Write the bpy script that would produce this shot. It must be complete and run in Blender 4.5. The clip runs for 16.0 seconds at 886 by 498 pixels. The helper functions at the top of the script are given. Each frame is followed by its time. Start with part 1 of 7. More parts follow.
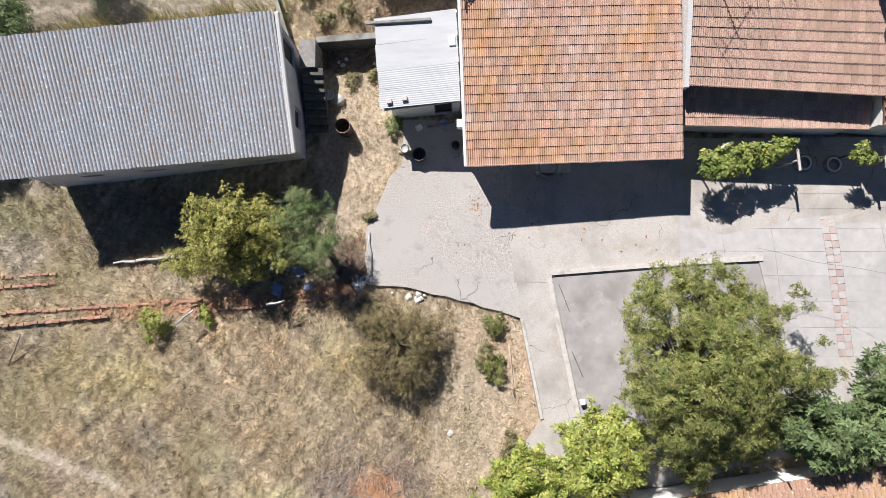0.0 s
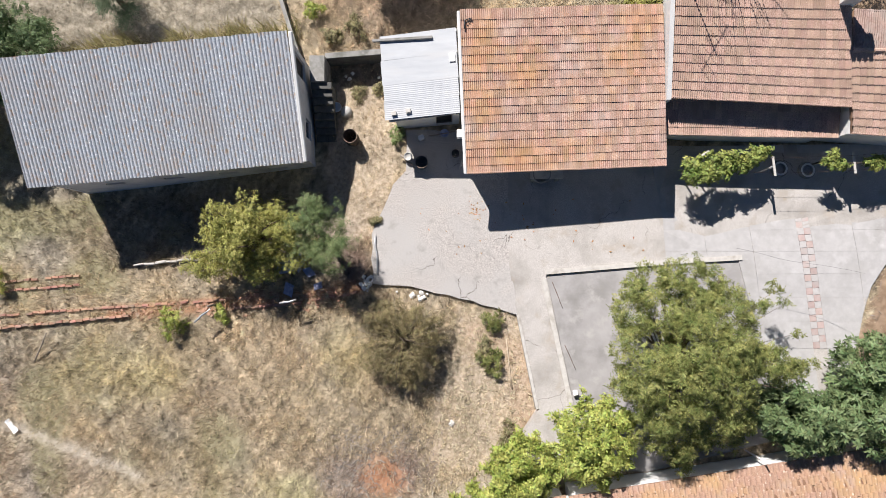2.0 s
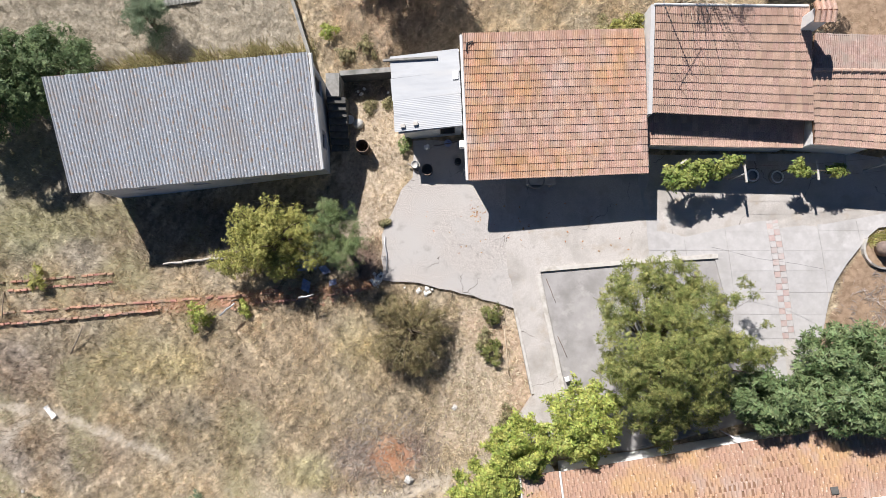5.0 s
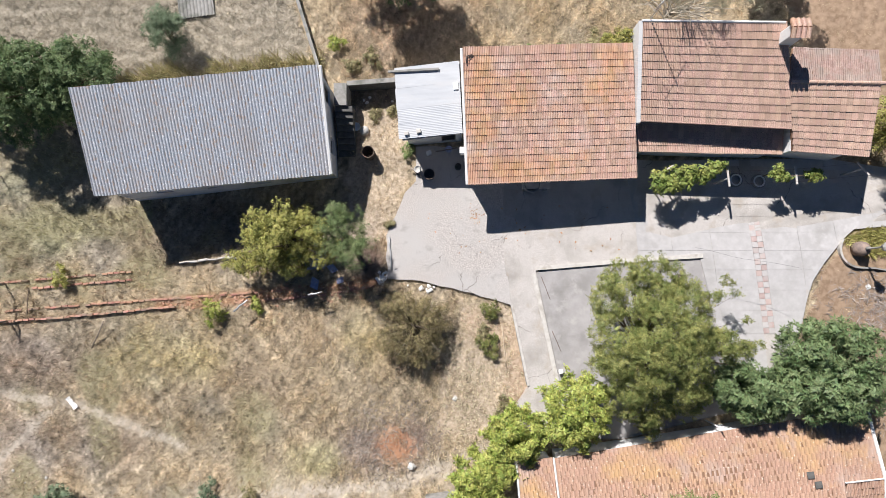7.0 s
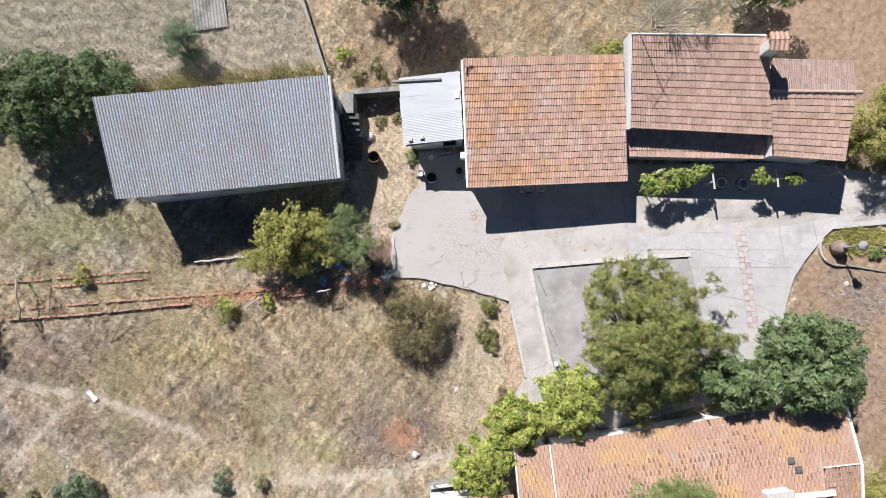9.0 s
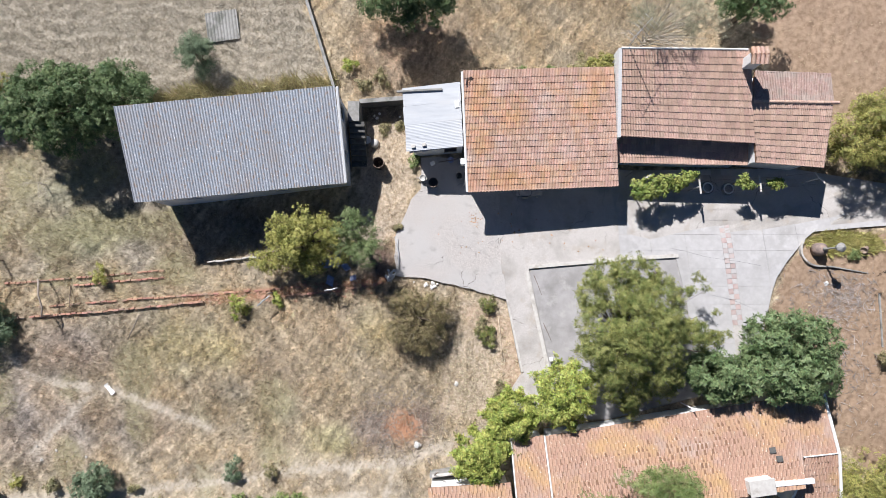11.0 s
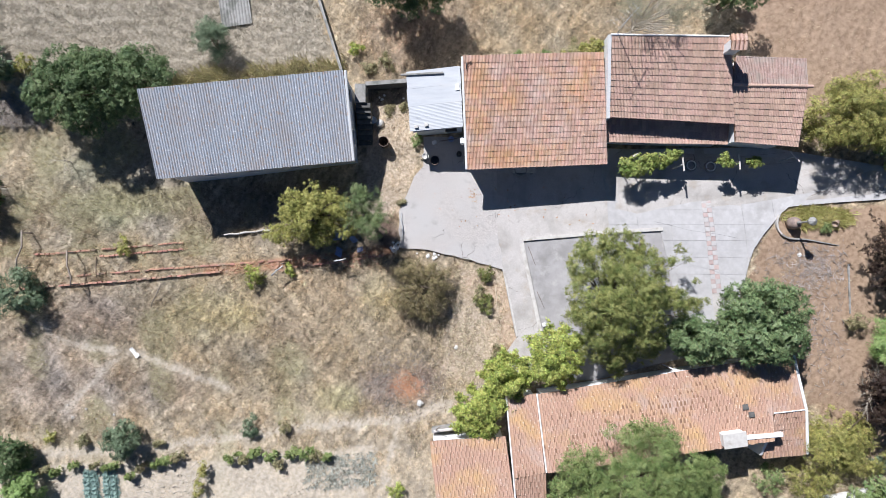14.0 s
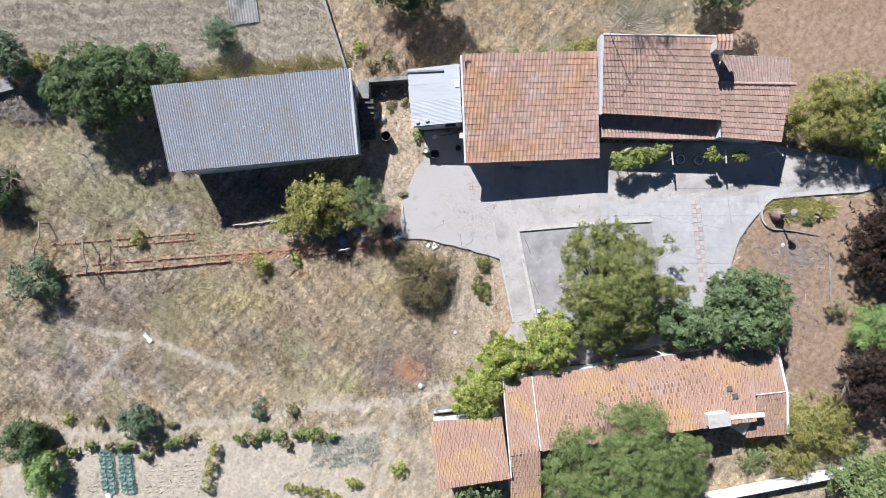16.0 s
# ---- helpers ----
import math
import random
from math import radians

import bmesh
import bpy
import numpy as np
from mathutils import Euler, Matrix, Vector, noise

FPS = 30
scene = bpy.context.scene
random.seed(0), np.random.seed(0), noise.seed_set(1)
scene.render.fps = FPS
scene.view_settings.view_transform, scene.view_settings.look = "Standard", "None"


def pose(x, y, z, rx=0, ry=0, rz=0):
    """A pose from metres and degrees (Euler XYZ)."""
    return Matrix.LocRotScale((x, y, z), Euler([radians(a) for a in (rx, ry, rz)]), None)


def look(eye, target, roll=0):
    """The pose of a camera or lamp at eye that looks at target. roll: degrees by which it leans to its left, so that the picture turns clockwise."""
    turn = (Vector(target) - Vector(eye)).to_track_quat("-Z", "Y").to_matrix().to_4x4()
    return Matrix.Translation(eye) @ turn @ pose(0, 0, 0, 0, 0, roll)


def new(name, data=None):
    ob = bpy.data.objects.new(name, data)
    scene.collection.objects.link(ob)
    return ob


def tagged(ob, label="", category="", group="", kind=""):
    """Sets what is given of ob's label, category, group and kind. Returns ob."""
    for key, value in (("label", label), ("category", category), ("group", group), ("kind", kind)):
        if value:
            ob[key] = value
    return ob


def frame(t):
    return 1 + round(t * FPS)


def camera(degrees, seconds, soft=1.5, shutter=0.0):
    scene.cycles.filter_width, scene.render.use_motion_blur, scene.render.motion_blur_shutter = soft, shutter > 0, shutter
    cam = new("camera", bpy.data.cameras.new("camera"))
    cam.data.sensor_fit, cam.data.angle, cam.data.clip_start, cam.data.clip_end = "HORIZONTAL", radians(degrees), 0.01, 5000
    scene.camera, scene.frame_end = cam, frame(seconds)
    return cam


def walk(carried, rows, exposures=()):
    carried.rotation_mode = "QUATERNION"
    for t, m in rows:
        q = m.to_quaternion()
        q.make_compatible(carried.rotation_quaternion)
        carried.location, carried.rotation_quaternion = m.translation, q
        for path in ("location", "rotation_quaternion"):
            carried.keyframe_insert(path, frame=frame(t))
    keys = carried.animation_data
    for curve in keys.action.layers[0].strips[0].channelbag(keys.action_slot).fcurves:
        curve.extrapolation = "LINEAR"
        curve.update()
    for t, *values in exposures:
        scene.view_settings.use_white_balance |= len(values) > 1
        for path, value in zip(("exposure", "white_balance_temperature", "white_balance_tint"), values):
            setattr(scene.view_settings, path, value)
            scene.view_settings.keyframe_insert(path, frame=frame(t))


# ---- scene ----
cam = camera(70.56, 16.0, soft=0.8)
ROWS = [
    (0.0, 0.000, 0.000, 25.000, 2.32, 1.06, 0.23),
    (0.5, -0.010, -0.024, 25.447, 2.36, 1.00, 0.12),
    (1.0, -0.050, -0.068, 25.901, 2.48, 0.90, 0.01),
    (1.5, -0.111, -0.110, 26.325, 2.58, 0.83, -0.06),
    (2.0, -0.156, -0.142, 26.735, 2.61, 0.78, -0.05),
    (2.5, -0.200, -0.169, 27.178, 2.66, 0.77, -0.03),
    (3.0, -0.222, -0.189, 27.624, 2.66, 0.77, -0.03),
    (3.5, -0.271, -0.274, 28.059, 2.82, 0.74, -0.06),
    (4.0, -0.315, -0.380, 28.486, 3.02, 0.66, -0.09),
    (6.5, -0.462, -0.521, 30.708, 2.96, 0.55, -0.07),
    (7.0, -0.470, -0.533, 31.149, 2.92, 0.51, -0.06),
    (7.5, -0.487, -0.612, 31.617, 3.00, 0.48, -0.11),
    (8.0, -0.522, -0.646, 32.041, 3.00, 0.48, -0.12),
    (8.5, -0.580, -0.710, 32.479, 3.07, 0.43, -0.14),
    (9.0, -0.618, -0.740, 32.918, 3.08, 0.39, -0.16),
    (11.5, -0.683, -0.923, 35.126, 3.22, 0.38, -0.07),
    (12.0, -0.719, -1.013, 35.550, 2.08, 0.36, -0.07),
    (12.5, -0.725, -1.076, 35.982, 1.11, 0.34, -0.08),
    (13.0, -0.728, -1.046, 36.403, 0.97, 0.31, -0.06),
    (13.5, -0.716, -1.109, 36.830, 1.00, 0.33, -0.05),
    (14.0, -0.746, -1.154, 37.268, 1.03, 0.30, -0.04),
    (14.5, -0.776, -1.201, 37.702, 1.05, 0.28, -0.02),
    (15.0, -0.795, -1.207, 38.140, 1.00, 0.25, -0.02),
    (15.5, -0.799, -1.200, 38.588, 0.58, 0.21, -0.04),
    (16.0, -0.819, -1.201, 39.011, 0.14, 0.16, 0.00),
]
walk(cam, [(t, pose(*row)) for t, *row in ROWS], [(0.0, 0.16, 6500, 10), (8.0, 0.18, 6350, 10), (12.5, 0.18, 6050, 10), (16.0, 0.12, 5900, 10)])

# ---- light ----
SUN_WAY = Vector((0.48, -0.885, -1.0)).normalized()      # the way the sunlight travels
sun_up = -SUN_WAY
world = bpy.data.worlds.new("world")
scene.world = world
world.use_nodes = True
wn = world.node_tree.nodes
sky = wn.new("ShaderNodeTexSky")
sky.sky_type = "NISHITA"
sky.sun_disc = False
sky.ozone_density = 10.0
sky.dust_density = 0.3
sky.sun_elevation = math.asin(sun_up.z)
sky.sun_rotation = math.atan2(sun_up.x, sun_up.y)
wn["Background"].inputs["Strength"].default_value = 0.04
world.node_tree.links.new(sky.outputs[0], wn["Background"].inputs["Color"])
lamp = bpy.data.lights.new("sun", "SUN")
lamp.energy, lamp.angle, lamp.color = 6.2, radians(0.6), (1.0, 0.955, 0.93)
sun = new("sun", lamp)
sun.matrix_world = look((-20, 30, 60), Vector((-20, 30, 60)) + SUN_WAY)


# ---- materials ----
def material(name, colors, scale=6.0, rough=0.9, bump=0.3, bump_scale=40.0, metal=0.0, patch=None, patch_scale=0.6,
             patch_at=(0.5, 0.62), vary=0.0, island=0.0, detail=8.0, distance=0.02, stretch=None, patch2=None, patch2_scale=2.0, patch2_at=(0.55, 0.7), crack=0.0, speck=None, tone=False, stains=(), stain=None):
    """Two colours mixed by fine noise, blotches of other colours at larger scales, relief, and a shift from piece to piece."""
    m = bpy.data.materials.new(name)
    m.use_nodes = True
    nt = m.node_tree
    n, l = nt.nodes, nt.links
    bsdf = n["Principled BSDF"]
    bsdf.inputs["Roughness"].default_value = rough
    bsdf.inputs["Metallic"].default_value = metal
    bsdf.inputs["Specular IOR Level"].default_value = 0.25
    place = n.new("ShaderNodeNewGeometry").outputs["Position"]
    if stretch:
        mp = n.new("ShaderNodeMapping")
        mp.inputs["Scale"].default_value = stretch
        l.new(place, mp.inputs["Vector"])
        place = mp.outputs["Vector"]

    def noise_at(sc, det=detail, ro=0.6):
        t = n.new("ShaderNodeTexNoise")
        t.inputs["Scale"].default_value, t.inputs["Detail"].default_value, t.inputs["Roughness"].default_value = sc, det, ro
        l.new(place, t.inputs["Vector"])
        return t.outputs["Fac"]

    def ramp(fac, a, b):
        r = n.new("ShaderNodeMapRange")
        r.inputs["From Min"].default_value, r.inputs["From Max"].default_value = a, b
        l.new(fac, r.inputs["Value"])
        return r.outputs["Result"]

    def mix(fac, a, b):
        x = n.new("ShaderNodeMix")
        x.data_type = "RGBA"
        for v, i in ((fac, 0), (a, 6), (b, 7)):
            if isinstance(v, tuple):
                x.inputs[i].default_value = (*v, 1)
            else:
                l.new(v, x.inputs[i])
        return x.outputs[2]

    col = mix(ramp(noise_at(scale), 0.32, 0.68), colors[0], colors[1])
    if tone:
        own = n.new("ShaderNodeVertexColor")
        own.layer_name = "tone"
        shade = n.new("ShaderNodeMix")
        shade.data_type, shade.blend_type = "RGBA", "MULTIPLY"
        shade.inputs[0].default_value = 1.0
        l.new(own.outputs["Color"], shade.inputs[6])
        l.new(col, shade.inputs[7])
        col = shade.outputs[2]
    if patch:
        col = mix(ramp(noise_at(patch_scale), *patch_at), col, patch)
    if patch2:
        col = mix(ramp(noise_at(patch2_scale), *patch2_at), col, patch2)
    if speck:
        col = mix(ramp(noise_at(speck[1], 3.0, 0.5), *speck[2]), col, speck[0])
    for x0, y0, rx, ry in stains:
        off = n.new("ShaderNodeMapping")
        off.inputs["Location"].default_value, off.inputs["Scale"].default_value = (-x0 / rx, -y0 / ry, 0), (1 / rx, 1 / ry, 0)
        l.new(place, off.inputs["Vector"])
        far = n.new("ShaderNodeVectorMath")
        far.operation = "LENGTH"
        l.new(off.outputs["Vector"], far.inputs[0])
        ragged = n.new("ShaderNodeMath")
        ragged.operation = "MULTIPLY_ADD"
        ragged.inputs[1].default_value, ragged.inputs[2].default_value = -2.6, 1.9
        l.new(noise_at(1.8), ragged.inputs[0])
        less = n.new("ShaderNodeMath")
        less.operation = "SUBTRACT"
        l.new(far.outputs["Value"], less.inputs[0])
        l.new(ragged.outputs[0], less.inputs[1])
        col = mix(ramp(less.outputs[0], 0.8, -1.0), col, stain)
    if crack:
        bend = n.new("ShaderNodeTexNoise")
        bend.inputs["Scale"].default_value, bend.inputs["Detail"].default_value = 1.3, 6
        l.new(place, bend.inputs["Vector"])
        moved = n.new("ShaderNodeMix")
        moved.data_type, moved.blend_type = "RGBA", "ADD"
        moved.inputs[0].default_value = 0.9
        l.new(place, moved.inputs[6])
        l.new(bend.outputs["Color"], moved.inputs[7])
        cells = n.new("ShaderNodeTexVoronoi")
        cells.feature = "DISTANCE_TO_EDGE"
        cells.inputs["Scale"].default_value = crack
        l.new(moved.outputs[2], cells.inputs["Vector"])
        line = ramp(cells.outputs["Distance"], 0.012 * crack + 0.001, 0.002)
        some = ramp(noise_at(0.5), 0.46, 0.56)
        both = n.new("ShaderNodeMath")
        both.operation = "MULTIPLY"
        l.new(line, both.inputs[0])
        l.new(some, both.inputs[1])
        col = mix(both.outputs[0], col, (0.20, 0.18, 0.16))
    if vary or island:
        hs = n.new("ShaderNodeHueSaturation")
        src = n.new("ShaderNodeNewGeometry").outputs["Random Per Island"] if island else n.new("ShaderNodeObjectInfo").outputs["Random"]
        amount = island or vary
        r = n.new("ShaderNodeMapRange")
        r.inputs["To Min"].default_value, r.inputs["To Max"].default_value = 1 - amount, 1 + amount
        l.new(src, r.inputs["Value"])
        l.new(r.outputs[0], hs.inputs["Value"])
        r2 = n.new("ShaderNodeMapRange")
        r2.inputs["To Min"].default_value, r2.inputs["To Max"].default_value = 0.5 + amount * 0.06, 0.5 - amount * 0.06
        wob = n.new("ShaderNodeMath")
        wob.operation = "FRACT"
        mul = n.new("ShaderNodeMath")
        mul.operation = "MULTIPLY"
        mul.inputs[1].default_value = 7.31
        l.new(src, mul.inputs[0])
        l.new(mul.outputs[0], wob.inputs[0])
        l.new(wob.outputs[0], r2.inputs["Value"])
        l.new(r2.outputs[0], hs.inputs["Hue"])
        l.new(col, hs.inputs["Color"])
        col = hs.outputs["Color"]
    l.new(col, bsdf.inputs["Base Color"])
    if bump:
        b = n.new("ShaderNodeBump")
        b.inputs["Strength"].default_value, b.inputs["Distance"].default_value = bump, distance
        l.new(noise_at(bump_scale), b.inputs["Height"])
        l.new(b.outputs["Normal"], bsdf.inputs["Normal"])
    return m


def foliage(name, a, b, rough=0.55, island=0.35, thin=0.24, patch=None, patch2=None, scale=1.6, tone=False):
    """Leaves: a colour a leaf, some light passing through."""
    m = material(name, (a, b), scale=scale, tone=tone, rough=rough, bump=0.0, island=island, patch=patch, patch_scale=0.35, patch_at=(0.46, 0.64), patch2=patch2, patch2_scale=0.6, patch2_at=(0.55, 0.7))
    nt = m.node_tree
    bsdf = nt.nodes["Principled BSDF"]
    tr = nt.nodes.new("ShaderNodeBsdfTranslucent")
    mx = nt.nodes.new("ShaderNodeMixShader")
    mx.inputs[0].default_value = thin
    col = bsdf.inputs["Base Color"].links[0].from_socket
    nt.links.new(col, tr.inputs["Color"])
    nt.links.new(bsdf.outputs[0], mx.inputs[1])
    nt.links.new(tr.outputs[0], mx.inputs[2])
    nt.links.new(mx.outputs[0], nt.nodes["Material Output"].inputs["Surface"])
    return m


M_CONCRETE = material("concrete", ((0.41, 0.38, 0.35), (0.60, 0.565, 0.53)), 24.0, 0.92, 0.5, 60, patch=(0.34, 0.315, 0.285), patch_scale=0.6, patch_at=(0.46, 0.70), patch2=(0.40, 0.345, 0.285), patch2_scale=1.4, patch2_at=(0.54, 0.74), crack=0.3)
M_ROUGH = material("rough_concrete", ((0.32, 0.29, 0.265), (0.73, 0.68, 0.635)), 20.0, 0.95, 0.9, 45, patch=(0.53, 0.505, 0.48), patch_scale=0.4, patch_at=(0.42, 0.62), distance=0.04, patch2=(0.34, 0.31, 0.28), patch2_scale=1.6, patch2_at=(0.56, 0.78), crack=0.35)
M_SMOOTH = material("smooth_concrete", ((0.32, 0.305, 0.295), (0.41, 0.39, 0.38)), 1.2, 0.85, 0.2, 70, patch=(0.24, 0.23, 0.215), patch_scale=0.55, patch_at=(0.5, 0.72), patch2=(0.43, 0.41, 0.39), patch2_scale=1.5)
M_PATIO = material("patio_concrete", ((0.425, 0.41, 0.40), (0.495, 0.48, 0.47)), 3.0, 0.9, 0.2, 60, patch=(0.37, 0.355, 0.34), patch_scale=0.7, patch_at=(0.5, 0.75), vary=0.03, patch2=(0.52, 0.505, 0.495), patch2_scale=1.3)
M_KERB = material("kerb_concrete", ((0.50, 0.47, 0.43), (0.60, 0.575, 0.53)), 5, 0.9, 0.4, 40, patch=(0.36, 0.32, 0.27), patch_scale=2.0, patch_at=(0.54, 0.72))
M_DARKCON = material("weathered_concrete", ((0.26, 0.25, 0.23), (0.36, 0.35, 0.33)), 4, 0.95, 0.5, 40, patch=(0.18, 0.18, 0.16), patch_scale=1.4)
# near-black: shade of the stair and north wall put into the colour; also dark tiles
M_DARKSHADED = material("dark_shaded_concrete", ((0.085, 0.085, 0.08), (0.15, 0.145, 0.135)), 5, 0.95, 0.5, 40, patch=(0.22, 0.21, 0.19), patch_scale=3.0, patch_at=(0.6, 0.75))
M_WHITE = material("whitewash", ((0.78, 0.77, 0.74), (0.84, 0.83, 0.80)), 4, 0.85, 0.25, 30, patch=(0.66, 0.64, 0.61), patch_scale=1.5, patch_at=(0.62, 0.85))
M_GREYWALL = material("grey_render", ((0.54, 0.54, 0.54), (0.64, 0.64, 0.63)), 3, 0.92, 0.35, 30, patch=(0.32, 0.32, 0.31), patch_scale=1.0, patch_at=(0.5, 0.75))
M_SHEDWALL = material("shed_render", ((0.62, 0.63, 0.655), (0.72, 0.73, 0.75)), 3, 0.92, 0.35, 30, patch=(0.50, 0.50, 0.51), patch_scale=1.0, patch_at=(0.5, 0.75))


def tile_set(name, a, b, scale, piece, channel_factor, **kw):
    """Materials of one roof's tiles: single tiles and joined ones, and the darker channels of both."""
    channel_colors = [tuple(v * g for v, g in zip(c, channel_factor)) for c in (a, b)]
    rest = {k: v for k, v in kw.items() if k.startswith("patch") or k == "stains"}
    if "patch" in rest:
        rest["patch"] = tuple(v * g for v, g in zip(rest["patch"], channel_factor))
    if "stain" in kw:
        rest["stain"] = tuple(v * g for v, g in zip(kw["stain"], channel_factor))
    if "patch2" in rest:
        rest["patch2"] = tuple(v * g for v, g in zip(rest["patch2"], channel_factor))
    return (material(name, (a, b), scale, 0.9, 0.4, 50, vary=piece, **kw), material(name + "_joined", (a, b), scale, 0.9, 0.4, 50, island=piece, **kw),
            material(name + "_channel", channel_colors, scale, 0.95, 0.4, 50, vary=piece, **rest), material(name + "_channel_joined", channel_colors, scale, 0.95, 0.4, 50, island=piece, **rest))


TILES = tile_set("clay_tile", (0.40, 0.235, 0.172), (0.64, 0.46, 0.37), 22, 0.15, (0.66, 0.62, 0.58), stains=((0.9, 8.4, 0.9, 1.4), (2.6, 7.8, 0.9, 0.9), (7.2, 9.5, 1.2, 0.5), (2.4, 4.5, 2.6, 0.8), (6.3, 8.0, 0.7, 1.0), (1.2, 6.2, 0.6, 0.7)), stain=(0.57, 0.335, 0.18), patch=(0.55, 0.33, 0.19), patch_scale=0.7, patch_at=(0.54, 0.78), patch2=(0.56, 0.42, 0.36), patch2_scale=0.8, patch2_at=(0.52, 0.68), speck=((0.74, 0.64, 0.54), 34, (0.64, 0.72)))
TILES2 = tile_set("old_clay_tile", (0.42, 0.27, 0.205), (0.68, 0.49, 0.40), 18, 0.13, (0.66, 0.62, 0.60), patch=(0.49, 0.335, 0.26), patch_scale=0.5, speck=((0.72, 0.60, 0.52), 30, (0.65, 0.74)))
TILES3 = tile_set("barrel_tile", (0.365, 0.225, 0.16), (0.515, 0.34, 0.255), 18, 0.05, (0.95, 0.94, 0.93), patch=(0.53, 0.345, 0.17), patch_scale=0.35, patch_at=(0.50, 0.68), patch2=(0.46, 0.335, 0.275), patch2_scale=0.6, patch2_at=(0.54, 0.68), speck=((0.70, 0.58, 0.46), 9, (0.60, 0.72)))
TILES4 = tile_set("dusty_tile", (0.30, 0.205, 0.17), (0.455, 0.335, 0.29), 12, 0.10, (0.85, 0.85, 0.85), patch=(0.36, 0.29, 0.25), patch_scale=1.2, patch2=(0.48, 0.38, 0.33), patch2_scale=2.5, patch2_at=(0.56, 0.72))
M_TILE, M_TILE2 = TILES[0], TILES2[0]
M_DECK = material("roof_boards", ((0.20, 0.12, 0.08), (0.28, 0.17, 0.11)), 5, 0.95, 0.3, 30)
M_FIBRO = material("fibre_cement", ((0.30, 0.335, 0.385), (0.635, 0.655, 0.69)), 20, 0.92, 0.7, 45, patch=(0.46, 0.43, 0.42), patch_scale=0.5, patch_at=(0.44, 0.72), patch2=(0.47, 0.345, 0.26), patch2_scale=7.0, patch2_at=(0.53, 0.70), stretch=(1, 0.55, 1), vary=0.04, speck=((0.88, 0.88, 0.88), 13, (0.62, 0.70)))
M_ZINC = material("painted_sheet_metal", ((0.43, 0.445, 0.465), (0.52, 0.535, 0.55)), 2.0, 0.6, 0.1, 20, patch=(0.50, 0.505, 0.51), patch_scale=0.9, stretch=(0.4, 2, 1))
M_WOOD = material("weathered_wood", ((0.24, 0.20, 0.16), (0.36, 0.31, 0.26)), 8, 0.9, 0.4, 40)
M_LATH = material("bare_lath", ((0.50, 0.40, 0.29), (0.62, 0.52, 0.39)), 8, 0.9, 0.3, 40)
M_BARK = material("bark", ((0.10, 0.075, 0.055), (0.19, 0.15, 0.11)), 10, 0.95, 0.7, 30, distance=0.03)
M_BRICK = material("red_brick", ((0.40, 0.20, 0.14), (0.52, 0.31, 0.23)), 10, 0.92, 0.4, 50, vary=0.25, patch=(0.36, 0.27, 0.20), patch_scale=1.2)
M_DARK = material("dark_opening", ((0.020, 0.020, 0.022), (0.035, 0.035, 0.036)), 3, 0.6, 0.0)
M_GLASS = material("window_glass", ((0.03, 0.035, 0.04), (0.04, 0.045, 0.05)), 2, 0.08, 0.0)
M_RUST = material("rusty_iron", ((0.10, 0.06, 0.04), (0.20, 0.11, 0.07)), 8, 0.75, 0.4, 40, metal=0.4)
M_STEEL = material("galvanised_steel", ((0.46, 0.47, 0.48), (0.58, 0.58, 0.58)), 6, 0.5, 0.1, 40, metal=0.6)
M_RUBBER = material("black_rubber", ((0.09, 0.09, 0.09), (0.16, 0.16, 0.155)), 8, 0.8, 0.3, 60)
M_CLAY = material("terracotta_pot", ((0.30, 0.22, 0.17), (0.42, 0.33, 0.26)), 8, 0.9, 0.3, 50)
M_OLDPOT = material("weathered_pot", ((0.19, 0.145, 0.125), (0.30, 0.235, 0.205)), 7, 0.92, 0.4, 40, patch=(0.36, 0.27, 0.22), patch_scale=3.0)
M_STONE = material("pale_stone", ((0.50, 0.48, 0.44), (0.66, 0.64, 0.60)), 8, 0.95, 0.6, 30, distance=0.04)
M_RAG = material("white_plastic", ((0.80, 0.80, 0.79), (0.86, 0.86, 0.85)), 6, 0.6, 0.3, 20)
M_BLUE = material("blue_plastic", ((0.26, 0.30, 0.52), (0.52, 0.56, 0.74)), 9, 0.5, 0.3, 20)
M_DRUM = material("sooty_iron", ((0.055, 0.045, 0.04), (0.12, 0.095, 0.075)), 9, 0.85, 0.4, 40)
M_REDTILE = material("red_floor_tile", ((0.43, 0.325, 0.30), (0.50, 0.395, 0.365)), 5, 0.8, 0.2, 50, vary=0.08, patch=(0.46, 0.41, 0.39), patch_scale=1.2)
M_FADED = material("faded_floor_tile", ((0.44, 0.395, 0.375), (0.48, 0.44, 0.42)), 5, 0.85, 0.2, 50, vary=0.05)
M_PALETILE = material("pale_floor_tile", ((0.455, 0.43, 0.415), (0.51, 0.49, 0.475)), 5, 0.8, 0.2, 50, vary=0.05)
L_WALNUT = foliage("walnut_leaves", (0.13, 0.172, 0.048), (0.42, 0.415, 0.145), island=0.4, scale=2.2, thin=0.28)
L_LOQUAT = foliage("loquat_leaves", (0.11, 0.168, 0.064), (0.25, 0.315, 0.15), rough=0.5, island=0.45)
L_LIME = foliage("lime_green_leaves", (0.225, 0.295, 0.055), (0.52, 0.53, 0.155), island=0.45, scale=2.4)
L_YELLOW = foliage("yellow_green_leaves", (0.25, 0.265, 0.07), (0.50, 0.465, 0.15), island=0.35, scale=2.4)
L_GOLD = foliage("olive_gold_leaves", (0.22, 0.23, 0.065), (0.45, 0.41, 0.13), island=0.45)
L_GREY = foliage("grey_green_leaves", (0.125, 0.18, 0.10), (0.23, 0.285, 0.175))
L_SAGE = foliage("olive_leaves", (0.165, 0.22, 0.07), (0.295, 0.35, 0.13), island=0.42)
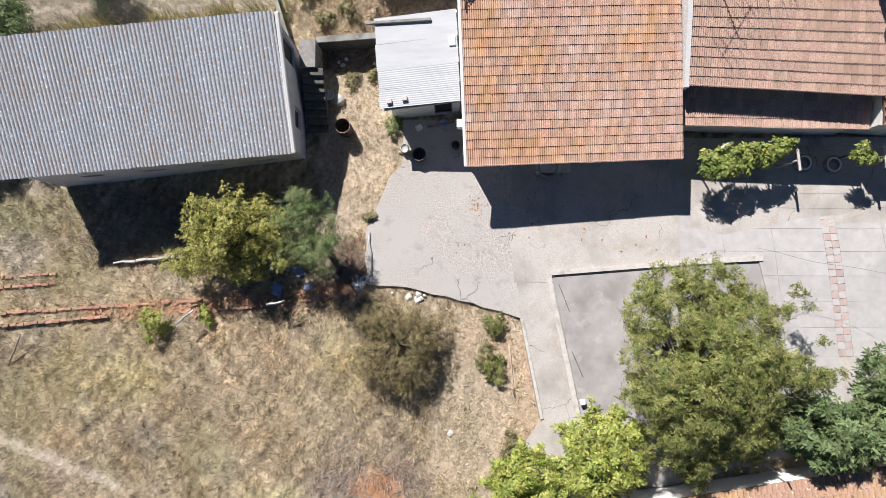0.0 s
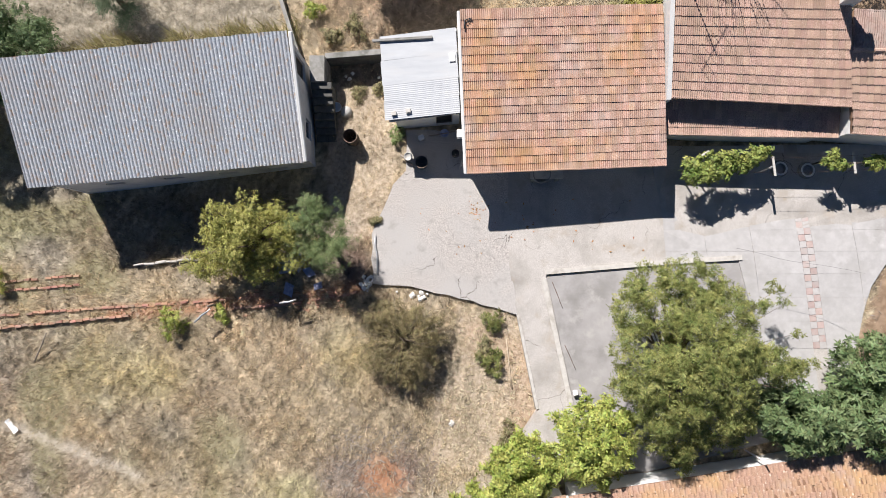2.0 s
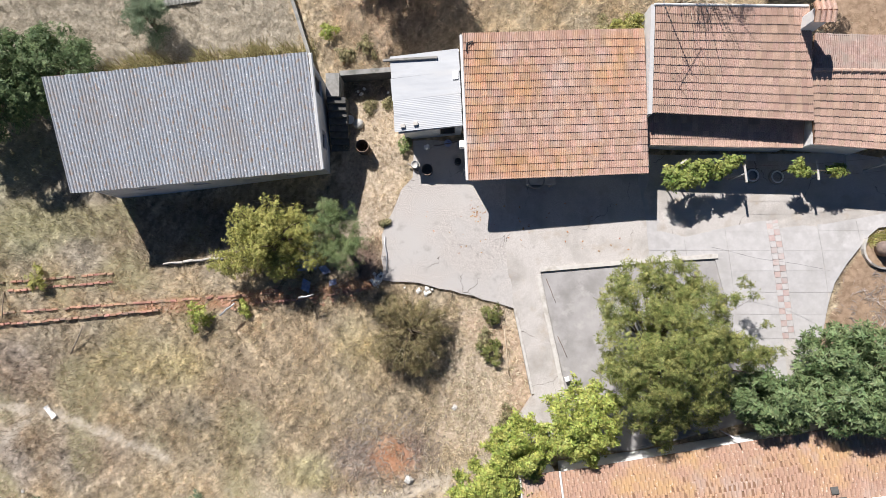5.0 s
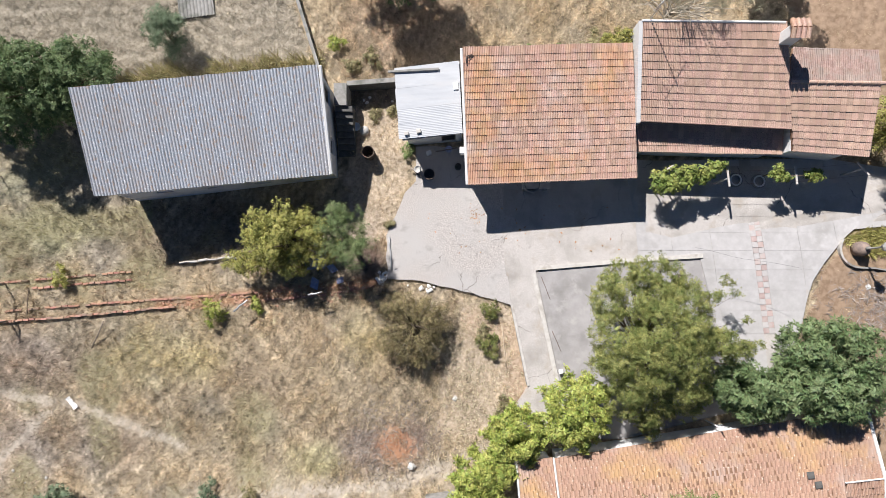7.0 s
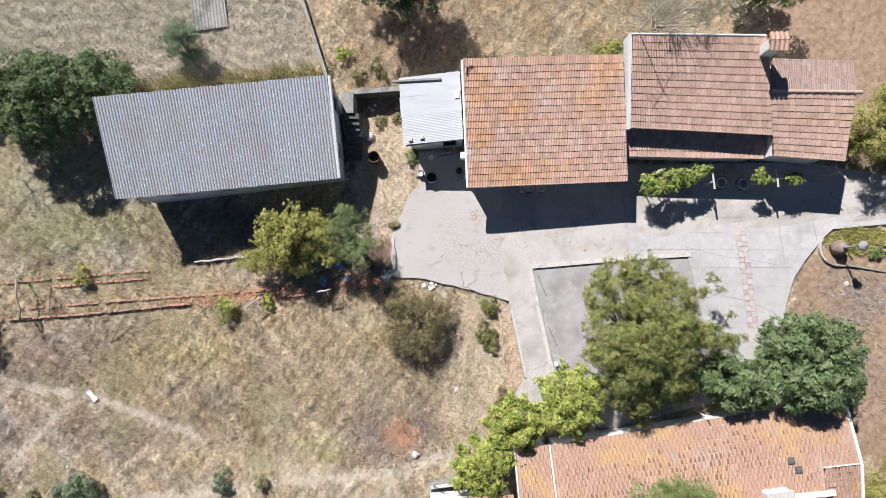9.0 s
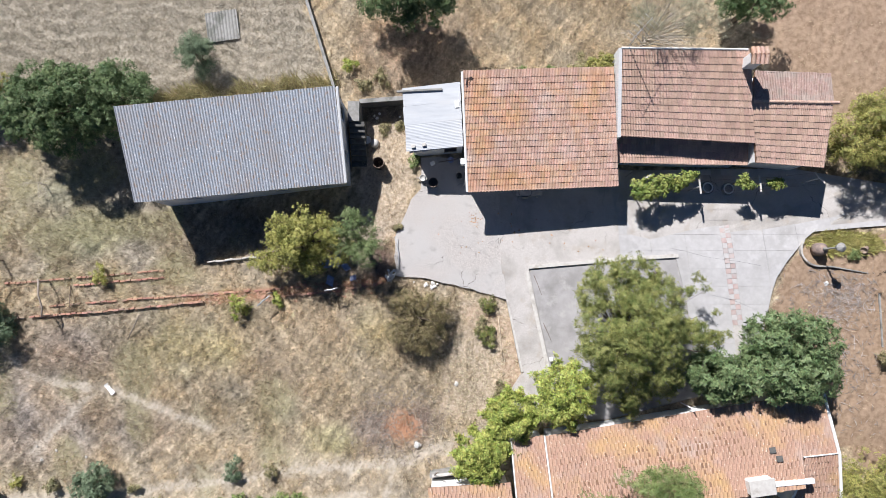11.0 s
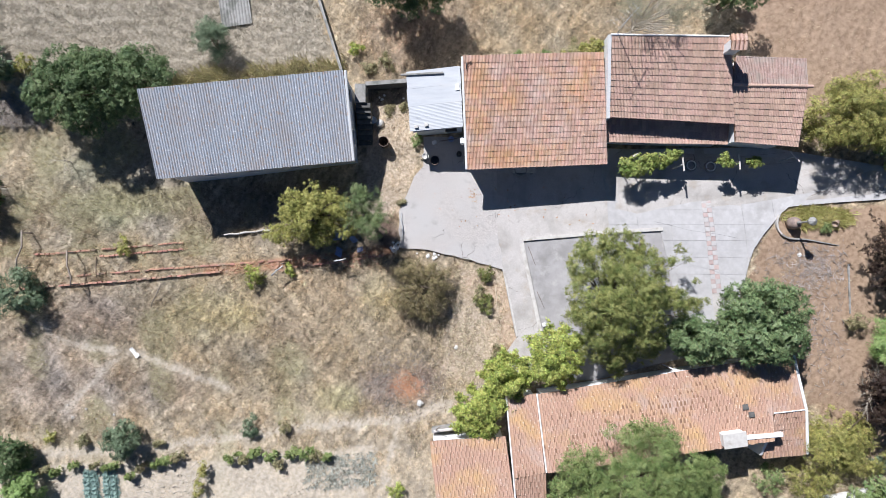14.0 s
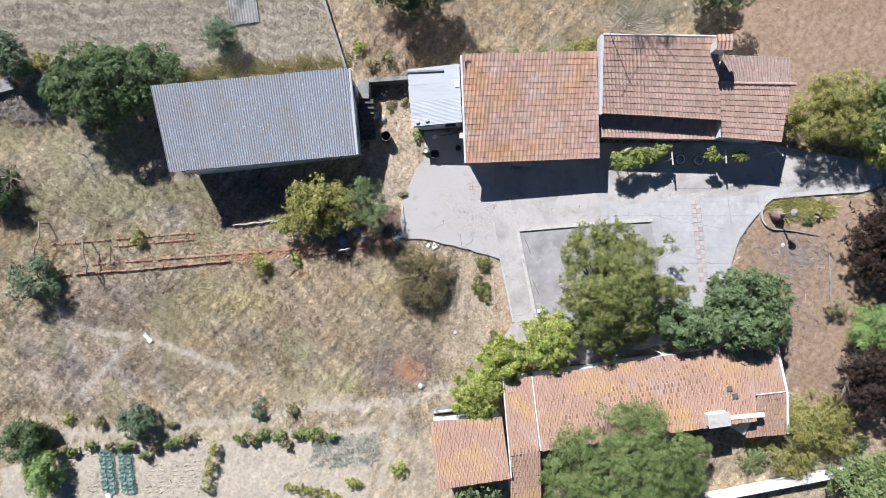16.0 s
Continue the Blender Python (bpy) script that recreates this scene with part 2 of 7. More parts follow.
L_DARK = foliage("dark_green_leaves", (0.068, 0.12, 0.045), (0.20, 0.255, 0.115), island=0.38, scale=1.2)
L_MID = foliage("mid_green_leaves", (0.145, 0.215, 0.07), (0.325, 0.375, 0.16), island=0.35, scale=2.2)
L_OLIVE = foliage("olive_brown_leaves", (0.19, 0.18, 0.09), (0.40, 0.35, 0.19), island=0.45)
L_GREYLEAF = foliage("grey_willow_leaves", (0.25, 0.25, 0.16), (0.42, 0.41, 0.29), island=0.3)
L_ASH = foliage("ash_leaves", (0.125, 0.185, 0.055), (0.285, 0.335, 0.125), island=0.32, scale=2.2)
L_OLIVETREE = foliage("dark_olive_leaves", (0.12, 0.175, 0.065), (0.25, 0.30, 0.13), island=0.4, thin=0.2)
L_DRYBUSH = foliage("dry_bush_leaves", (0.155, 0.13, 0.065), (0.37, 0.305, 0.155), island=0.45, thin=0.2)
L_WEED = foliage("weed_leaves", (0.12, 0.155, 0.045), (0.29, 0.29, 0.10), island=0.45)
L_FERN = foliage("fern_leaves", (0.19, 0.30, 0.085), (0.37, 0.47, 0.185), island=0.3, scale=2.0)
L_FROND = foliage("dead_fronds", (0.28, 0.235, 0.205), (0.44, 0.385, 0.35), rough=0.9, island=0.3, thin=0.1)
M_TWIGS = material("pale_dry_twigs", ((0.36, 0.315, 0.25), (0.54, 0.485, 0.40)), 12, 0.9, 0.3, 40)
L_PLUM = foliage("purple_brown_leaves", (0.035, 0.022, 0.018), (0.07, 0.045, 0.032))
L_VINE = foliage("vine_leaves", (0.14, 0.215, 0.045), (0.39, 0.41, 0.125), island=0.45)
L_CABBAGE = foliage("cabbage_leaves", (0.16, 0.24, 0.21), (0.27, 0.36, 0.32), thin=0.1)
L_STRAW = foliage("dry_grass_blades", (0.80, 0.78, 0.74), (1.26, 1.27, 1.28), rough=0.8, island=0.3, thin=0.25, scale=3.0, tone=True)
L_GRASS = foliage("green_grass_blades", (0.34, 0.31, 0.15), (0.54, 0.475, 0.26), rough=0.7, island=0.3, thin=0.25)


# ---- builders ----
def mesh(name, verts, faces, mat, smooth=False):
    me = bpy.data.meshes.new(name)
    me.from_pydata([tuple(v) for v in verts], [], [tuple(f) for f in faces])
    me.materials.append(mat)
    if smooth:
        me.polygons.foreach_set("use_smooth", [True] * len(me.polygons))
    me.update()
    return me


def quads(name, verts, n_per, mat):
    """A mesh of loose faces, n_per corners each, from one array of corners."""
    me = bpy.data.meshes.new(name)
    n = len(verts)
    me.vertices.add(n)
    me.vertices.foreach_set("co", np.ascontiguousarray(verts, dtype=np.float32).ravel())
    me.loops.add(n)
    me.loops.foreach_set("vertex_index", np.arange(n, dtype=np.int32))
    me.polygons.add(n // n_per)
    me.polygons.foreach_set("loop_start", np.arange(0, n, n_per, dtype=np.int32))
    me.materials.append(mat)
    me.update(calc_edges=True)
    return me


def thing(name, at=(0, 0, 0), label="", category="", group="", kind="", turn=0.0):
    ob = new(name)
    ob.matrix_world = pose(*at, 0, 0, turn)
    ob.empty_display_size = 0.2
    return tagged(ob, label, category, group, kind)


def part(name, data, parent=None, label="", m=None, kind=""):
    """One mesh object under a thing or a part; m is its pose in the parent."""
    ob = new(name, data)
    if parent is not None:
        ob.parent = parent
    if m is not None:
        ob.matrix_basis = m
    return tagged(ob, label, kind=kind)


def single(name, data, label="", category="", group="", kind="", m=None):
    ob = new(name, data)
    if m is not None:
        ob.matrix_world = m
    return tagged(ob, label, category, group, kind)


class Shape:
    """Corners and faces of one mesh, put together from simple bodies."""

    def __init__(self):
        self.v, self.f = [], []

    def add(self, verts, faces, m=None):
        k = len(self.v)
        self.v += [tuple(m @ Vector(p)) if m else tuple(p) for p in verts]
        self.f += [tuple(i + k for i in f) for f in faces]
        return self

    def box(self, x, y, z, sx, sy, sz, b=0.01, rz=0.0, m=None):
        """A box with chamfered edges, centred at x, y, z."""
        b = min(b, 0.45 * min(sx, sy, sz))
        hx, hy, hz = sx / 2, sy / 2, sz / 2
        verts, idx = [], {}
        for ix in (-1, 1):
            for iy in (-1, 1):
                for iz in (-1, 1):
                    for a in range(3):
                        p = [ix * (hx - b), iy * (hy - b), iz * (hz - b)]
                        p[a] = (ix, iy, iz)[a] * (hx, hy, hz)[a]
                        idx[ix, iy, iz, a] = len(verts)
                        verts.append(p)
        faces = []
        for a in range(3):
            o = [i for i in range(3) if i != a]
            for s in (-1, 1):
                ring = []
                for p, q in ((-1, -1), (1, -1), (1, 1), (-1, 1)):
                    k = [0, 0, 0]
                    k[a], k[o[0]], k[o[1]] = s, p, q
                    ring.append(idx[(*k, a)])
                faces.append(ring if (s > 0) == (a != 1) else ring[::-1])
        for a in range(3):
            o = [i for i in range(3) if i != a]
            for p in (-1, 1):
                for q in (-1, 1):
                    k0, k1 = [0, 0, 0], [0, 0, 0]
                    k0[a], k1[a] = -1, 1
                    k0[o[0]] = k1[o[0]] = p
                    k0[o[1]] = k1[o[1]] = q
                    faces.append([idx[(*k0, o[0])], idx[(*k1, o[0])], idx[(*k1, o[1])], idx[(*k0, o[1])]])
        for ix in (-1, 1):
            for iy in (-1, 1):
                for iz in (-1, 1):
                    faces.append([idx[ix, iy, iz, a] for a in range(3)])
        t = pose(x, y, z, 0, 0, rz)
        return self.add(verts, faces, m @ t if m else t)

    def tube(self, path, radii, n=8, cap=True):
        """A round tube along a path, with a radius at each point."""
        k = len(self.v)
        path = [Vector(p) for p in path]
        for i, p in enumerate(path):
            d = (path[min(i + 1, len(path) - 1)] - path[max(i - 1, 0)]).normalized()
            a = d.orthogonal().normalized() if abs(d.z) < 0.95 else Vector((1, 0, 0)).cross(d).normalized()
            c = d.cross(a)
            for j in range(n):
                w = 2 * math.pi * j / n
                self.v.append(tuple(p + radii[i] * (math.cos(w) * a + math.sin(w) * c)))
        for i in range(len(path) - 1):
            for j in range(n):
                self.f.append((k + i * n + j, k + i * n + (j + 1) % n, k + (i + 1) * n + (j + 1) % n, k + (i + 1) * n + j))
        if cap:
            self.f.append(tuple(k + j for j in range(n))[::-1])
            self.f.append(tuple(k + (len(path) - 1) * n + j for j in range(n)))
        return self

    def lathe(self, prof, n=20, m=None):
        """A body of revolution about z from pairs of radius and height."""
        verts, faces = [], []
        for r, z in prof:
            verts += [(r * math.cos(2 * math.pi * j / n), r * math.sin(2 * math.pi * j / n), z) for j in range(n)]
        for i in range(len(prof) - 1):
            faces += [(i * n + j, i * n + (j + 1) % n, (i + 1) * n + (j + 1) % n, (i + 1) * n + j) for j in range(n)]
        return self.add(verts, faces, m)

    def prism(self, outline, z0, z1):
        """A flat plate over an outline; z0 and z1 may be functions of x, y."""
        f0 = z0 if callable(z0) else (lambda x, y: z0)
        f1 = z1 if callable(z1) else (lambda x, y: z1)
        if sum(a[0] * b[1] - b[0] * a[1] for a, b in zip(outline, outline[1:] + outline[:1])) < 0:
            outline = outline[::-1]
        n = len(outline)
        verts = [(x, y, f0(x, y)) for x, y in outline] + [(x, y, f1(x, y)) for x, y in outline]
        faces = [tuple(range(n))[::-1], tuple(range(n, 2 * n))]
        faces += [(i, (i + 1) % n, n + (i + 1) % n, n + i) for i in range(n)]
        return self.add(verts, faces)

    def make(self, name, mat, smooth=False):
        return mesh(name, self.v, self.f, mat, smooth)


def along(p, q):
    """The pose of a bar from p to q, upright as far as it can be, centred between them."""
    p, q = Vector(p), Vector(q)
    x = (q - p).normalized()
    y = Vector((0, 0, 1)).cross(x).normalized()
    z = x.cross(y)
    c = (p + q) / 2
    return Matrix(((x.x, y.x, z.x, c.x), (x.y, y.y, z.y, c.y), (x.z, y.z, z.z, c.z), (0, 0, 0, 1)))


def wobble(points, step, amount, seed):
    """An outline with short steps and slightly broken edges."""
    rnd = random.Random(seed)
    out = []
    for a, b in zip(points, points[1:] + points[:1]):
        n = max(1, int(math.dist(a, b) / step))
        for i in range(n):
            t = i / n
            k = amount if i else 0
            out.append((a[0] + (b[0] - a[0]) * t + rnd.uniform(-k, k), a[1] + (b[1] - a[1]) * t + rnd.uniform(-k, k)))
    return out


def inside(xs, ys, poly):
    """Which of the points lie inside an outline."""
    hit = np.zeros(len(xs), bool)
    for (x0, y0), (x1, y1) in zip(poly, poly[1:] + poly[:1]):
        if y0 == y1:
            continue
        c = (y0 > ys) != (y1 > ys)
        hit ^= c & (xs < (x1 - x0) * (ys - y0) / (y1 - y0) + x0)
    return hit


def step(a, b, v):
    t = np.clip((v - a) / (b - a), 0, 1)
    return t * t * (3 - 2 * t)


def near_line(xs, ys, line):
    """The distance of points from a broken line."""
    best = np.full(np.shape(xs), 1e9)
    for (x0, y0), (x1, y1) in zip(line, line[1:]):
        dx, dy = x1 - x0, y1 - y0
        t = np.clip(((xs - x0) * dx + (ys - y0) * dy) / (dx * dx + dy * dy), 0, 1)
        best = np.minimum(best, np.hypot(xs - x0 - t * dx, ys - y0 - t * dy))
    return best


def ground_z(x, y):
    """The lie of the land: level round the yard, falling to the west and a little to the south."""
    w = step(-3.5, -17, np.asarray(x, float))
    n = 1 - 0.75 * step(6, 11, np.asarray(y, float))
    s = step(-1, -9, np.asarray(y, float)) * (1 - step(3, 6, np.asarray(x, float)))
    e = 0.36 * np.clip((np.asarray(x, float) - 1.5) / 8.0, 0, 1) * (1 - 0.6 * step(-7, -11, np.asarray(y, float))) * dip(x, y)
    edge = np.interp(np.asarray(y, float), [-4.0, -1.1, 0.2, 1.4, 2.0, 4.5, 8.0], [-26.6, -26.5, -26.75, -27.3, -28.6, -29.8, -31.0])
    bank = step(0.0, -0.35, np.asarray(x, float) - edge) * step(-4.5, -3.0, np.asarray(y, float)) * (1 - step(6.0, 9.0, np.asarray(y, float)))
    return -0.14 - 1.55 * w * n - 0.45 * s + e - 0.55 * bank


def dip(x, y):
    """The patio falls towards the house."""
    return 1 - 0.9 * step(8.6, 10.2, np.asarray(x, float)) * step(0.3, 4.2, np.asarray(y, float))


def rise(x, y=0.0):
    """The yard climbs a little to the east."""
    return 0.36 * np.clip((np.asarray(x, float) - 1.5) / 8.0, 0, 1) * dip(x, y)


def gz(x, y):
    return float(ground_z(x, y))


# ---- ground ----
YARD = [(-2.1, 6.2), (-2.1, 4.46), (-2.66, 3.86), (-3.35, 2.3), (-3.58, 1.7), (-3.52, -0.4), (-1.9, -0.52), (-0.3, -0.88), (2.62, -1.72), (2.45, -0.3), (2.3, 1.9), (2.4, 4.6), (0.6, 4.6), (0.5, 6.2)]
MIDDLE = [(2.38, -0.3), (2.2, 1.9), (2.3, 4.6), (8.3, 4.7), (8.72, 2.6), (8.85, 0.52), (3.86, 0.02), (3.86, -0.3)]
PATH = [(2.56, -1.6), (2.40, -0.1), (3.86, -0.1), (4.98, -5.6), (5.2, -8.0), (2.3, -8.0), (2.45, -7.2), (2.74, -6.85), (3.5, -5.67), (2.94, -2.95)]
COURT = [(3.8, -0.06), (8.9, 0.44), (11.9, 0.6), (13.6, -6.8), (8.0, -8.2), (5.3, -8.2), (4.93, -5.7)]
PATIO = [(8.24, 5.44), (8.65, 2.57), (8.79, 0.54), (11.84, 0.7), (12.28, -1.2), (12.78, -3.97), (13.25, -6.3), (15.6, -6.3), (16.2, -4.3), (16.45, -3.58), (16.7, -2.82), (16.98, -1.6), (17.33, -0.55), (17.92, 0.33), (18.86, 1.44), (19.49, 1.99), (22.27, 2.24), (25.06, 2.42), (26.35, 2.86), (26.35, 4.35), (25.06, 4.45), (18.43, 5.54)]
HOUSES = [[(-17.1, 3.6), (-5.4, 4.5), (-5.4, 9.1), (-17.1, 8.2)], [(-2.8, 6.2), (0.4, 6.2), (0.2, 9.6), (-2.8, 9.3)], [(0.3, 4.2), (8.3, 4.3), (7.8, 10.0), (0.2, 9.8)],
          [(8.1, 5.5), (18.6, 5.2), (18.6, 9.7), (14.2, 10.6), (7.9, 10.7)], [(-1.6, -11.3), (2.6, -8.7), (18.6, -7.4), (19.2, -11.8), (5, -12.9), (5, -17), (-1.2, -15.2)]]
TRACK = [[(-26.6, -4.6), (-25.9, -5.4), (-25.1, -6.1), (-22.95, -6.66), (-20.0, -7.03), (-18.5, -7.67), (-15.9, -8.62), (-14.4, -9.2)], [(-20.8, -7.0), (-22.3, -7.96), (-23.6, -9.45), (-24.8, -10.6)],
         [(-40, -14.2), (-27.1, -13.4), (-21, -13.0), (-15.2, -12.4), (-9.0, -11.3), (-3.2, -10.7), (-0.8, -9.8), (1.2, -9.0)], [(-3.6, -10.9), (-4.4, -13.9), (-5.0, -16.5), (-5.2, -24)]]
BEDS = [(-25.8, -14.0), (-21.3, -13.9), (-15.4, -13.6), (-7.6, -12.6), (-5.0, -12.2), (-6.0, -17.5), (-14, -21.5), (-30, -21.5), (-30, -15.5)]
PALE = [[(-28, -12.0), (-20, -11.5), (-9, -10.5), (-1, -9.5), (0, -10.6), (-4.5, -12.2), (-8, -13.0), (-15, -13.8), (-28, -14.2)], [(-5.6, -12.0), (-1.5, -10.8), (-1.2, -16), (-3, -23), (-8, -23)]]
STUBBLE = [(-60, 11.0), (-26, 10.9), (-18, 10.0), (-7.6, 11.0), (-8.6, 14.5), (-18, 60), (-60, 60)]
SOIL = [(16.3, -4.0), (17.3, -1.6), (18.1, 0.3), (19.0, 1.3), (20.5, 1.6), (26, 2.2), (40, 2.0), (40, -13), (24, -13), (20.6, -9.5), (18.9, -7.0), (15, -6.5)]
NORTHEAST = [(17.6, 9.4), (18.9, 9.6), (21, 6.0), (60, 5), (60, 60), (17.5, 60), (17.0, 12.4)]
DIRT = [(0.0, -1.3), (2.6, -1.8), (3.2, -3.0), (3.5, -5.6), (2.6, -7.2), (1.0, -8.4), (-1.2, -8.0), (-0.9, -5.4), (0.1, -3.2)]
GAP = [(-5.2, 8.1), (-2.5, 8.3), (-2.4, 6.0), (-2.7, 4.0), (-3.5, 1.8), (-5.4, 1.0), (-5.6, 4.0)]


def grid_lines(lo, hi, far, fine):
    core = list(np.arange(lo, hi + 1e-6, fine))
    out, d, p = [], fine, 0.0
    while p < far:
        d *= 1.35
        p += d
        out.append(p)
    return np.array([lo - o for o in out[::-1]] + core + [hi + o for o in out])


gx, gy = grid_lines(-34, 32, 900, 0.2), grid_lines(-24, 20, 900, 0.2)
XX, YY = np.meshgrid(gx, gy)
rng = np.random.default_rng(5)


def lumps(x, y, size, seed):
    """Smooth random relief from a few crossing waves."""
    r = np.random.default_rng(seed)
    out = np.zeros(np.shape(x))
    for _ in range(9):
        a, k, p = r.uniform(0, 6.28), r.uniform(0.5, 1.6) / size, r.uniform(0, 6.28)
        out += np.sin((x * np.cos(a) + y * np.sin(a)) * k * 6.28 + p)
    return out / 9


def relief(x, y):
    """Humps and tussocks of the open ground."""
    return 0.05 * lumps(x, y, 3.0, 1) + 0.03 * lumps(x, y, 0.9, 2) + 0.08 * lumps(x, y, 0.55, 3)


# stretches of the meadow that have a look of their own, the darkest being painted shade: centre, half-widths, colour
STRAW = (0.575, 0.485, 0.335)
STRETCHES = [((-16.7, -4.3), (2.3, 1.9), (0.575, 0.51, 0.305)), ((-13.6, -4.6), (1.6, 1.3), (0.58, 0.51, 0.295)), ((-21.8, 3.4), (5.6, 3.4), (0.515, 0.465, 0.345)), ((-21.2, 2.2), (2.8, 1.5), (0.47, 0.465, 0.30)), ((-23.5, 4.8), (2.4, 1.2), (0.47, 0.45, 0.31)),
             ((-4.8, -3.4), (1.2, 1.5), (0.60, 0.52, 0.31)), ((-22.6, -4.6), (3.0, 1.8), (0.50, 0.425, 0.345)), ((-23.5, -9.2), (3.6, 2.2), (0.55, 0.48, 0.395)), ((-26.5, -8.0), (2.8, 3.2), (0.56, 0.49, 0.405)),
             ((-18.5, -9.2), (2.6, 1.4), (0.53, 0.455, 0.36)), ((-13.2, -7.3), (1.9, 1.3), (0.43, 0.375, 0.27)), ((-10.6, -8.3), (1.7, 1.2), (0.47, 0.415, 0.28)), ((-8.4, -3.2), (2.6, 1.8), (0.575, 0.475, 0.325)),
             ((-6.6, -5.6), (1.8, 1.4), (0.58, 0.49, 0.335)), ((-5.0, -8.9), (1.4, 1.3), (0.42, 0.34, 0.275)), ((-1.9, -8.3), (0.9, 1.0), (0.44, 0.36, 0.30)), ((-10.5, -5.8), (2.0, 1.2), (0.52, 0.43, 0.30)),
             # the darkest, at the end, paint in shade of shed, wall and trees
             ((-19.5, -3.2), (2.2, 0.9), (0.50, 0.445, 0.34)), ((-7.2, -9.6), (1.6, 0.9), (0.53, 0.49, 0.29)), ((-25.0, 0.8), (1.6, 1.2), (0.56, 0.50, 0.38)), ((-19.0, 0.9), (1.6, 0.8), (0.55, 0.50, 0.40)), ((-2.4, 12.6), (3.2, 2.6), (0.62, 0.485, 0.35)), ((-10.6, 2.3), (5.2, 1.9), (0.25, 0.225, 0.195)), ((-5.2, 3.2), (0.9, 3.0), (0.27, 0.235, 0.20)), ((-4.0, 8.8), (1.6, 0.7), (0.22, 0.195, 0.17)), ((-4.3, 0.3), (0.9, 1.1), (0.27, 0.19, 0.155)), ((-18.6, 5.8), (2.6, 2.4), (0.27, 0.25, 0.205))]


def meadow_tone(x, y):
    """The colour of the dry growth from place to place, some cast shade painted in."""
    out = np.zeros((*np.shape(x), 3)) + np.array(STRAW)
    jx, jy = x + 0.5 * lumps(x, y, 1.7, 81) + 0.2 * lumps(x, y, 0.6, 82), y + 0.5 * lumps(x, y, 1.5, 83) + 0.2 * lumps(x, y, 0.6, 84)
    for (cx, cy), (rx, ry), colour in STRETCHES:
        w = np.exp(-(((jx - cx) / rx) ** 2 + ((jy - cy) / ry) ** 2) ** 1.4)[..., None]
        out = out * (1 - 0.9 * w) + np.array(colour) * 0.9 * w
    out = out * (0.90 + 0.26 * lumps(x, y, 2.4, 85) + 0.30 * lumps(x, y, 0.8, 86) + 0.55 * lumps(x, y, 0.33, 88) + 0.60 * lumps(x, y, 0.19, 89))[..., None]
    warm = lumps(x, y, 3.1, 87)[..., None]
    return np.clip(out * np.array([1.015, 0.99, 1.0]) * (1 + warm * np.array([0.06, 0.0, -0.10])), 0.05, 0.8)


hard = np.zeros(XX.shape, bool)
for poly in [YARD, MIDDLE, PATH, COURT, PATIO] + HOUSES:
    hard |= inside(XX.ravel(), YY.ravel(), poly).reshape(XX.shape)
soft_edge = np.where(hard, 0.0, 1.0) * np.where(inside(XX.ravel(), YY.ravel(), DIRT).reshape(XX.shape), 0.22, 1.0)
ZZ = ground_z(XX, YY) + soft_edge * (relief(XX, YY) + 0.012 * rng.standard_normal(XX.shape) * (np.abs(XX) < 40))
ZZ = np.where(hard, np.minimum(ZZ, ground_z(XX, YY) - 0.03), ZZ)
nx, ny = len(gx), len(gy)
gverts = np.stack([XX, YY, ZZ], -1).reshape(-1, 3)
gi = np.arange(nx * ny).reshape(ny, nx)
gfaces = np.stack([gi[:-1, :-1], gi[:-1, 1:], gi[1:, 1:], gi[1:, :-1]], -1).reshape(-1, 4)
gme = bpy.data.meshes.new("ground")
gme.vertices.add(len(gverts))
gme.vertices.foreach_set("co", gverts.astype(np.float32).ravel())
gme.loops.add(gfaces.size)
gme.loops.foreach_set("vertex_index", gfaces.astype(np.int32).ravel())
gme.polygons.add(len(gfaces))
gme.polygons.foreach_set("loop_start", np.arange(0, gfaces.size, 4, dtype=np.int32))
gme.update(calc_edges=True)
gme.polygons.foreach_set("use_smooth", [True] * len(gme.polygons))


def field_mask(poly, x, y, rough=0.35):
    """1 inside an outline with a ragged edge."""
    jx, jy = x + rough * lumps(x, y, 1.1, 11), y + rough * lumps(x, y, 1.3, 12)
    return inside(jx.ravel(), jy.ravel(), poly).reshape(x.shape).astype(float)


def track_mask(x, y):
    d = np.full(x.shape, 1e9)
    for line, wide in zip(TRACK, (0.0, 0.0, -0.08, 0.02)):
        d = np.minimum(d, near_line(x, y, line) + wide)
    return 0.85 * (1 - step(0.02, 0.38, d + 0.30 * lumps(x, y, 1.3, 21) + 0.15 * lumps(x, y, 0.5, 22)))


m_track = np.maximum(track_mask(XX, YY), 0.75 * field_mask(BEDS, XX, YY))
for pale in PALE:
    m_track = np.maximum(m_track, 0.28 * field_mask(pale, XX, YY, 0.9))
m_soil = np.maximum(field_mask(SOIL, XX, YY), field_mask(NORTHEAST, XX, YY, 1.0))
m_stub = field_mask(STUBBLE, XX, YY, 0.8)
m_green = step(0.12, 0.45, lumps(XX, YY, 5.0, 31)) * (YY < 3) * (XX < -8) + step(-0.2, 0.3, lumps(XX, YY, 4.0, 33)) * (XX < -16) * (YY > -1) * (YY < 8)
red_pile = np.exp(-(((XX + 3.1) / 1.15) ** 2 + ((YY + 8.7) / 1.1) ** 2) ** 1.5)
m_red = np.clip(red_pile + 0.8 * (1 - step(0.15, 0.5, near_line(XX, YY, [(-15.5, -1.75), (-9, -1.2), (-4.3, -0.6)]))) + 0.2 * (1 - step(0.2, 0.9, near_line(XX, YY, [(0.8, -2.5), (3.0, -3.6), (2.9, -6.3)]))), 0, 1)
m_dirt = np.maximum(0.75 * field_mask(DIRT, XX, YY, 0.8), 0.7 * field_mask(GAP, XX, YY, 0.3))
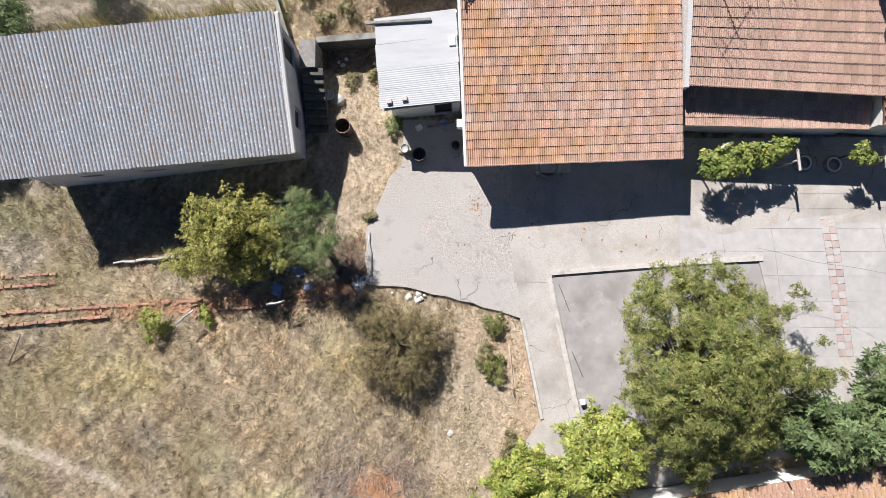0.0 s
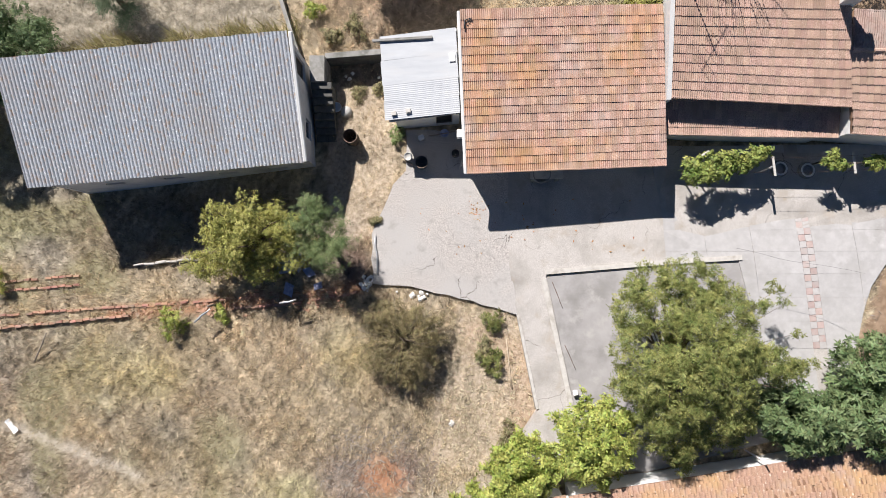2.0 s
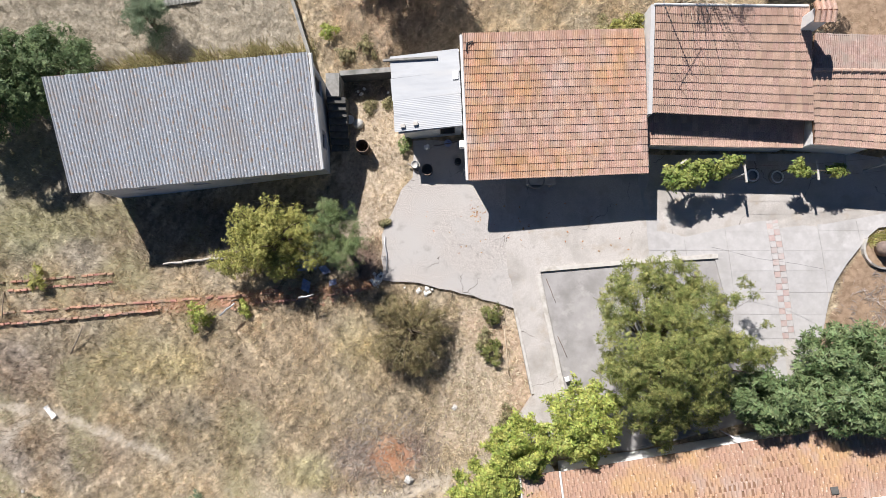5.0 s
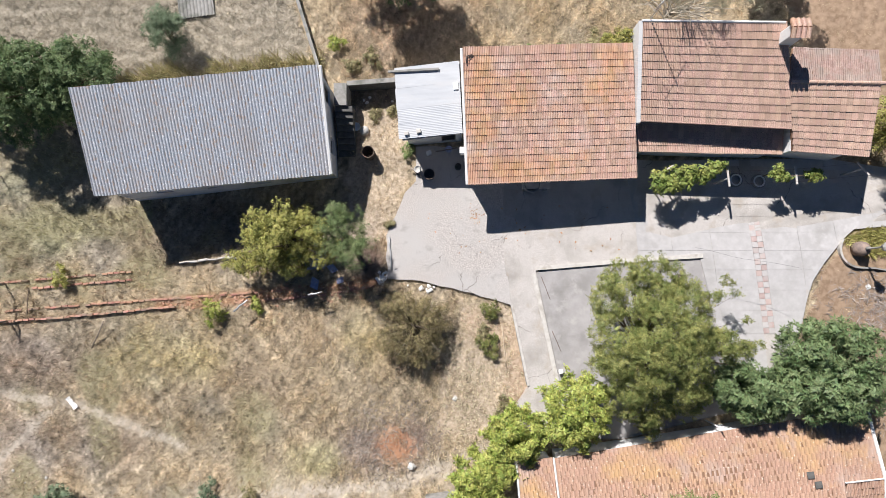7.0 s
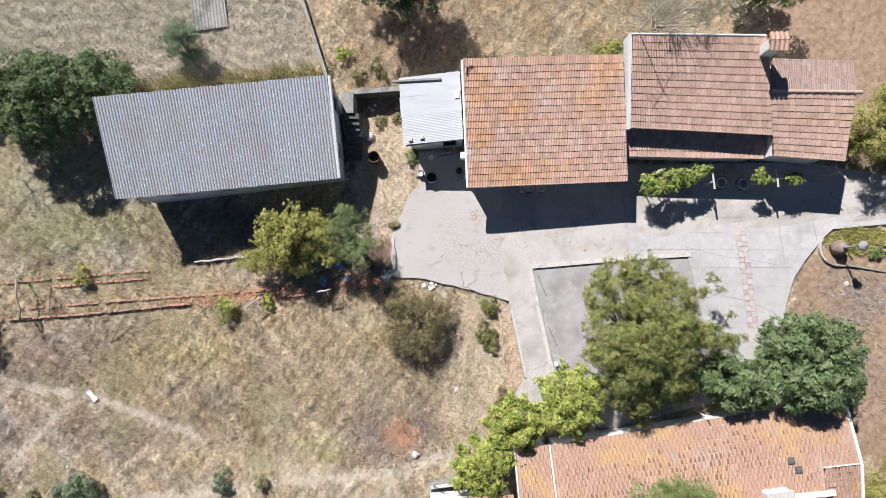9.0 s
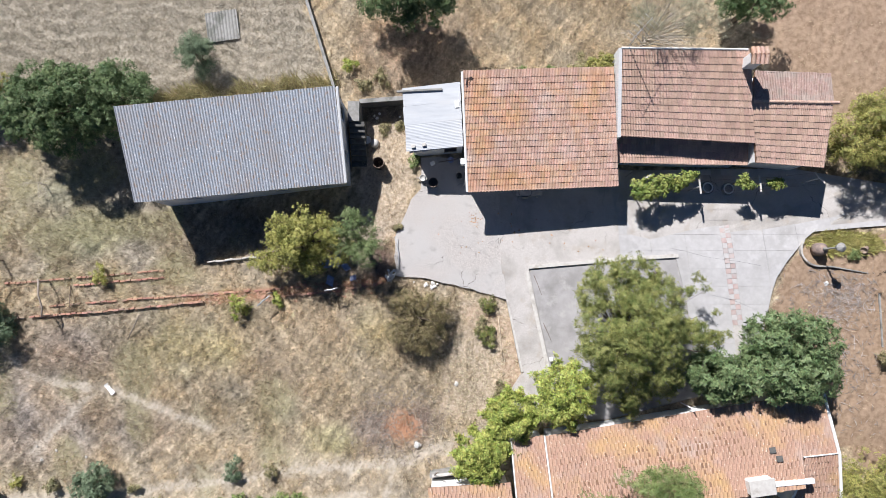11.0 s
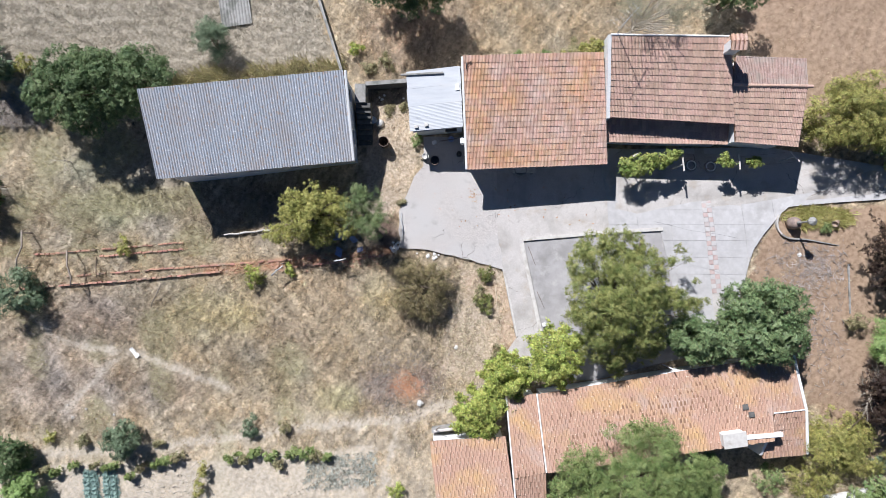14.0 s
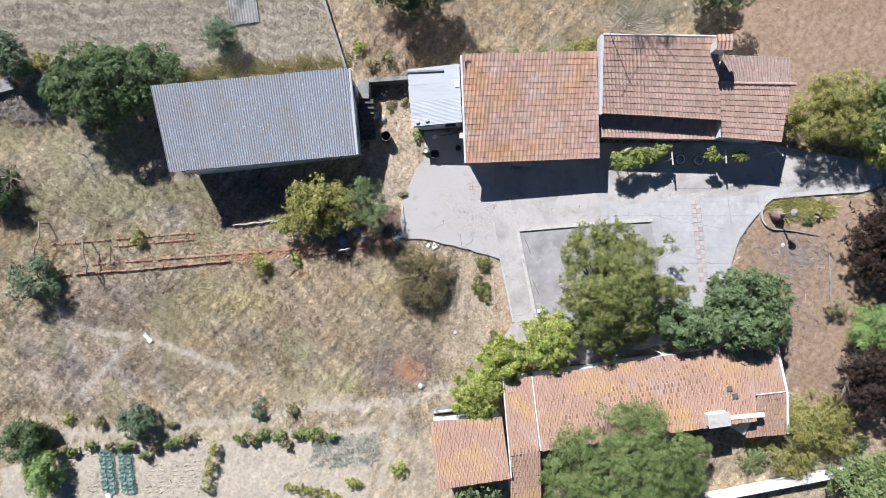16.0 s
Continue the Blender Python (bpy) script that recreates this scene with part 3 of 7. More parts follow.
m_dirt = np.maximum(m_dirt, 0.06 * field_mask(NORTHEAST, XX, YY, 0.8))
for name, a, b, c in (("cover", m_track, m_soil, m_stub), ("tint", np.clip(m_green, 0, 1), m_red, m_dirt)):
    att = gme.color_attributes.new(name, "FLOAT_COLOR", "POINT")
    att.data.foreach_set("color", np.stack([a, b, c, np.ones(XX.shape)], -1).astype(np.float32).ravel())


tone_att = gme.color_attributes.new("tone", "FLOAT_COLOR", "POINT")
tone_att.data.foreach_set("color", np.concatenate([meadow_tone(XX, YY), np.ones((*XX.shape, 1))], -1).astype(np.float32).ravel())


def ground_material():
    m = material("dry_meadow", ((0.50, 0.49, 0.47), (1.12, 1.11, 1.10)), 6.0, 0.97, 0.6, 22, patch=(0.27, 0.225, 0.17), patch_scale=1.1, patch_at=(0.52, 0.78), distance=0.08, tone=True)
    nt = m.node_tree
    n, l = nt.nodes, nt.links
    bsdf = n["Principled BSDF"]
    col = bsdf.inputs["Base Color"].links[0].from_socket
    pos = n.new("ShaderNodeNewGeometry").outputs["Position"]

    def two(a, b, sc):
        t = n.new("ShaderNodeTexNoise")
        t.inputs["Scale"].default_value, t.inputs["Detail"].default_value = sc, 8
        l.new(pos, t.inputs["Vector"])
        r = n.new("ShaderNodeMapRange")
        r.inputs["From Min"].default_value, r.inputs["From Max"].default_value = 0.35, 0.65
        l.new(t.outputs["Fac"], r.inputs["Value"])
        x = n.new("ShaderNodeMix")
        x.data_type = "RGBA"
        l.new(r.outputs[0], x.inputs[0])
        x.inputs[6].default_value, x.inputs[7].default_value = (*a, 1), (*b, 1)
        return x.outputs[2]

    for att, channel, a, b, sc in (("tint", "Red", (0.27, 0.245, 0.145), (0.45, 0.405, 0.255), 4), ("tint", "Blue", (0.47, 0.365, 0.265), (0.72, 0.60, 0.47), 6), ("cover", "Blue", (0.30, 0.265, 0.205), (0.495, 0.44, 0.355), 6),
                                   ("cover", "Green", (0.255, 0.17, 0.11), (0.40, 0.28, 0.195), 4), ("cover", "Red", (0.45, 0.39, 0.31), (0.635, 0.565, 0.47), 5), ("tint", "Green", (0.40, 0.17, 0.085), (0.49, 0.25, 0.14), 7)):
        at = n.new("ShaderNodeVertexColor")
        at.layer_name = att
        sp = n.new("ShaderNodeSeparateColor")
        l.new(at.outputs["Color"], sp.inputs[0])
        x = n.new("ShaderNodeMix")
        x.data_type = "RGBA"
        k = n.new("ShaderNodeMath")
        k.operation = "MULTIPLY"
        k.inputs[1].default_value = 0.85
        l.new(sp.outputs[channel], k.inputs[0])
        l.new(k.outputs[0], x.inputs[0])
        l.new(col, x.inputs[6])
        l.new(two(a, b, sc), x.inputs[7])
        col = x.outputs[2]
    l.new(col, bsdf.inputs["Base Color"])
    return m


gme.materials.append(ground_material())
single("ground", gme, "dry summer meadow with bare paths and soil beds", "ground", kind="structure")


def pavement(name, outline, mat, label, z=0.0, deep=0.45, seed=1, rag=0.03):
    s = Shape().prism(wobble(outline, 0.45, rag, seed), z - deep, lambda x, y: z + float(rise(x, y)))
    return single(name, s.make(name, mat), label, "pavement", kind="structure")


yard = pavement("pavement_yard", YARD, M_ROUGH, "rough grey concrete yard with exposed gravel and cracks", 0.0, 0.5, 1, 0.05)
middle = pavement("pavement_middle", MIDDLE, M_CONCRETE, "pale worn concrete yard beside the house", 0.004, 0.4, 2, 0.015)
path = pavement("pavement_path", PATH, M_CONCRETE, "pale concrete path along a low wall", -0.004, 0.5, 3, 0.02)
court = pavement("pavement_court", COURT, M_SMOOTH, "smooth grey stained concrete court", -0.06, 0.4, 4, 0.0)
patio = pavement("pavement_patio", PATIO, M_CONCRETE, "mortar bed between the patio slabs", -0.016, 0.4, 5, 0.01)


# ---- roofs ----
def tile_shape(kind):
    """One roof tile, 1 wide and 1 long before it is stretched, lower end at y = 0: a rolled top and a lip at the lower end."""
    if kind == "flat":
        prof = [(0.0, 0.004)] + [(c / 3 + dx, z) for c in range(3) for dx, z in ((0.05, 0.032), (0.13, 0.040), (0.20, 0.032), (0.26, 0.004))] + [(1.04, 0.003)]
    else:
        prof = [(0.0, 0.004), (0.08, 0.026), (0.20, 0.040), (0.34, 0.038), (0.48, 0.022), (0.58, 0.004), (0.80, 0.0), (1.03, 0.003)]
    v, f = [], []
    n = len(prof)
    for y, lift in ((0.0, 0.028 if kind == "flat" else 0.030), (1.0, 0.0)):
        v += [(x, y, z + lift) for x, z in prof]
    v += [(x, 0.0, z - 0.005) for x, z in prof]
    for i in range(n - 1):
        f.append((i, i + 1, n + i + 1, n + i))
        f.append((2 * n + i, 2 * n + i + 1, i + 1, i))
    f.append((0, n, 2 * n))
    f.append((n - 1, 3 * n - 1, 2 * n - 1))
    return np.array(v), f


def lay_tiles(roof, a, b, c, d, mats, kind="flat", wide=0.215, course=0.335, rag=0.006, seed=1, singles=300):
    """Courses of tiles over the roof plane a, b (eave) and c, d (top), a to d on one side. The first tiles are single
    pieces.
    mats: a single tile, the joined tiles, and the darker channels of both."""
    rnd = random.Random(seed)
    a, b, c, d = map(Vector, (a, b, c, d))
    rows = max(1, round((d - a).length / course))
    cols = max(1, round((b - a).length / wide))
    base, faces = tile_shape(kind)
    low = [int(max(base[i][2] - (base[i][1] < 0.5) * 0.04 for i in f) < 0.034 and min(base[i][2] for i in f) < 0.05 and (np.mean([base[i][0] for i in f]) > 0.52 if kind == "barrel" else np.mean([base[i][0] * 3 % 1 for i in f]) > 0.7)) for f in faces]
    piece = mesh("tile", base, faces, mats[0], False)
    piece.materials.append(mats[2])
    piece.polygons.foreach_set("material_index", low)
    joined_v, joined_f, made = [], [], 0
    if kind == "flat":
        up = (b - a).cross(d - a).normalized()
        part("eave_filler", Shape().box(0, 0, 0, (b - a).length, 0.05, 0.12, 0.008).make("eave_filler", mats[0]), roof, m=along(a + up * 0.011 + (d - a).normalized() * 0.03, b + up * 0.011 + (c - b).normalized() * 0.03))
    for r in range(rows):
        wave = [rnd.uniform(0.4, 1.0) * (0.030 if kind == "flat" else 0.02), rnd.uniform(0, 6.28), rnd.uniform(0.12, 0.4)]
        spots = [float(q) for q in range(cols)]
        if kind == "barrel" and r % 2:
            spots = [0.0] + [q + 0.5 for q in range(cols - 1)] + [cols - 1.0]
        for n_spot, q in enumerate(spots):
            def at(u, v):
                return (a * (1 - u) + b * u) * (1 - v) + (d * (1 - u) + c * u) * v
            o, px, py = at(q / cols, r / rows), at((q + 1) / cols, r / rows), at(q / cols, (r + 1.22) / rows)
            ux, uy = px - o, py - o
            nz = ux.cross(uy).normalized()
            under = 0.007 if len(spots) > cols and n_spot in (0, cols) else 0.0
            o = o + nz * (0.015 - under + rnd.uniform(-rag, rag)) + uy * (rnd.uniform(-rag, rag) * 2 + wave[0] * math.sin(wave[1] + wave[2] * q))
            m = Matrix((( ux.x, uy.x, nz.x, o.x), (ux.y, uy.y, nz.y, o.y), (ux.z, uy.z, nz.z, o.z), (0, 0, 0, 1)))
            if rag > 0.0095:
                m = m @ pose(0, 0, 0, rnd.uniform(-1.2, 1.2), rnd.uniform(-2, 2), rnd.uniform(-2.0, 2.0))
            if made < singles:
                part("tile", piece, roof, m=m)
                made += 1
            else:
                k = len(joined_v)
                mm = np.array(m)
                joined_v += (base @ mm[:3, :3].T + mm[:3, 3]).tolist()
                joined_f += [tuple(i + k for i in f) for f in faces]
    if joined_v:
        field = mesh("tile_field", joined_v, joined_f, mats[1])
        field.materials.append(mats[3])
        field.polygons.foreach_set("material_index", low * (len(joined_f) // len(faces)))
        part("tile_field", field, roof, kind="stuff")


def deck(a, b, c, d, thick=0.12, mat=None, name="roof"):
    """The boards under a roof plane."""
    pts = [Vector(p) for p in (a, b, c, d)]
    n = (pts[1] - pts[0]).cross(pts[3] - pts[0]).normalized()
    v = [p - n * 0.005 for p in pts] + [p - n * thick for p in pts]
    f = [(0, 1, 2, 3), (7, 6, 5, 4), (0, 4, 5, 1), (1, 5, 6, 2), (2, 6, 7, 3), (3, 7, 4, 0)]
    return mesh(name, v, f, mat or M_DECK)


def wall_between(p, q, z0, top_p, top_q, thick, mat, name="wall", holes=()):
    """An upright wall from p to q (plan), the top running from top_p to top_q, with holes (from, to, low, high) along it."""
    p, q = Vector((*p, 0)), Vector((*q, 0))
    length = (q - p).length
    u = (q - p) / length
    n = Vector((-u.y, u.x, 0))
    xs = sorted({0.0, length, *[h[0] for h in holes], *[h[1] for h in holes]})
    zs = [z0, *sorted({z for h in holes for z in h[2:] if z > z0 + 1e-6}), None]

    def place(i, k, side):
        top = top_p + (top_q - top_p) * xs[i] / length
        z = top if zs[k] is None else min(zs[k], top - 0.002 * (len(zs) - k))
        v = p + u * xs[i] + n * thick * side
        return (v.x, v.y, z)

    def solid(i, k):
        if not (0 <= i < len(xs) - 1 and 0 <= k < len(zs) - 1):
            return False
        xm = (xs[i] + xs[i + 1]) / 2
        for x0, x1, lo, hi in holes:
            if x0 < xm < x1 and zs[k] >= lo - 1e-6 and zs[k + 1] is not None and zs[k + 1] <= hi + 1e-6:
                return False
        return True

    verts, index, faces = [], {}, []

    def vert(i, k, side):
        if (i, k, side) not in index:
            index[i, k, side] = len(verts)
            verts.append(place(i, k, side))
        return index[i, k, side]

    for i in range(len(xs) - 1):
        for k in range(len(zs) - 1):
            if not solid(i, k):
                continue
            faces.append([vert(i, k, 0), vert(i + 1, k, 0), vert(i + 1, k + 1, 0), vert(i, k + 1, 0)])
            faces.append([vert(i, k + 1, 1), vert(i + 1, k + 1, 1), vert(i + 1, k, 1), vert(i, k, 1)])
            for (di, dk), (e0, e1) in (((-1, 0), ((i, k), (i, k + 1))), ((1, 0), ((i + 1, k + 1), (i + 1, k))), ((0, -1), ((i + 1, k), (i, k))), ((0, 1), ((i, k + 1), (i + 1, k + 1)))):
                if not solid(i + di, k + dk):
                    faces.append([vert(*e0, 1), vert(*e0, 0), vert(*e1, 0), vert(*e1, 1)])
    return mesh(name, verts, faces, mat)


def fill_hole(parent, p, q, hole, thick, kind="window"):
    """A window or door set in a hole of wall_between."""
    p, q = Vector((*p, 0)), Vector((*q, 0))
    u = (q - p).normalized()
    ang = math.degrees(math.atan2(u.y, u.x))
    x0, x1, lo, hi = hole
    c = p + u * (x0 + x1) / 2
    w, h = x1 - x0, hi - lo
    m = pose(c.x, c.y, (lo + hi) / 2, 0, 0, ang)
    s = Shape()
    fr = 0.045
    for dx in (-1, 1):
        s.box(dx * (w / 2 - fr / 2), thick * 0.5, 0, fr, 0.06, h - 0.004, 0.005)
    for dz in (-1, 1):
        s.box(0, thick * 0.5, dz * (h / 2 - fr / 2), w - 2 * fr, 0.06, fr, 0.005)
    win = part(kind, s.make("frame", M_WOOD if kind == "door" else M_GREYWALL), parent, m=m)
    part("pane" if kind == "window" else "door_leaf", Shape().box(0, thick * 0.5 + 0.01, 0, w - 2 * fr, 0.02, h - 2 * fr, 0.004).make("pane", M_GLASS if kind == "window" else M_DARK), win)
    return win


# the long shed with the corrugated roof
SH = dict(sw=Vector((-17.10, 3.47, 2.02)), se=Vector((-5.93, 4.49, 2.02)), ne=Vector((-6.13, 9.02, 3.80)), nw=Vector((-17.25, 8.17, 3.80)))
shed = thing("shed", (-11.5, 6, -0.9), "long grey rendered shed with a weathered corrugated roof", "shed")
off = Matrix.Translation((11.5, -6, 0.9))
w_sw, w_se, w_ne, w_nw = (-16.85, 3.72), (-6.08, 4.70), (-6.25, 8.90), (-17.0, 8.05)
slots = [(x, x + 0.85, -0.06, 0.24) for x in (1.78, 4.35, 6.72, 8.85)]
part("wall", wall_between(w_sw, w_se, -2.4, 1.92, 1.92, 0.22, M_SHEDWALL, holes=slots), shed, m=off)
for h in slots:
    win = fill_hole(shed, w_sw, w_se, h, 0.22)
    win.matrix_basis = off @ win.matrix_basis
east_holes = [(0.95, 1.75, 0.35, 1.30), (3.2, 4.0, 1.22, 3.05)]
part("wall", wall_between(w_se, w_ne, -1.6, 2.0, 3.68, 0.22, M_SHEDWALL, holes=east_holes), shed, m=off)
for h, k in zip(east_holes, ("window", "door")):
    win = fill_hole(shed, w_se, w_ne, h, 0.22, k)
    win.matrix_basis = off @ win.matrix_basis
part("wall", wall_between(w_ne, w_nw, -1.6, 3.66, 3.66, 0.22, M_SHEDWALL), shed, m=off)
part("wall", wall_between(w_nw, w_sw, -2.4, 3.66, 1.95, 0.22, M_SHEDWALL), shed, m=off)


def corrugated(w, length, pitch, amp, mat, per=10, n_len=1):
    """A corrugated sheet, waves across x, length along y."""
    cols = max(8, round(w / pitch * per))
    v, f = [], []
    for j in range(n_len + 1):
        for i in range(cols + 1):
            x = w * i / cols
            v.append((x, length * j / n_len, amp * (2 * abs(math.cos(math.pi * x / pitch)) ** 0.75 - 1)))
    for j in range(n_len):
        for i in range(cols):
            k = j * (cols + 1) + i
            f.append((k, k + 1, k + cols + 2, k + cols + 1))
    n = len(v)
    v += [(x, y, z - 0.008) for x, y, z in v]
    f += [tuple(n + i for i in q)[::-1] for q in f]
    for row in (0, n_len):
        k = len(v)
        v += v[row * (cols + 1):row * (cols + 1) + cols + 1] + v[n + row * (cols + 1):n + row * (cols + 1) + cols + 1]
        for i in range(cols):
            q = (k + cols + 1 + i, k + cols + 2 + i, k + i + 1, k + i)
            f.append(q if row == 0 else q[::-1])
    return mesh("roof_sheet", v, f, mat, True)


def sheets(roof, a, b, c, d, nu, nv, pitch, amp, mat, seed, lap=0.15, flip=False):
    """Overlapping corrugated sheets over a roof plane."""
    rnd = random.Random(seed)
    a, b, c, d = map(Vector, (a, b, c, d))

    def at(u, v):
        return (a * (1 - u) + b * u) * (1 - v) + (d * (1 - u) + c * u) * v
    w, le = (b - a).length / nu, (d - a).length / nv
    w = round(w / pitch) * pitch
    me = corrugated(w, le + lap, pitch, amp, mat)
    for j in range(nv):
        for i in range(nu):
            o = at(i / nu, j / nv)
            ux = (at((i + 1) / nu, j / nv) - o) / w
            uy = (at((i + 0.5) / nu, (j + 1) / nv) - at((i + 0.5) / nu, j / nv)).normalized()
            nz = ux.cross(uy).normalized()
            o = o + nz * (0.055 + 0.0025 * j + rnd.uniform(0, 0.001))
            tilt = pose(0, 0, 0, 0, 0, 0)
            m = Matrix(((ux.x, uy.x, nz.x, o.x), (ux.y, uy.y, nz.y, o.y), (ux.z, uy.z, nz.z, o.z), (0, 0, 0, 1)))
            part("roof_sheet", me, roof, m=m @ tilt)


shed_roof = part("roof", deck(SH["sw"] + Vector((0.05, 0.05, -0.06)), SH["se"] + Vector((-0.1, 0.05, -0.06)), SH["ne"] + Vector((-0.1, -0.03, -0.06)), SH["nw"] + Vector((0.05, -0.03, -0.06)), 0.08), shed, m=off)
sheets(shed_roof, SH["sw"], SH["se"] - Vector((0.05, 0.0, 0)), SH["ne"] - Vector((0.05, 0.0, 0)), SH["nw"], 11, 1, 0.146, 0.027, M_FIBRO, 3, -0.06)
s = Shape()
e0, e1 = SH["se"], SH["ne"]
ang = math.degrees(math.atan2((e1 - e0).y, (e1 - e0).x))
s.box(0, 0, 0, (e1 - e0).length + 0.04, 0.15, 0.17, 0.03)
tr = along(e0 + Vector((-0.03, 0, 0.05)), e1 + Vector((-0.03, 0, 0.05)))
part("verge", s.make("verge", M_WHITE), shed, "white mortar verge", m=off @ tr)

# stair and landing beside the shed
stair = thing("stair", (-5.8, 7.9, -0.2), "weathered concrete outside stair with a landing", "stair")
so = Matrix.Translation((5.8, -7.9, 0.2))
part("landing", Shape().prism([(-6.02, 8.0), (-5.42, 8.0), (-5.42, 9.08), (-6.05, 9.08)], -0.5, 1.20).make("landing", M_DARKCON), stair, m=so)
for i in range(8):
    part("step", Shape().box(-5.58, 7.86 - 0.28 * i, (1.03 - 0.175 * i - 0.6) / 2, 0.86, 0.28, 1.03 - 0.175 * i + 0.6, 0.012).make("step", M_DARKSHADED), stair, m=so)


def house_walls(parent, corners, z0, tops, mat, thick=0.22, holes=None, base=Matrix()):
    """Four walls over plan corners given against the clock from the south-west."""
    for i in range(4):
        j = (i + 1) % 4
        hs = (holes or {}).get(i, ())
        part("wall", wall_between(corners[i], corners[j], z0, tops[i], tops[j], thick, mat, holes=hs), parent, m=base)
        for h in hs:
            win = fill_hole(parent, corners[i], corners[j], h, thick, "door" if h[2] < 0.3 else "window")
            win.matrix_basis = base @ win.matrix_basis


# the annex with the pale metal roof
AN = dict(sw=Vector((-2.62, 6.04, 2.15)), se=Vector((0.20, 6.30, 2.45)), ne=Vector((0.05, 9.70, 2.45)), nw=Vector((-2.88, 9.38, 2.15)))
annex = thing("annex", (-1.2, 7.8, -0.1), "small whitewashed annex with a pale sheet metal roof", "annex")
ao = Matrix.Translation((1.2, -7.8, 0.1))
house_walls(annex, [(-2.45, 6.30), (0.18, 6.52), (0.0, 9.5), (-2.7, 9.22)], -0.4, [2.08, 2.36, 2.36, 2.08], M_WHITE, 0.18, {0: [(1.65, 2.35, 0.0, 1.95)]}, ao)
annex_roof = part("roof", deck(*(AN[k] - Vector((0, 0, 0.05)) for k in ("sw", "se", "ne", "nw")), 0.06, M_STEEL), annex, m=ao)
east_mid, west_mid = AN["se"].lerp(AN["ne"], 0.42), AN["sw"].lerp(AN["nw"], 0.40)
sheets(annex_roof, AN["se"], east_mid, west_mid, AN["sw"], 2, 1, 0.076, 0.0045, M_ZINC, 4)
sheets(annex_roof, east_mid, AN["ne"], AN["nw"], west_mid, 2, 1, 0.98, 0.0012, M_ZINC, 5)
tagged(single("roof_beam", Shape().box(0, 0, 0, 2.42, 0.12, 0.10, 0.02).make("roof_beam", M_DARKCON), m=pose(-2.1, 9.30, 2.345, 0, -6, 1)), "grey weathered timber beam lying on the metal roof", "beam")
for x, y in ((-2.42, 6.33), (-1.85, 6.42)):
    tagged(single("roof_block", Shape().box(0, 0, 0, 0.20, 0.17, 0.12, 0.015).make("roof_block", M_KERB), m=pose(x, y, 2.295 + (x + 2.5) * 0.1, 0, -6, 8)), "pale concrete block weighing down the roof", "block", "roof blocks")

single("roof_vent", Shape().box(0, 0, 0, 0.24, 0.36, 0.05, 0.015).make("roof_vent", M_RAG), "small white plate mended onto the metal roof", "plate", m=pose(-0.12, 8.5, 2.52, 0, -6, 5))

# the main house
MH = dict(sw=Vector((0.45, 3.92, 2.32)), se=Vector((8.25, 4.21, 2.32)), ne=Vector((7.73, 9.98, 3.72)), nw=Vector((0.17, 9.82, 3.72)))
house = thing("house", (4.2, 7, 0), "low whitewashed farmhouse with an orange clay tile roof", "house")
ho = Matrix.Translation((-4.2, -7, 0))
house_walls(house, [(0.55, 4.40), (8.10, 4.68), (7.66, 9.80), (0.32, 9.62)], -0.4, [2.28, 2.28, 3.52, 3.52], M_WHITE, 0.25, None, ho)
house_roof = part("roof", deck(MH["sw"], MH["se"], MH["ne"], MH["nw"], 0.10), house, m=ho)
lay_tiles(house_roof, MH["sw"], MH["se"], MH["ne"], MH["nw"], TILES, "flat", 0.24, 0.319, 0.004, 11)
tr = along(MH["sw"] + Vector((-0.06, 0, 0)), MH["nw"] + Vector((-0.06, 0, 0)))
part("verge", Shape().box(0, 0, 0, (MH["nw"] - MH["sw"]).length, 0.12, 0.16, 0.02).make("verge", M_WHITE), house, "white mortar verge", m=ho @ tr)

# the taller wing beside it
WING = thing("house_wing", (13, 8, 0), "whitewashed house wing with weathered clay tile roofs", "house")
wo = Matrix.Translation((-13, -8, 0))
r_sw, r_se, r_ne, r_nw = Vector((8.22, 6.69, 3.05)), Vector((15.25, 6.27, 3.05)), Vector((14.15, 10.58, 4.52)), Vector((7.98, 10.68, 4.52))
e_sw, e_se, e_ne, e_nw = Vector((15.22, 5.36, 2.72)), Vector((18.67, 5.08, 2.70)), Vector((18.66, 8.17, 3.72)), Vector((14.64, 8.25, 3.72))
m_e0 = Vector((15.25, 6.27, 3.05))
house_walls(WING, [(8.12, 7.0), (14.3, 6.7), (13.95, 10.4), (8.05, 10.5)], -0.4, [2.98, 2.98, 4.32, 4.32], M_WHITE, 0.25, None, wo)
house_walls(WING, [(15.34, 5.72), (18.40, 5.45), (18.42, 9.45), (14.9, 9.6)], -0.4, [2.6, 2.6, 3.25, 3.25], M_WHITE, 0.2, None, wo)
wing_roof = part("roof", deck(r_sw, m_e0, r_ne, r_nw, 0.12), WING, m=wo)
lay_tiles(wing_roof, r_sw, Vector((15.02, 6.29, 3.05)), r_ne, r_nw, TILES2, "flat", 0.24, 0.325, 0.004, 12)
ext_roof = part("roof", deck(e_sw - Vector((0, 0, 0.03)), e_se - Vector((0, 0, 0.03)), e_ne - Vector((0, 0, 0.03)), e_nw - Vector((0, 0, 0.03)), 0.12), WING, m=wo)
lay_tiles(ext_roof, e_sw, e_se, e_ne, e_nw, TILES2, "flat", 0.24, 0.325, 0.004, 13, 120)
n_sw, n_se, n_ne, n_nw = Vector((18.68, 9.70, 3.56)), Vector((14.9, 9.84, 3.56)), Vector((14.55, 8.28, 3.74)), Vector((18.68, 8.20, 3.74))
back_roof = part("roof", deck(n_sw, n_se, n_ne, n_nw, 0.12), WING, m=wo)
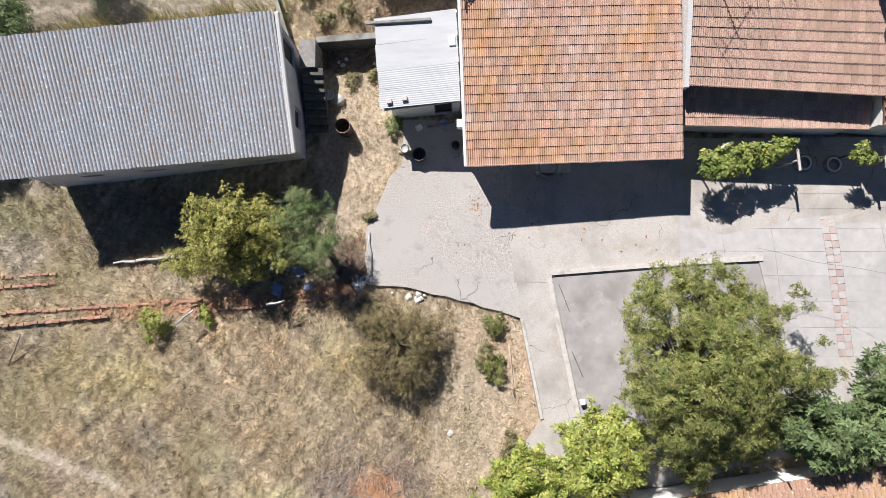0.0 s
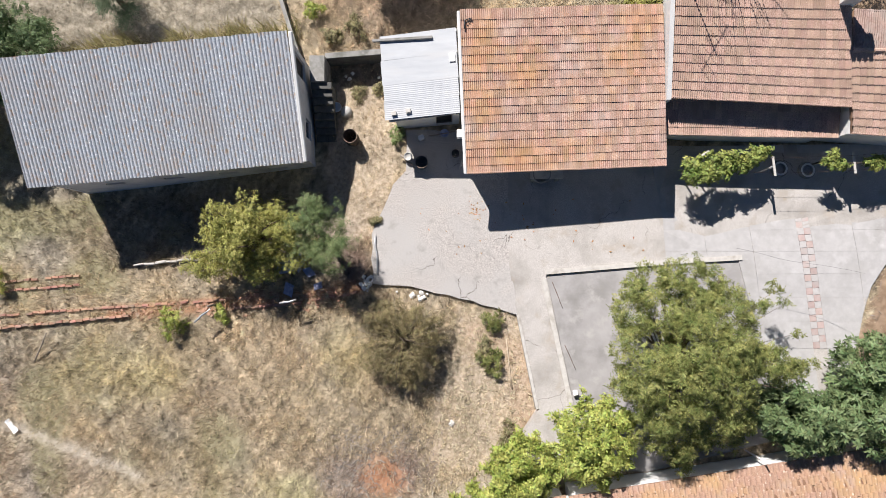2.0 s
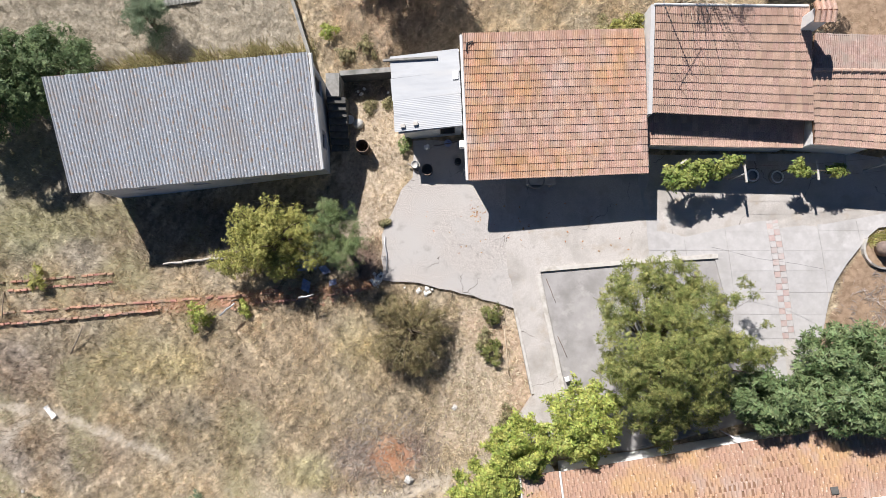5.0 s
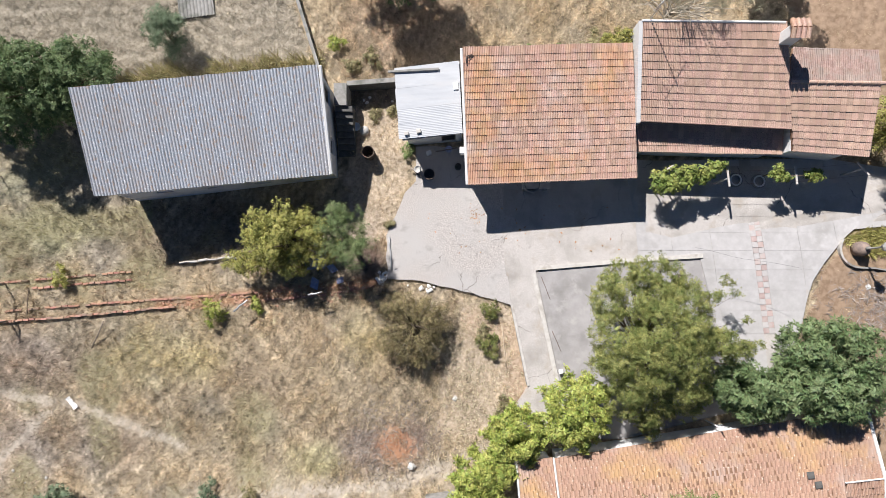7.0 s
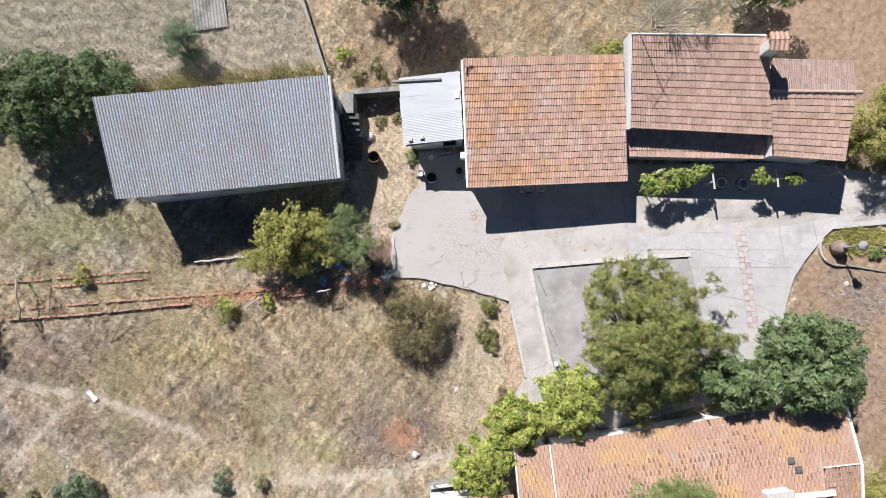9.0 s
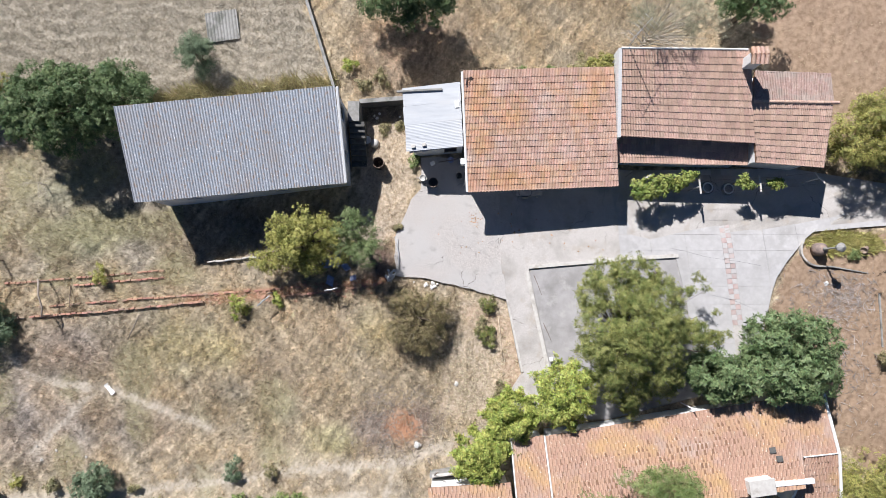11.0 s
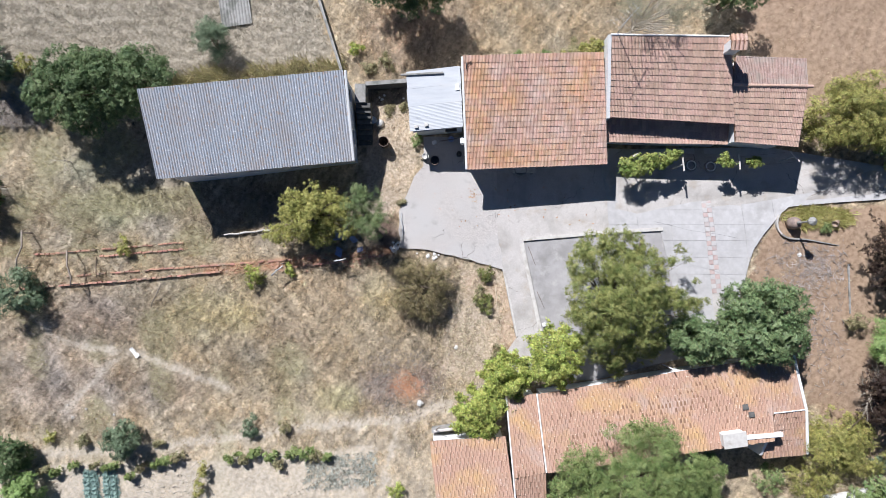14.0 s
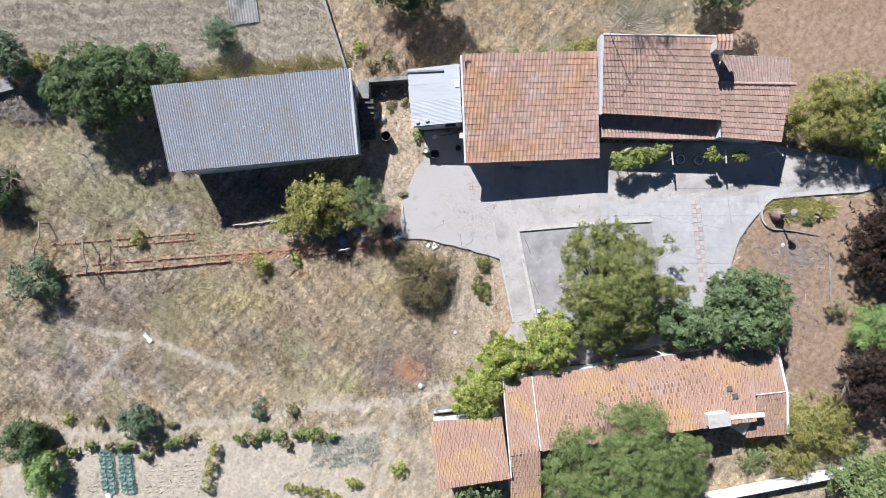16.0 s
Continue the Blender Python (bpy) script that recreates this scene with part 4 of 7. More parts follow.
lay_tiles(back_roof, n_sw, n_se, n_ne, n_nw, TILES4, "flat", 0.24, 0.33, 0.010, 14, 60)
ridge_tile = Shape().tube([(-0.02, 0, 0.015), (0.39, 0, 0)], [0.10, 0.085], 10).make("ridge_tile", M_TILE2)
for i in range(11):
    x = 14.7 + 0.385 * i
    part("ridge_tile", ridge_tile, WING, m=wo @ pose(x, 8.24 - (x - 14.55) * 0.02, 3.745))
white_top = Shape()
white_top.box(11.0, 10.64, 4.56, 6.2, 0.10, 0.10, 0.03, -1.0)
part("ridge_mortar", white_top.make("ridge_mortar", M_WHITE), WING, "white mortar along the roof's top edge", m=wo)
# party wall standing above the lower house roof
part("party_wall", wall_between((8.22, 6.62), (7.95, 10.7), 2.0, 3.08, 4.55, 0.17, M_WHITE), WING, "white party wall above the lower roof", m=wo)
# the low porch roof
p_sw, p_se, p_ne, p_nw = Vector((8.28, 5.48, 2.10)), Vector((15.05, 5.32, 2.10)), Vector((15.0, 6.95, 2.48)), Vector((8.22, 7.05, 2.48))
porch_roof = part("roof", deck(p_sw, p_se, p_ne, p_nw, 0.10), WING, m=wo)
lay_tiles(porch_roof, p_sw, p_se, p_ne, p_nw, TILES2, "flat", 0.24, 0.325, 0.004, 15, 100)
porch_holes = [(0.9 + 1.65 * i, 1.75 + 1.65 * i, 0.95, 1.65) for i in range(4)]
part("wall", wall_between((8.35, 5.78), (14.95, 5.62), -0.4, 2.0, 2.0, 0.18, M_WHITE, holes=porch_holes), WING, m=wo)
for h in porch_holes:
    win = fill_hole(WING, (8.35, 5.78), (14.95, 5.62), h, 0.18)
    win.matrix_basis = wo @ win.matrix_basis
part("end_wall", wall_between((15.22, 5.38), (15.28, 6.3), 1.9, 2.60, 2.95, 0.12, M_WHITE), WING, "white end wall between the two roof levels", m=wo)
# chimney with a small tiled hood
chim = thing("chimney", (14.2, 9.95, 3.7), "whitewashed chimney with a tiled hood", "chimney")
part("shaft", Shape().box(0, 0, 0.75, 0.62, 0.5, 1.9, 0.03).make("shaft", M_WHITE), chim)
for sx in (-1, 1):
    hood = part("hood", deck((-0.42, -0.36 * 1, 0), (0.42, -0.36, 0), (0.42, 0.02, 0.14), (-0.42, 0.02, 0.14), 0.03), chim, m=pose(0, 0, 1.72, 0, 0, 0 if sx < 0 else 180))
    for i in range(4):
        t = Shape().tube([(-0.32 + 0.21 * i, -0.40, 0.03), (-0.32 + 0.21 * i, 0.0, 0.175)], [0.10, 0.085], 8)
        part("tile", t.make("tile", M_TILE), hood)


# the long house with old barrel tiles
south_house = thing("long_house", (9, -10.5, 0), "long whitewashed house with old lichened barrel tile roofs", "house")
lo = Matrix.Translation((-9, 10.5, 0))


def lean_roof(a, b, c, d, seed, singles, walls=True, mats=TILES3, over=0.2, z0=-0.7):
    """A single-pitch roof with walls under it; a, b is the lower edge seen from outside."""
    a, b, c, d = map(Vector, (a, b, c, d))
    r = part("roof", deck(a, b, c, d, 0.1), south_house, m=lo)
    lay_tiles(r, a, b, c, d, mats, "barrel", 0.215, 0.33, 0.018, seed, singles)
    if walls:
        mid = (a + b + c + d) / 4
        pts = [(p + (mid - p).normalized() * over) for p in (a, b, c, d)]
        house_walls(south_house, [(p.x, p.y) for p in pts], z0, [p.z - 0.16 for p in pts], M_WHITE, 0.2, None, lo)
    return r


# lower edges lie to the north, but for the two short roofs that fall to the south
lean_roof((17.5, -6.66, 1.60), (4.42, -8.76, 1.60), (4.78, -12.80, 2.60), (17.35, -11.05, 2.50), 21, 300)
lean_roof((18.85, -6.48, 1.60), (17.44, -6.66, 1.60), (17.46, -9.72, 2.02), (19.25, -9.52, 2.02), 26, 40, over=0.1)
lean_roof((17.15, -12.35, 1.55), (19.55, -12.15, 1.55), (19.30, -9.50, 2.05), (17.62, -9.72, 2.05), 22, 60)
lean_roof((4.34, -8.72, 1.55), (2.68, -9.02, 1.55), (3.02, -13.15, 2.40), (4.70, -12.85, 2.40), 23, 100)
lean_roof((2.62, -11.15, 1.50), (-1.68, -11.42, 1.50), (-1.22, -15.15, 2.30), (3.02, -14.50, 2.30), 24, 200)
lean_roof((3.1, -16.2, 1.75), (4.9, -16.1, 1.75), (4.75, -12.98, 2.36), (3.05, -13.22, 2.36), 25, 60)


def verge(p, q, w=0.085, h=0.14, up=0.06):
    p, q = Vector(p), Vector(q)
    m = along(p + Vector((0, 0, up)), q + Vector((0, 0, up)))
    part("verge", Shape().box(0, 0, 0, (q - p).length, w, h, 0.03).make("verge", M_WHITE), south_house, "white mortar verge", m=lo @ m)


verge((3.08, -14.5, 2.32), (2.66, -9.0, 1.55))
verge((4.76, -12.85, 2.55), (4.38, -8.7, 1.58))
verge((19.62, -12.1, 1.6), (19.32, -9.5, 2.06), 0.14)
verge((19.32, -9.5, 2.04), (18.87, -6.5, 1.62), 0.14)
stack = Shape()
stack.box(14.95, -10.95, 2.55, 1.2, 0.75, 0.8, 0.04, 8)
part("chimney_stack", stack.make("chimney_stack", M_WHITE), south_house, "broad white chimney block", m=lo)
cap = Shape()
cap.box(14.95, -10.95, 2.99, 1.3, 0.84, 0.08, 0.03, 8)
part("chimney_cap", cap.make("chimney_cap", M_KERB), south_house, "pale chimney slab", m=lo)
bar = Shape()
bar.box(16.75, -10.85, 2.45, 2.1, 0.26, 0.24, 0.03, 5)
part("gutter_wall", bar.make("gutter_wall", M_WHITE), south_house, "white mortared roof edge", m=lo)
part("gable_wall", wall_between((17.12, -12.2), (17.2, -10.9), 0.0, 1.55, 2.35, 0.14, M_WHITE), south_house, "white gable wall between two roofs", m=lo)

verge((17.5, -9.70, 2.03), (19.28, -9.5, 2.03), 0.07, 0.10, 0.07)
for x, y, z in ((15.88, -9.32, 2.235), (16.18, -9.72, 2.32)):
    part("dark_tile", Shape().box(0, 0, 0, 0.32, 0.30, 0.05, 0.012).make("dark_tile", M_DARKSHADED), south_house, "dark grey patched tile", m=lo @ pose(x, y, z, -11.6, 0, 6))
single("white_post", Shape().tube([(0, 0, -0.2), (0.02, 0.01, 2.1)], [0.04, 0.035], 8).make("white_post", M_RAG, True), "thin white post standing at the long house's eave", "post", m=pose(12.0, -7.3, 0.1))

# garden walls
single("wall_south", wall_between((14.5, -16.7), (24.0, -14.85), -0.6, 0.85, 0.85, 0.30, M_WHITE), "whitewashed garden wall", "wall", kind="structure")
# the wall's shaded south face is darkened by its material
north_wall = single("wall_north", wall_between((-5.45, 9.06), (-2.7, 9.26), -0.6, 0.86, 0.86, 0.2, M_DARKSHADED), "garden wall coloured dark for its shaded face, with a grey coping", "wall", kind="structure")
part("coping", Shape().box(0, 0, 0, 2.78, 0.24, 0.06, 0.012).make("coping", M_DARKCON), north_wall, "weathered grey coping", m=pose(-4.07, 9.26, 0.892, 0, 0, 4.15))
single("wall_boundary", wall_between((-6.62, 9.3), (-9.4, 18.0), -0.7, 0.30, 0.20, 0.16, M_DARKCON), "narrow grey boundary wall in the dry grass", "wall", kind="structure")
kerb = thing("low_wall", (4, 0, 0), "low pale concrete kerb wall round the court", "low wall", kind="structure")
ko = Matrix.Translation((-4, 0, 0))
for p, q in (((3.84, -0.02), (8.9, 0.40)), ((8.9, 0.40), (12.0, 0.58)), ((5.0, -5.75), (3.84, -0.2)), ((5.4, -8.0), (5.0, -5.77)), ((5.2, -6.22), (9.8, -5.82))):
    part("kerb", wall_between(p, q, -0.3, 0.05 + float(rise(p[0])), 0.05 + float(rise(q[0])), 0.2, M_KERB, "kerb"), kerb, m=ko)
single("path_kerb", wall_between((3.50, -5.65), (2.72, -1.75), -0.4, 0.15, 0.11, 0.12, M_KERB), "pale concrete kerb along the path", "kerb", kind="structure")
bank_kerb = thing("court_kerb", (-13, 0.55, -1.2), "broken pale concrete kerb at the edge of the bank", "kerb", kind="structure")
for i in range(6):
    x = -14.5 + 0.52 * i
    part("kerb_stone", Shape().box(0, 0, 0, 0.5, 0.09 + 0.02 * (i % 3), 0.7, 0.03).make("kerb_stone", M_KERB), bank_kerb, m=pose(x + 0.25 + 13, 0.44 + (x + 14.5) * 0.1 - 0.55 + 0.03 * (-1) ** i, -0.42 + (x + 14.5) * 0.11 + 0.03 * (i % 2), 3 * (-1) ** i, 0, 6 + 4 * (-1) ** i))


# ---- trees and bushes ----
def crown_mesh(lobes, leaves, size, mat, seed, clump=0.32, flat=0.5, droop=0.2, narrow=0.45, hollow=0.5, bough=0.34, twig=(5, 0.16), whorl=False, fill=2.4):
    """Boughs over the shells of several lobes (x, y, z, rx, ry, rz), each a ragged dome of leafy twigs, with gaps between them.
    twig: the leaves on one twig and its length; the leaves stand in pairs along it, or all round its end in a whorl."""
    r = np.random.default_rng(seed)
    weight = np.array([l[3] * l[4] for l in lobes])
    weight = weight / weight.sum()
    per, reach = twig
    up = np.array([0, 0, 1.0])
    out = []
    for lobe, wt in zip(lobes, weight):
        n = max(3, int(leaves * wt / per))
        R = np.array(lobe[3:], float)
        rb = bough * min(R[0], R[1]) + 0.06
        n_b = int(np.clip(fill * (R[0] * R[1]) / (rb * rb), 5, 260))
        d = r.standard_normal((n_b, 3))
        d[:, 2] = np.where(d[:, 2] < -0.25, -d[:, 2], d[:, 2])
        d /= np.linalg.norm(d, axis=1, keepdims=True)
        rad = hollow + (1 - hollow) * r.random(n_b) ** 0.4
        c = np.array(lobe[:3]) + d * rad[:, None] * (R - 0.55 * rb).clip(0.02)
        rr = rb * r.uniform(0.55, 1.25, n_b)
        share = rr ** 2 / (rr ** 2).sum()
        k = r.choice(n_b, n, p=share)
        e = r.standard_normal((n, 3)) + np.array([0, 0, 0.5]) + 0.5 * d[k]
        e /= np.linalg.norm(e, axis=1, keepdims=True)
        q = r.random(n) ** 0.33
        p = c[k] + e * (q * rr[k])[:, None] * np.array([1, 1, 0.75]) + r.standard_normal((n, 3)) * clump * 0.14
        nrm = r.standard_normal((n, 3)) * (1 - flat) * 0.75 + up * flat * 0.6 + e * 0.95
        nrm /= np.linalg.norm(nrm, axis=1, keepdims=True)
        ax = np.cross(nrm, r.standard_normal((n, 3))) + 0.9 * (e - nrm * (e * nrm).sum(1, keepdims=True))
        ax /= np.linalg.norm(ax, axis=1, keepdims=True) + 1e-9
        side = np.cross(nrm, ax)
        p = p - ax * reach * 0.5
        turn0 = r.uniform(0, 6.28, n)
        for g in range(per):
            if whorl:
                w = turn0 + 6.283 * g / per + r.normal(0, 0.2, n)
                base, lift = p + ax * reach * 0.5, 0.25
            else:
                along_it = (g // 2 + 1) / ((per + 1) // 2)
                w = (0.0 if g == per - 1 else (1 if g % 2 else -1) * (1.15 - 0.5 * along_it)) + r.normal(0, 0.22, n)
                base, lift = p + ax * reach * along_it - up * droop * 0.5 * reach * along_it ** 2, 0.05
            way = ax * np.cos(w)[:, None] + side * np.sin(w)[:, None] + nrm * lift + r.standard_normal((n, 3)) * 0.16
            way /= np.linalg.norm(way, axis=1, keepdims=True)
            over = np.cross(nrm, way)
            s = size * (0.6 + 0.7 * r.random(n))[:, None]
            tip = base + way * s - up * s * droop
            half = base + way * s * 0.45
            out.append(np.stack([base, half + over * s * narrow * 0.5, tip, half - over * s * narrow * 0.5], 1).reshape(-1, 3))
    return quads("crown", np.concatenate(out), 4, mat)


def shoots(count, x, y, z, near, far, seed, wide=0.16, squash=0.85):
    """Small lobes in a row along each of several shoots that stick out of a crown."""
    rn = random.Random(seed)
    out = []
    for i in range(count):
        w = 6.283 * (i + rn.uniform(-0.35, 0.35)) / count
        end = rn.uniform(near + 0.35 * (far - near), far)
        for k in range(4):
            s = near + (end - near) * k / 3
            r = wide * (1.5 - 0.3 * k) * rn.uniform(0.8, 1.2)
            out.append((x + s * math.cos(w), y + squash * s * math.sin(w), z + 0.1 * k * rn.uniform(-0.5, 1.0), r, r, r * 1.2))
    return out


def tree(name, at, lobes, leaves, size, mat, seed, label, category="tree", trunk_r=0.14, group="", skirt=True, **kw):
    """A tapered trunk with limbs to each lobe, under a crown of many leaves. Lobes are relative to the foot."""
    t = thing(name, at, label, category, group)
    rnd = random.Random(seed)
    s = Shape()
    main = lobes[0]
    top = Vector((main[0] * 0.7, main[1] * 0.7, main[2]))
    s.tube([(0, 0, -0.15), (top.x * 0.2, top.y * 0.2, top.z * 0.3), (top.x * 0.6, top.y * 0.6, top.z * 0.65), tuple(top)], [trunk_r * 1.25, trunk_r, trunk_r * 0.7, trunk_r * 0.3], 9)
    for l in lobes:
        stout = min(1.0, l[3] / 1.2)
        for _ in range(3 if l[3] > 0.6 else 1):
            a = Vector((top.x * 0.35, top.y * 0.35, top.z * rnd.uniform(0.35, 0.55)))
            b = Vector((l[0] + rnd.uniform(-0.6, 0.6) * l[3], l[1] + rnd.uniform(-0.6, 0.6) * l[4], l[2] + rnd.uniform(0.0, 0.6) * l[5]))
            mid = (a + b) / 2 + Vector((rnd.uniform(-0.2, 0.2), rnd.uniform(-0.2, 0.2), 0.15))
            s.tube([tuple(a), tuple(mid), tuple(b)], [trunk_r * 0.5 * stout, trunk_r * 0.3 * stout, trunk_r * 0.1 * stout], 6)
    part("trunk", s.make("trunk", M_BARK, True), t)
    if skirt:
        lobes = lobes + [(l[0], l[1], l[2] * 0.5, l[3] * 0.9, l[4] * 0.9, l[5] * 0.7) for l in lobes]
        leaves = int(leaves * 1.45)
    part("crown", crown_mesh(lobes, leaves, size, mat, seed, **kw), t)
    return t


def spray(t, count, low, reach, high, radius, mat, seed):
    """Thin dry twigs standing out of a bush on all sides."""
    rn = random.Random(seed)
    s = Shape()
    for _ in range(count):
        w, far = rn.uniform(0, 6.28), reach * rn.uniform(0.45, 1.05)
        a = Vector((0.35 * far * math.cos(w), 0.35 * far * math.sin(w), low * rn.uniform(0.5, 1.0)))
        b = Vector((far * math.cos(w + rn.uniform(-0.25, 0.25)), far * math.sin(w + rn.uniform(-0.25, 0.25)), high * rn.uniform(0.7, 1.5) * (1.25 - 0.55 * far / reach)))
        mid = (a + b) / 2 + Vector((rn.uniform(-0.1, 0.1), rn.uniform(-0.1, 0.1), 0.12))
        s.tube([tuple(a), tuple(mid), tuple(b)], [radius, radius * 0.8, radius * 0.35], 4, False)
    part("twig_spray", s.make("twig_spray", mat), t, kind="stuff")


def foot(x, y):
    return (x, y, gz(x, y))


tree("walnut_tree", foot(8.55, -3.75), [(-0.3, 0.4, 3.2, 2.4, 2.6, 2.0), (0.9, 1.3, 3.0, 1.9, 1.8, 1.7), (-0.7, -1.9, 2.4, 1.5, 1.5, 1.2), (0.8, -1.2, 2.6, 1.7, 1.9, 1.4), (-0.7, 2.4, 2.9, 1.6, 1.5, 1.4), (1.5, 2.0, 2.8, 1.3, 1.3, 1.2), (3.0, 0.0, 2.5, 1.2, 1.0, 0.9), (0.0, 0.0, 4.0, 1.5, 1.6, 1.1), (-1.3, 0.2, 2.7, 1.3, 1.5, 1.2), (-0.4, 3.2, 2.8, 0.7, 0.9, 0.8), (-2.0, 2.1, 2.6, 1.1, 1.1, 0.9), (0.1, -2.8, 1.6, 1.1, 0.9, 0.6), (0.2, -3.6, 1.7, 0.45, 0.6, 0.4), (1.6, -2.3, 1.9, 1.1, 0.9, 0.7), (1.9, -1.7, 2.3, 0.9, 1.0, 0.8), (-0.1, 3.8, 3.0, 0.9, 0.95, 0.8), (-1.2, 3.3, 2.8, 0.8, 0.9, 0.7), (0.9, 3.3, 2.9, 0.8, 0.8, 0.7), (3.4, 0.5, 2.6, 0.8, 0.7, 0.4), (4.2, 0.1, 2.4, 0.7, 0.45, 0.35), (4.9, 0.3, 2.3, 0.45, 0.3, 0.25), (3.7, 3.2, 2.3, 0.3, 0.35, 0.2), (4.1, 2.6, 2.2, 0.25, 0.25, 0.2), (3.2, 2.5, 2.4, 0.3, 0.3, 0.25), (4.6, 1.5, 2.2, 0.25, 0.2, 0.15)] + shoots(9, 0.2, 0.4, 2.9, 2.3, 3.5, 418, 0.22, 1.15), 88000, 0.115, L_WALNUT, 41, "large walnut tree with dull green leaves", trunk_r=0.2, clump=0.2, bough=0.28, narrow=0.36, skirt=False, hollow=0.72, fill=2.3, twig=(7, 0.25))
tree("loquat_tree", foot(16.8, -4.6), [(0, 0, 2.2, 2.3, 2.3, 1.7), (0.9, 0.8, 2.2, 1.6, 1.6, 1.4), (-0.8, -0.9, 2.0, 1.6, 1.5, 1.4), (1.0, -1.0, 2.0, 1.6, 1.4, 1.3), (-0.9, 1.0, 2.0, 1.3, 1.3, 1.2)], 24000, 0.20, L_LOQUAT, 42, "dense dark green loquat tree", narrow=0.32, clump=0.26, hollow=0.75, bough=0.22, twig=(8, 0.05), whorl=True)
tree("loquat_tree", foot(13.4, -5.6), [(0, 0, 1.9, 1.6, 1.4, 1.3), (-0.6, 0.3, 1.7, 1.2, 1.2, 1.1), (0.7, -0.3, 1.8, 1.1, 1.1, 1.0)], 10000, 0.20, L_LOQUAT, 43, "smaller dark green loquat tree", narrow=0.32, clump=0.26, hollow=0.75, bough=0.22, twig=(8, 0.05), whorl=True)
for i, (x, y, rx, ry, z) in enumerate(((5.3, -6.55, 1.85, 1.9, 2.1), (2.64, -7.75, 1.5, 1.4, 2.2), (1.13, -9.75, 1.6, 1.65, 2.1))):
    tree("fig_tree", foot(x, y), [(0, 0, z, rx * 0.8, ry * 0.8, 1.1), (rx * 0.35, ry * 0.3, z - 0.2, rx * 0.6, ry * 0.6, 0.8), (-rx * 0.4, -ry * 0.25, z - 0.2, rx * 0.55, ry * 0.6, 0.8), (rx * 0.2, -ry * 0.45, z - 0.3, rx * 0.5, ry * 0.5, 0.7)] + shoots(10, 0, 0, z - 0.1, rx * 0.7, rx * 1.15, 700 + i, 0.17, 1.0), 15000, 0.15, L_LIME, 50 + i, "bright yellow-green young tree beside the long house", group="young trees", clump=0.24, trunk_r=0.09, skirt=False, hollow=0.5, fill=1.6, bough=0.3, twig=(7, 0.26))
tree("bay_tree", foot(9.2, -13.4), [(0, 0.2, 4.0, 4.2, 3.6, 2.0), (0, -0.1, 4.9, 2.8, 2.5, 1.3), (-2.6, -0.9, 3.2, 2.0, 2.0, 1.5), (2.8, -0.6, 3.2, 2.0, 2.0, 1.5), (0.3, -2.4, 3.0, 3.0, 1.8, 1.5), (4.7, 0.3, 1.9, 1.0, 1.0, 1.0)], 110000, 0.135, L_ASH, 60, "broad round green tree beside the long house", trunk_r=0.2, skirt=False, clump=0.3, bough=0.15, hollow=0.8, twig=(9, 0.36), droop=0.35, narrow=0.3, fill=4.6)
tree("dark_shrub", foot(1.3, -16.1), [(0, 0, 2.1, 1.6, 1.1, 0.9)], 1500, 0.16, L_LOQUAT, 61, "dark blue-green shrub against the house", "shrub", clump=0.2)
tree("lemon_tree", foot(-8.42, 1.5), [(0, 0, 2.6, 1.2, 1.15, 1.3), (-1.9, -1.15, 1.4, 0.9, 0.6, 0.7), (-2.6, -1.1, 1.2, 0.6, 0.45, 0.5), (1.3, 0.4, 2.6, 0.9, 0.8, 1.0), (2.1, 0.1, 2.7, 0.75, 0.6, 0.6), (2.0, -0.8, 2.2, 0.6, 0.5, 0.5), (-0.7, 0.9, 2.7, 0.75, 0.65, 0.9), (0.3, -1.3, 1.5, 1.1, 0.75, 0.8), (-1.3, 0.4, 1.9, 0.8, 0.65, 0.9), (0.6, 0.9, 2.8, 0.55, 0.5, 0.8), (0.25, 1.5, 3.3, 0.14, 0.3, 0.7), (-1.5, 1.0, 2.2, 0.3, 0.3, 0.6)] + shoots(21, 0.0, 0.0, 1.9, 1.0, 2.3, 625, 0.2) + shoots(11, -0.3, 0.1, 2.7, 0.3, 1.2, 626, 0.2) + shoots(7, -1.5, -0.8, 1.6, 0.4, 1.3, 627, 0.15), 27000, 0.10, L_YELLOW, 62, "yellow-green leafy tree in front of the shed", clump=0.3, bough=0.32, skirt=True, hollow=0.55, fill=1.6, twig=(6, 0.2))
tree("olive_tree", foot(-5.35, 1.4), [(-0.35, 0.75, 2.8, 0.95, 0.9, 1.0), (0.55, -0.65, 2.6, 0.95, 0.9, 0.95), (0.0, 0.1, 2.2, 0.9, 0.9, 0.9)] + shoots(15, 0.15, 0.05, 2.6, 0.7, 1.5, 635, 0.12, 1.0), 12500, 0.12, L_OLIVETREE, 63, "dark green fine-leaved olive tree", clump=0.26, narrow=0.18, skirt=False, bough=0.26, twig=(9, 0.3))
dry = tree("dry_bush", foot(-2.2, -2.75), [(0, 0.1, 1.0, 1.5, 1.6, 1.1), (-0.9, 0.9, 0.9, 0.9, 0.9, 0.8), (-0.9, -0.7, 0.8, 1.0, 1.0, 0.8), (0.9, 0.6, 0.9, 0.9, 1.0, 0.8), (0.8, -0.9, 0.9, 1.0, 1.0, 0.8), (0.0, -1.3, 0.8, 1.0, 0.7, 0.7)] + shoots(12, 0.0, 0.0, 0.9, 1.0, 2.15, 646, 0.26, 1.0), 17000, 0.11, L_DRYBUSH, 64, "half-dry brownish olive bush", "bush", clump=0.34, narrow=0.2, hollow=0.25, bough=0.3)
spray(dry, 60, 0.9, 2.1, 1.5, 0.007, M_TWIGS, 640)
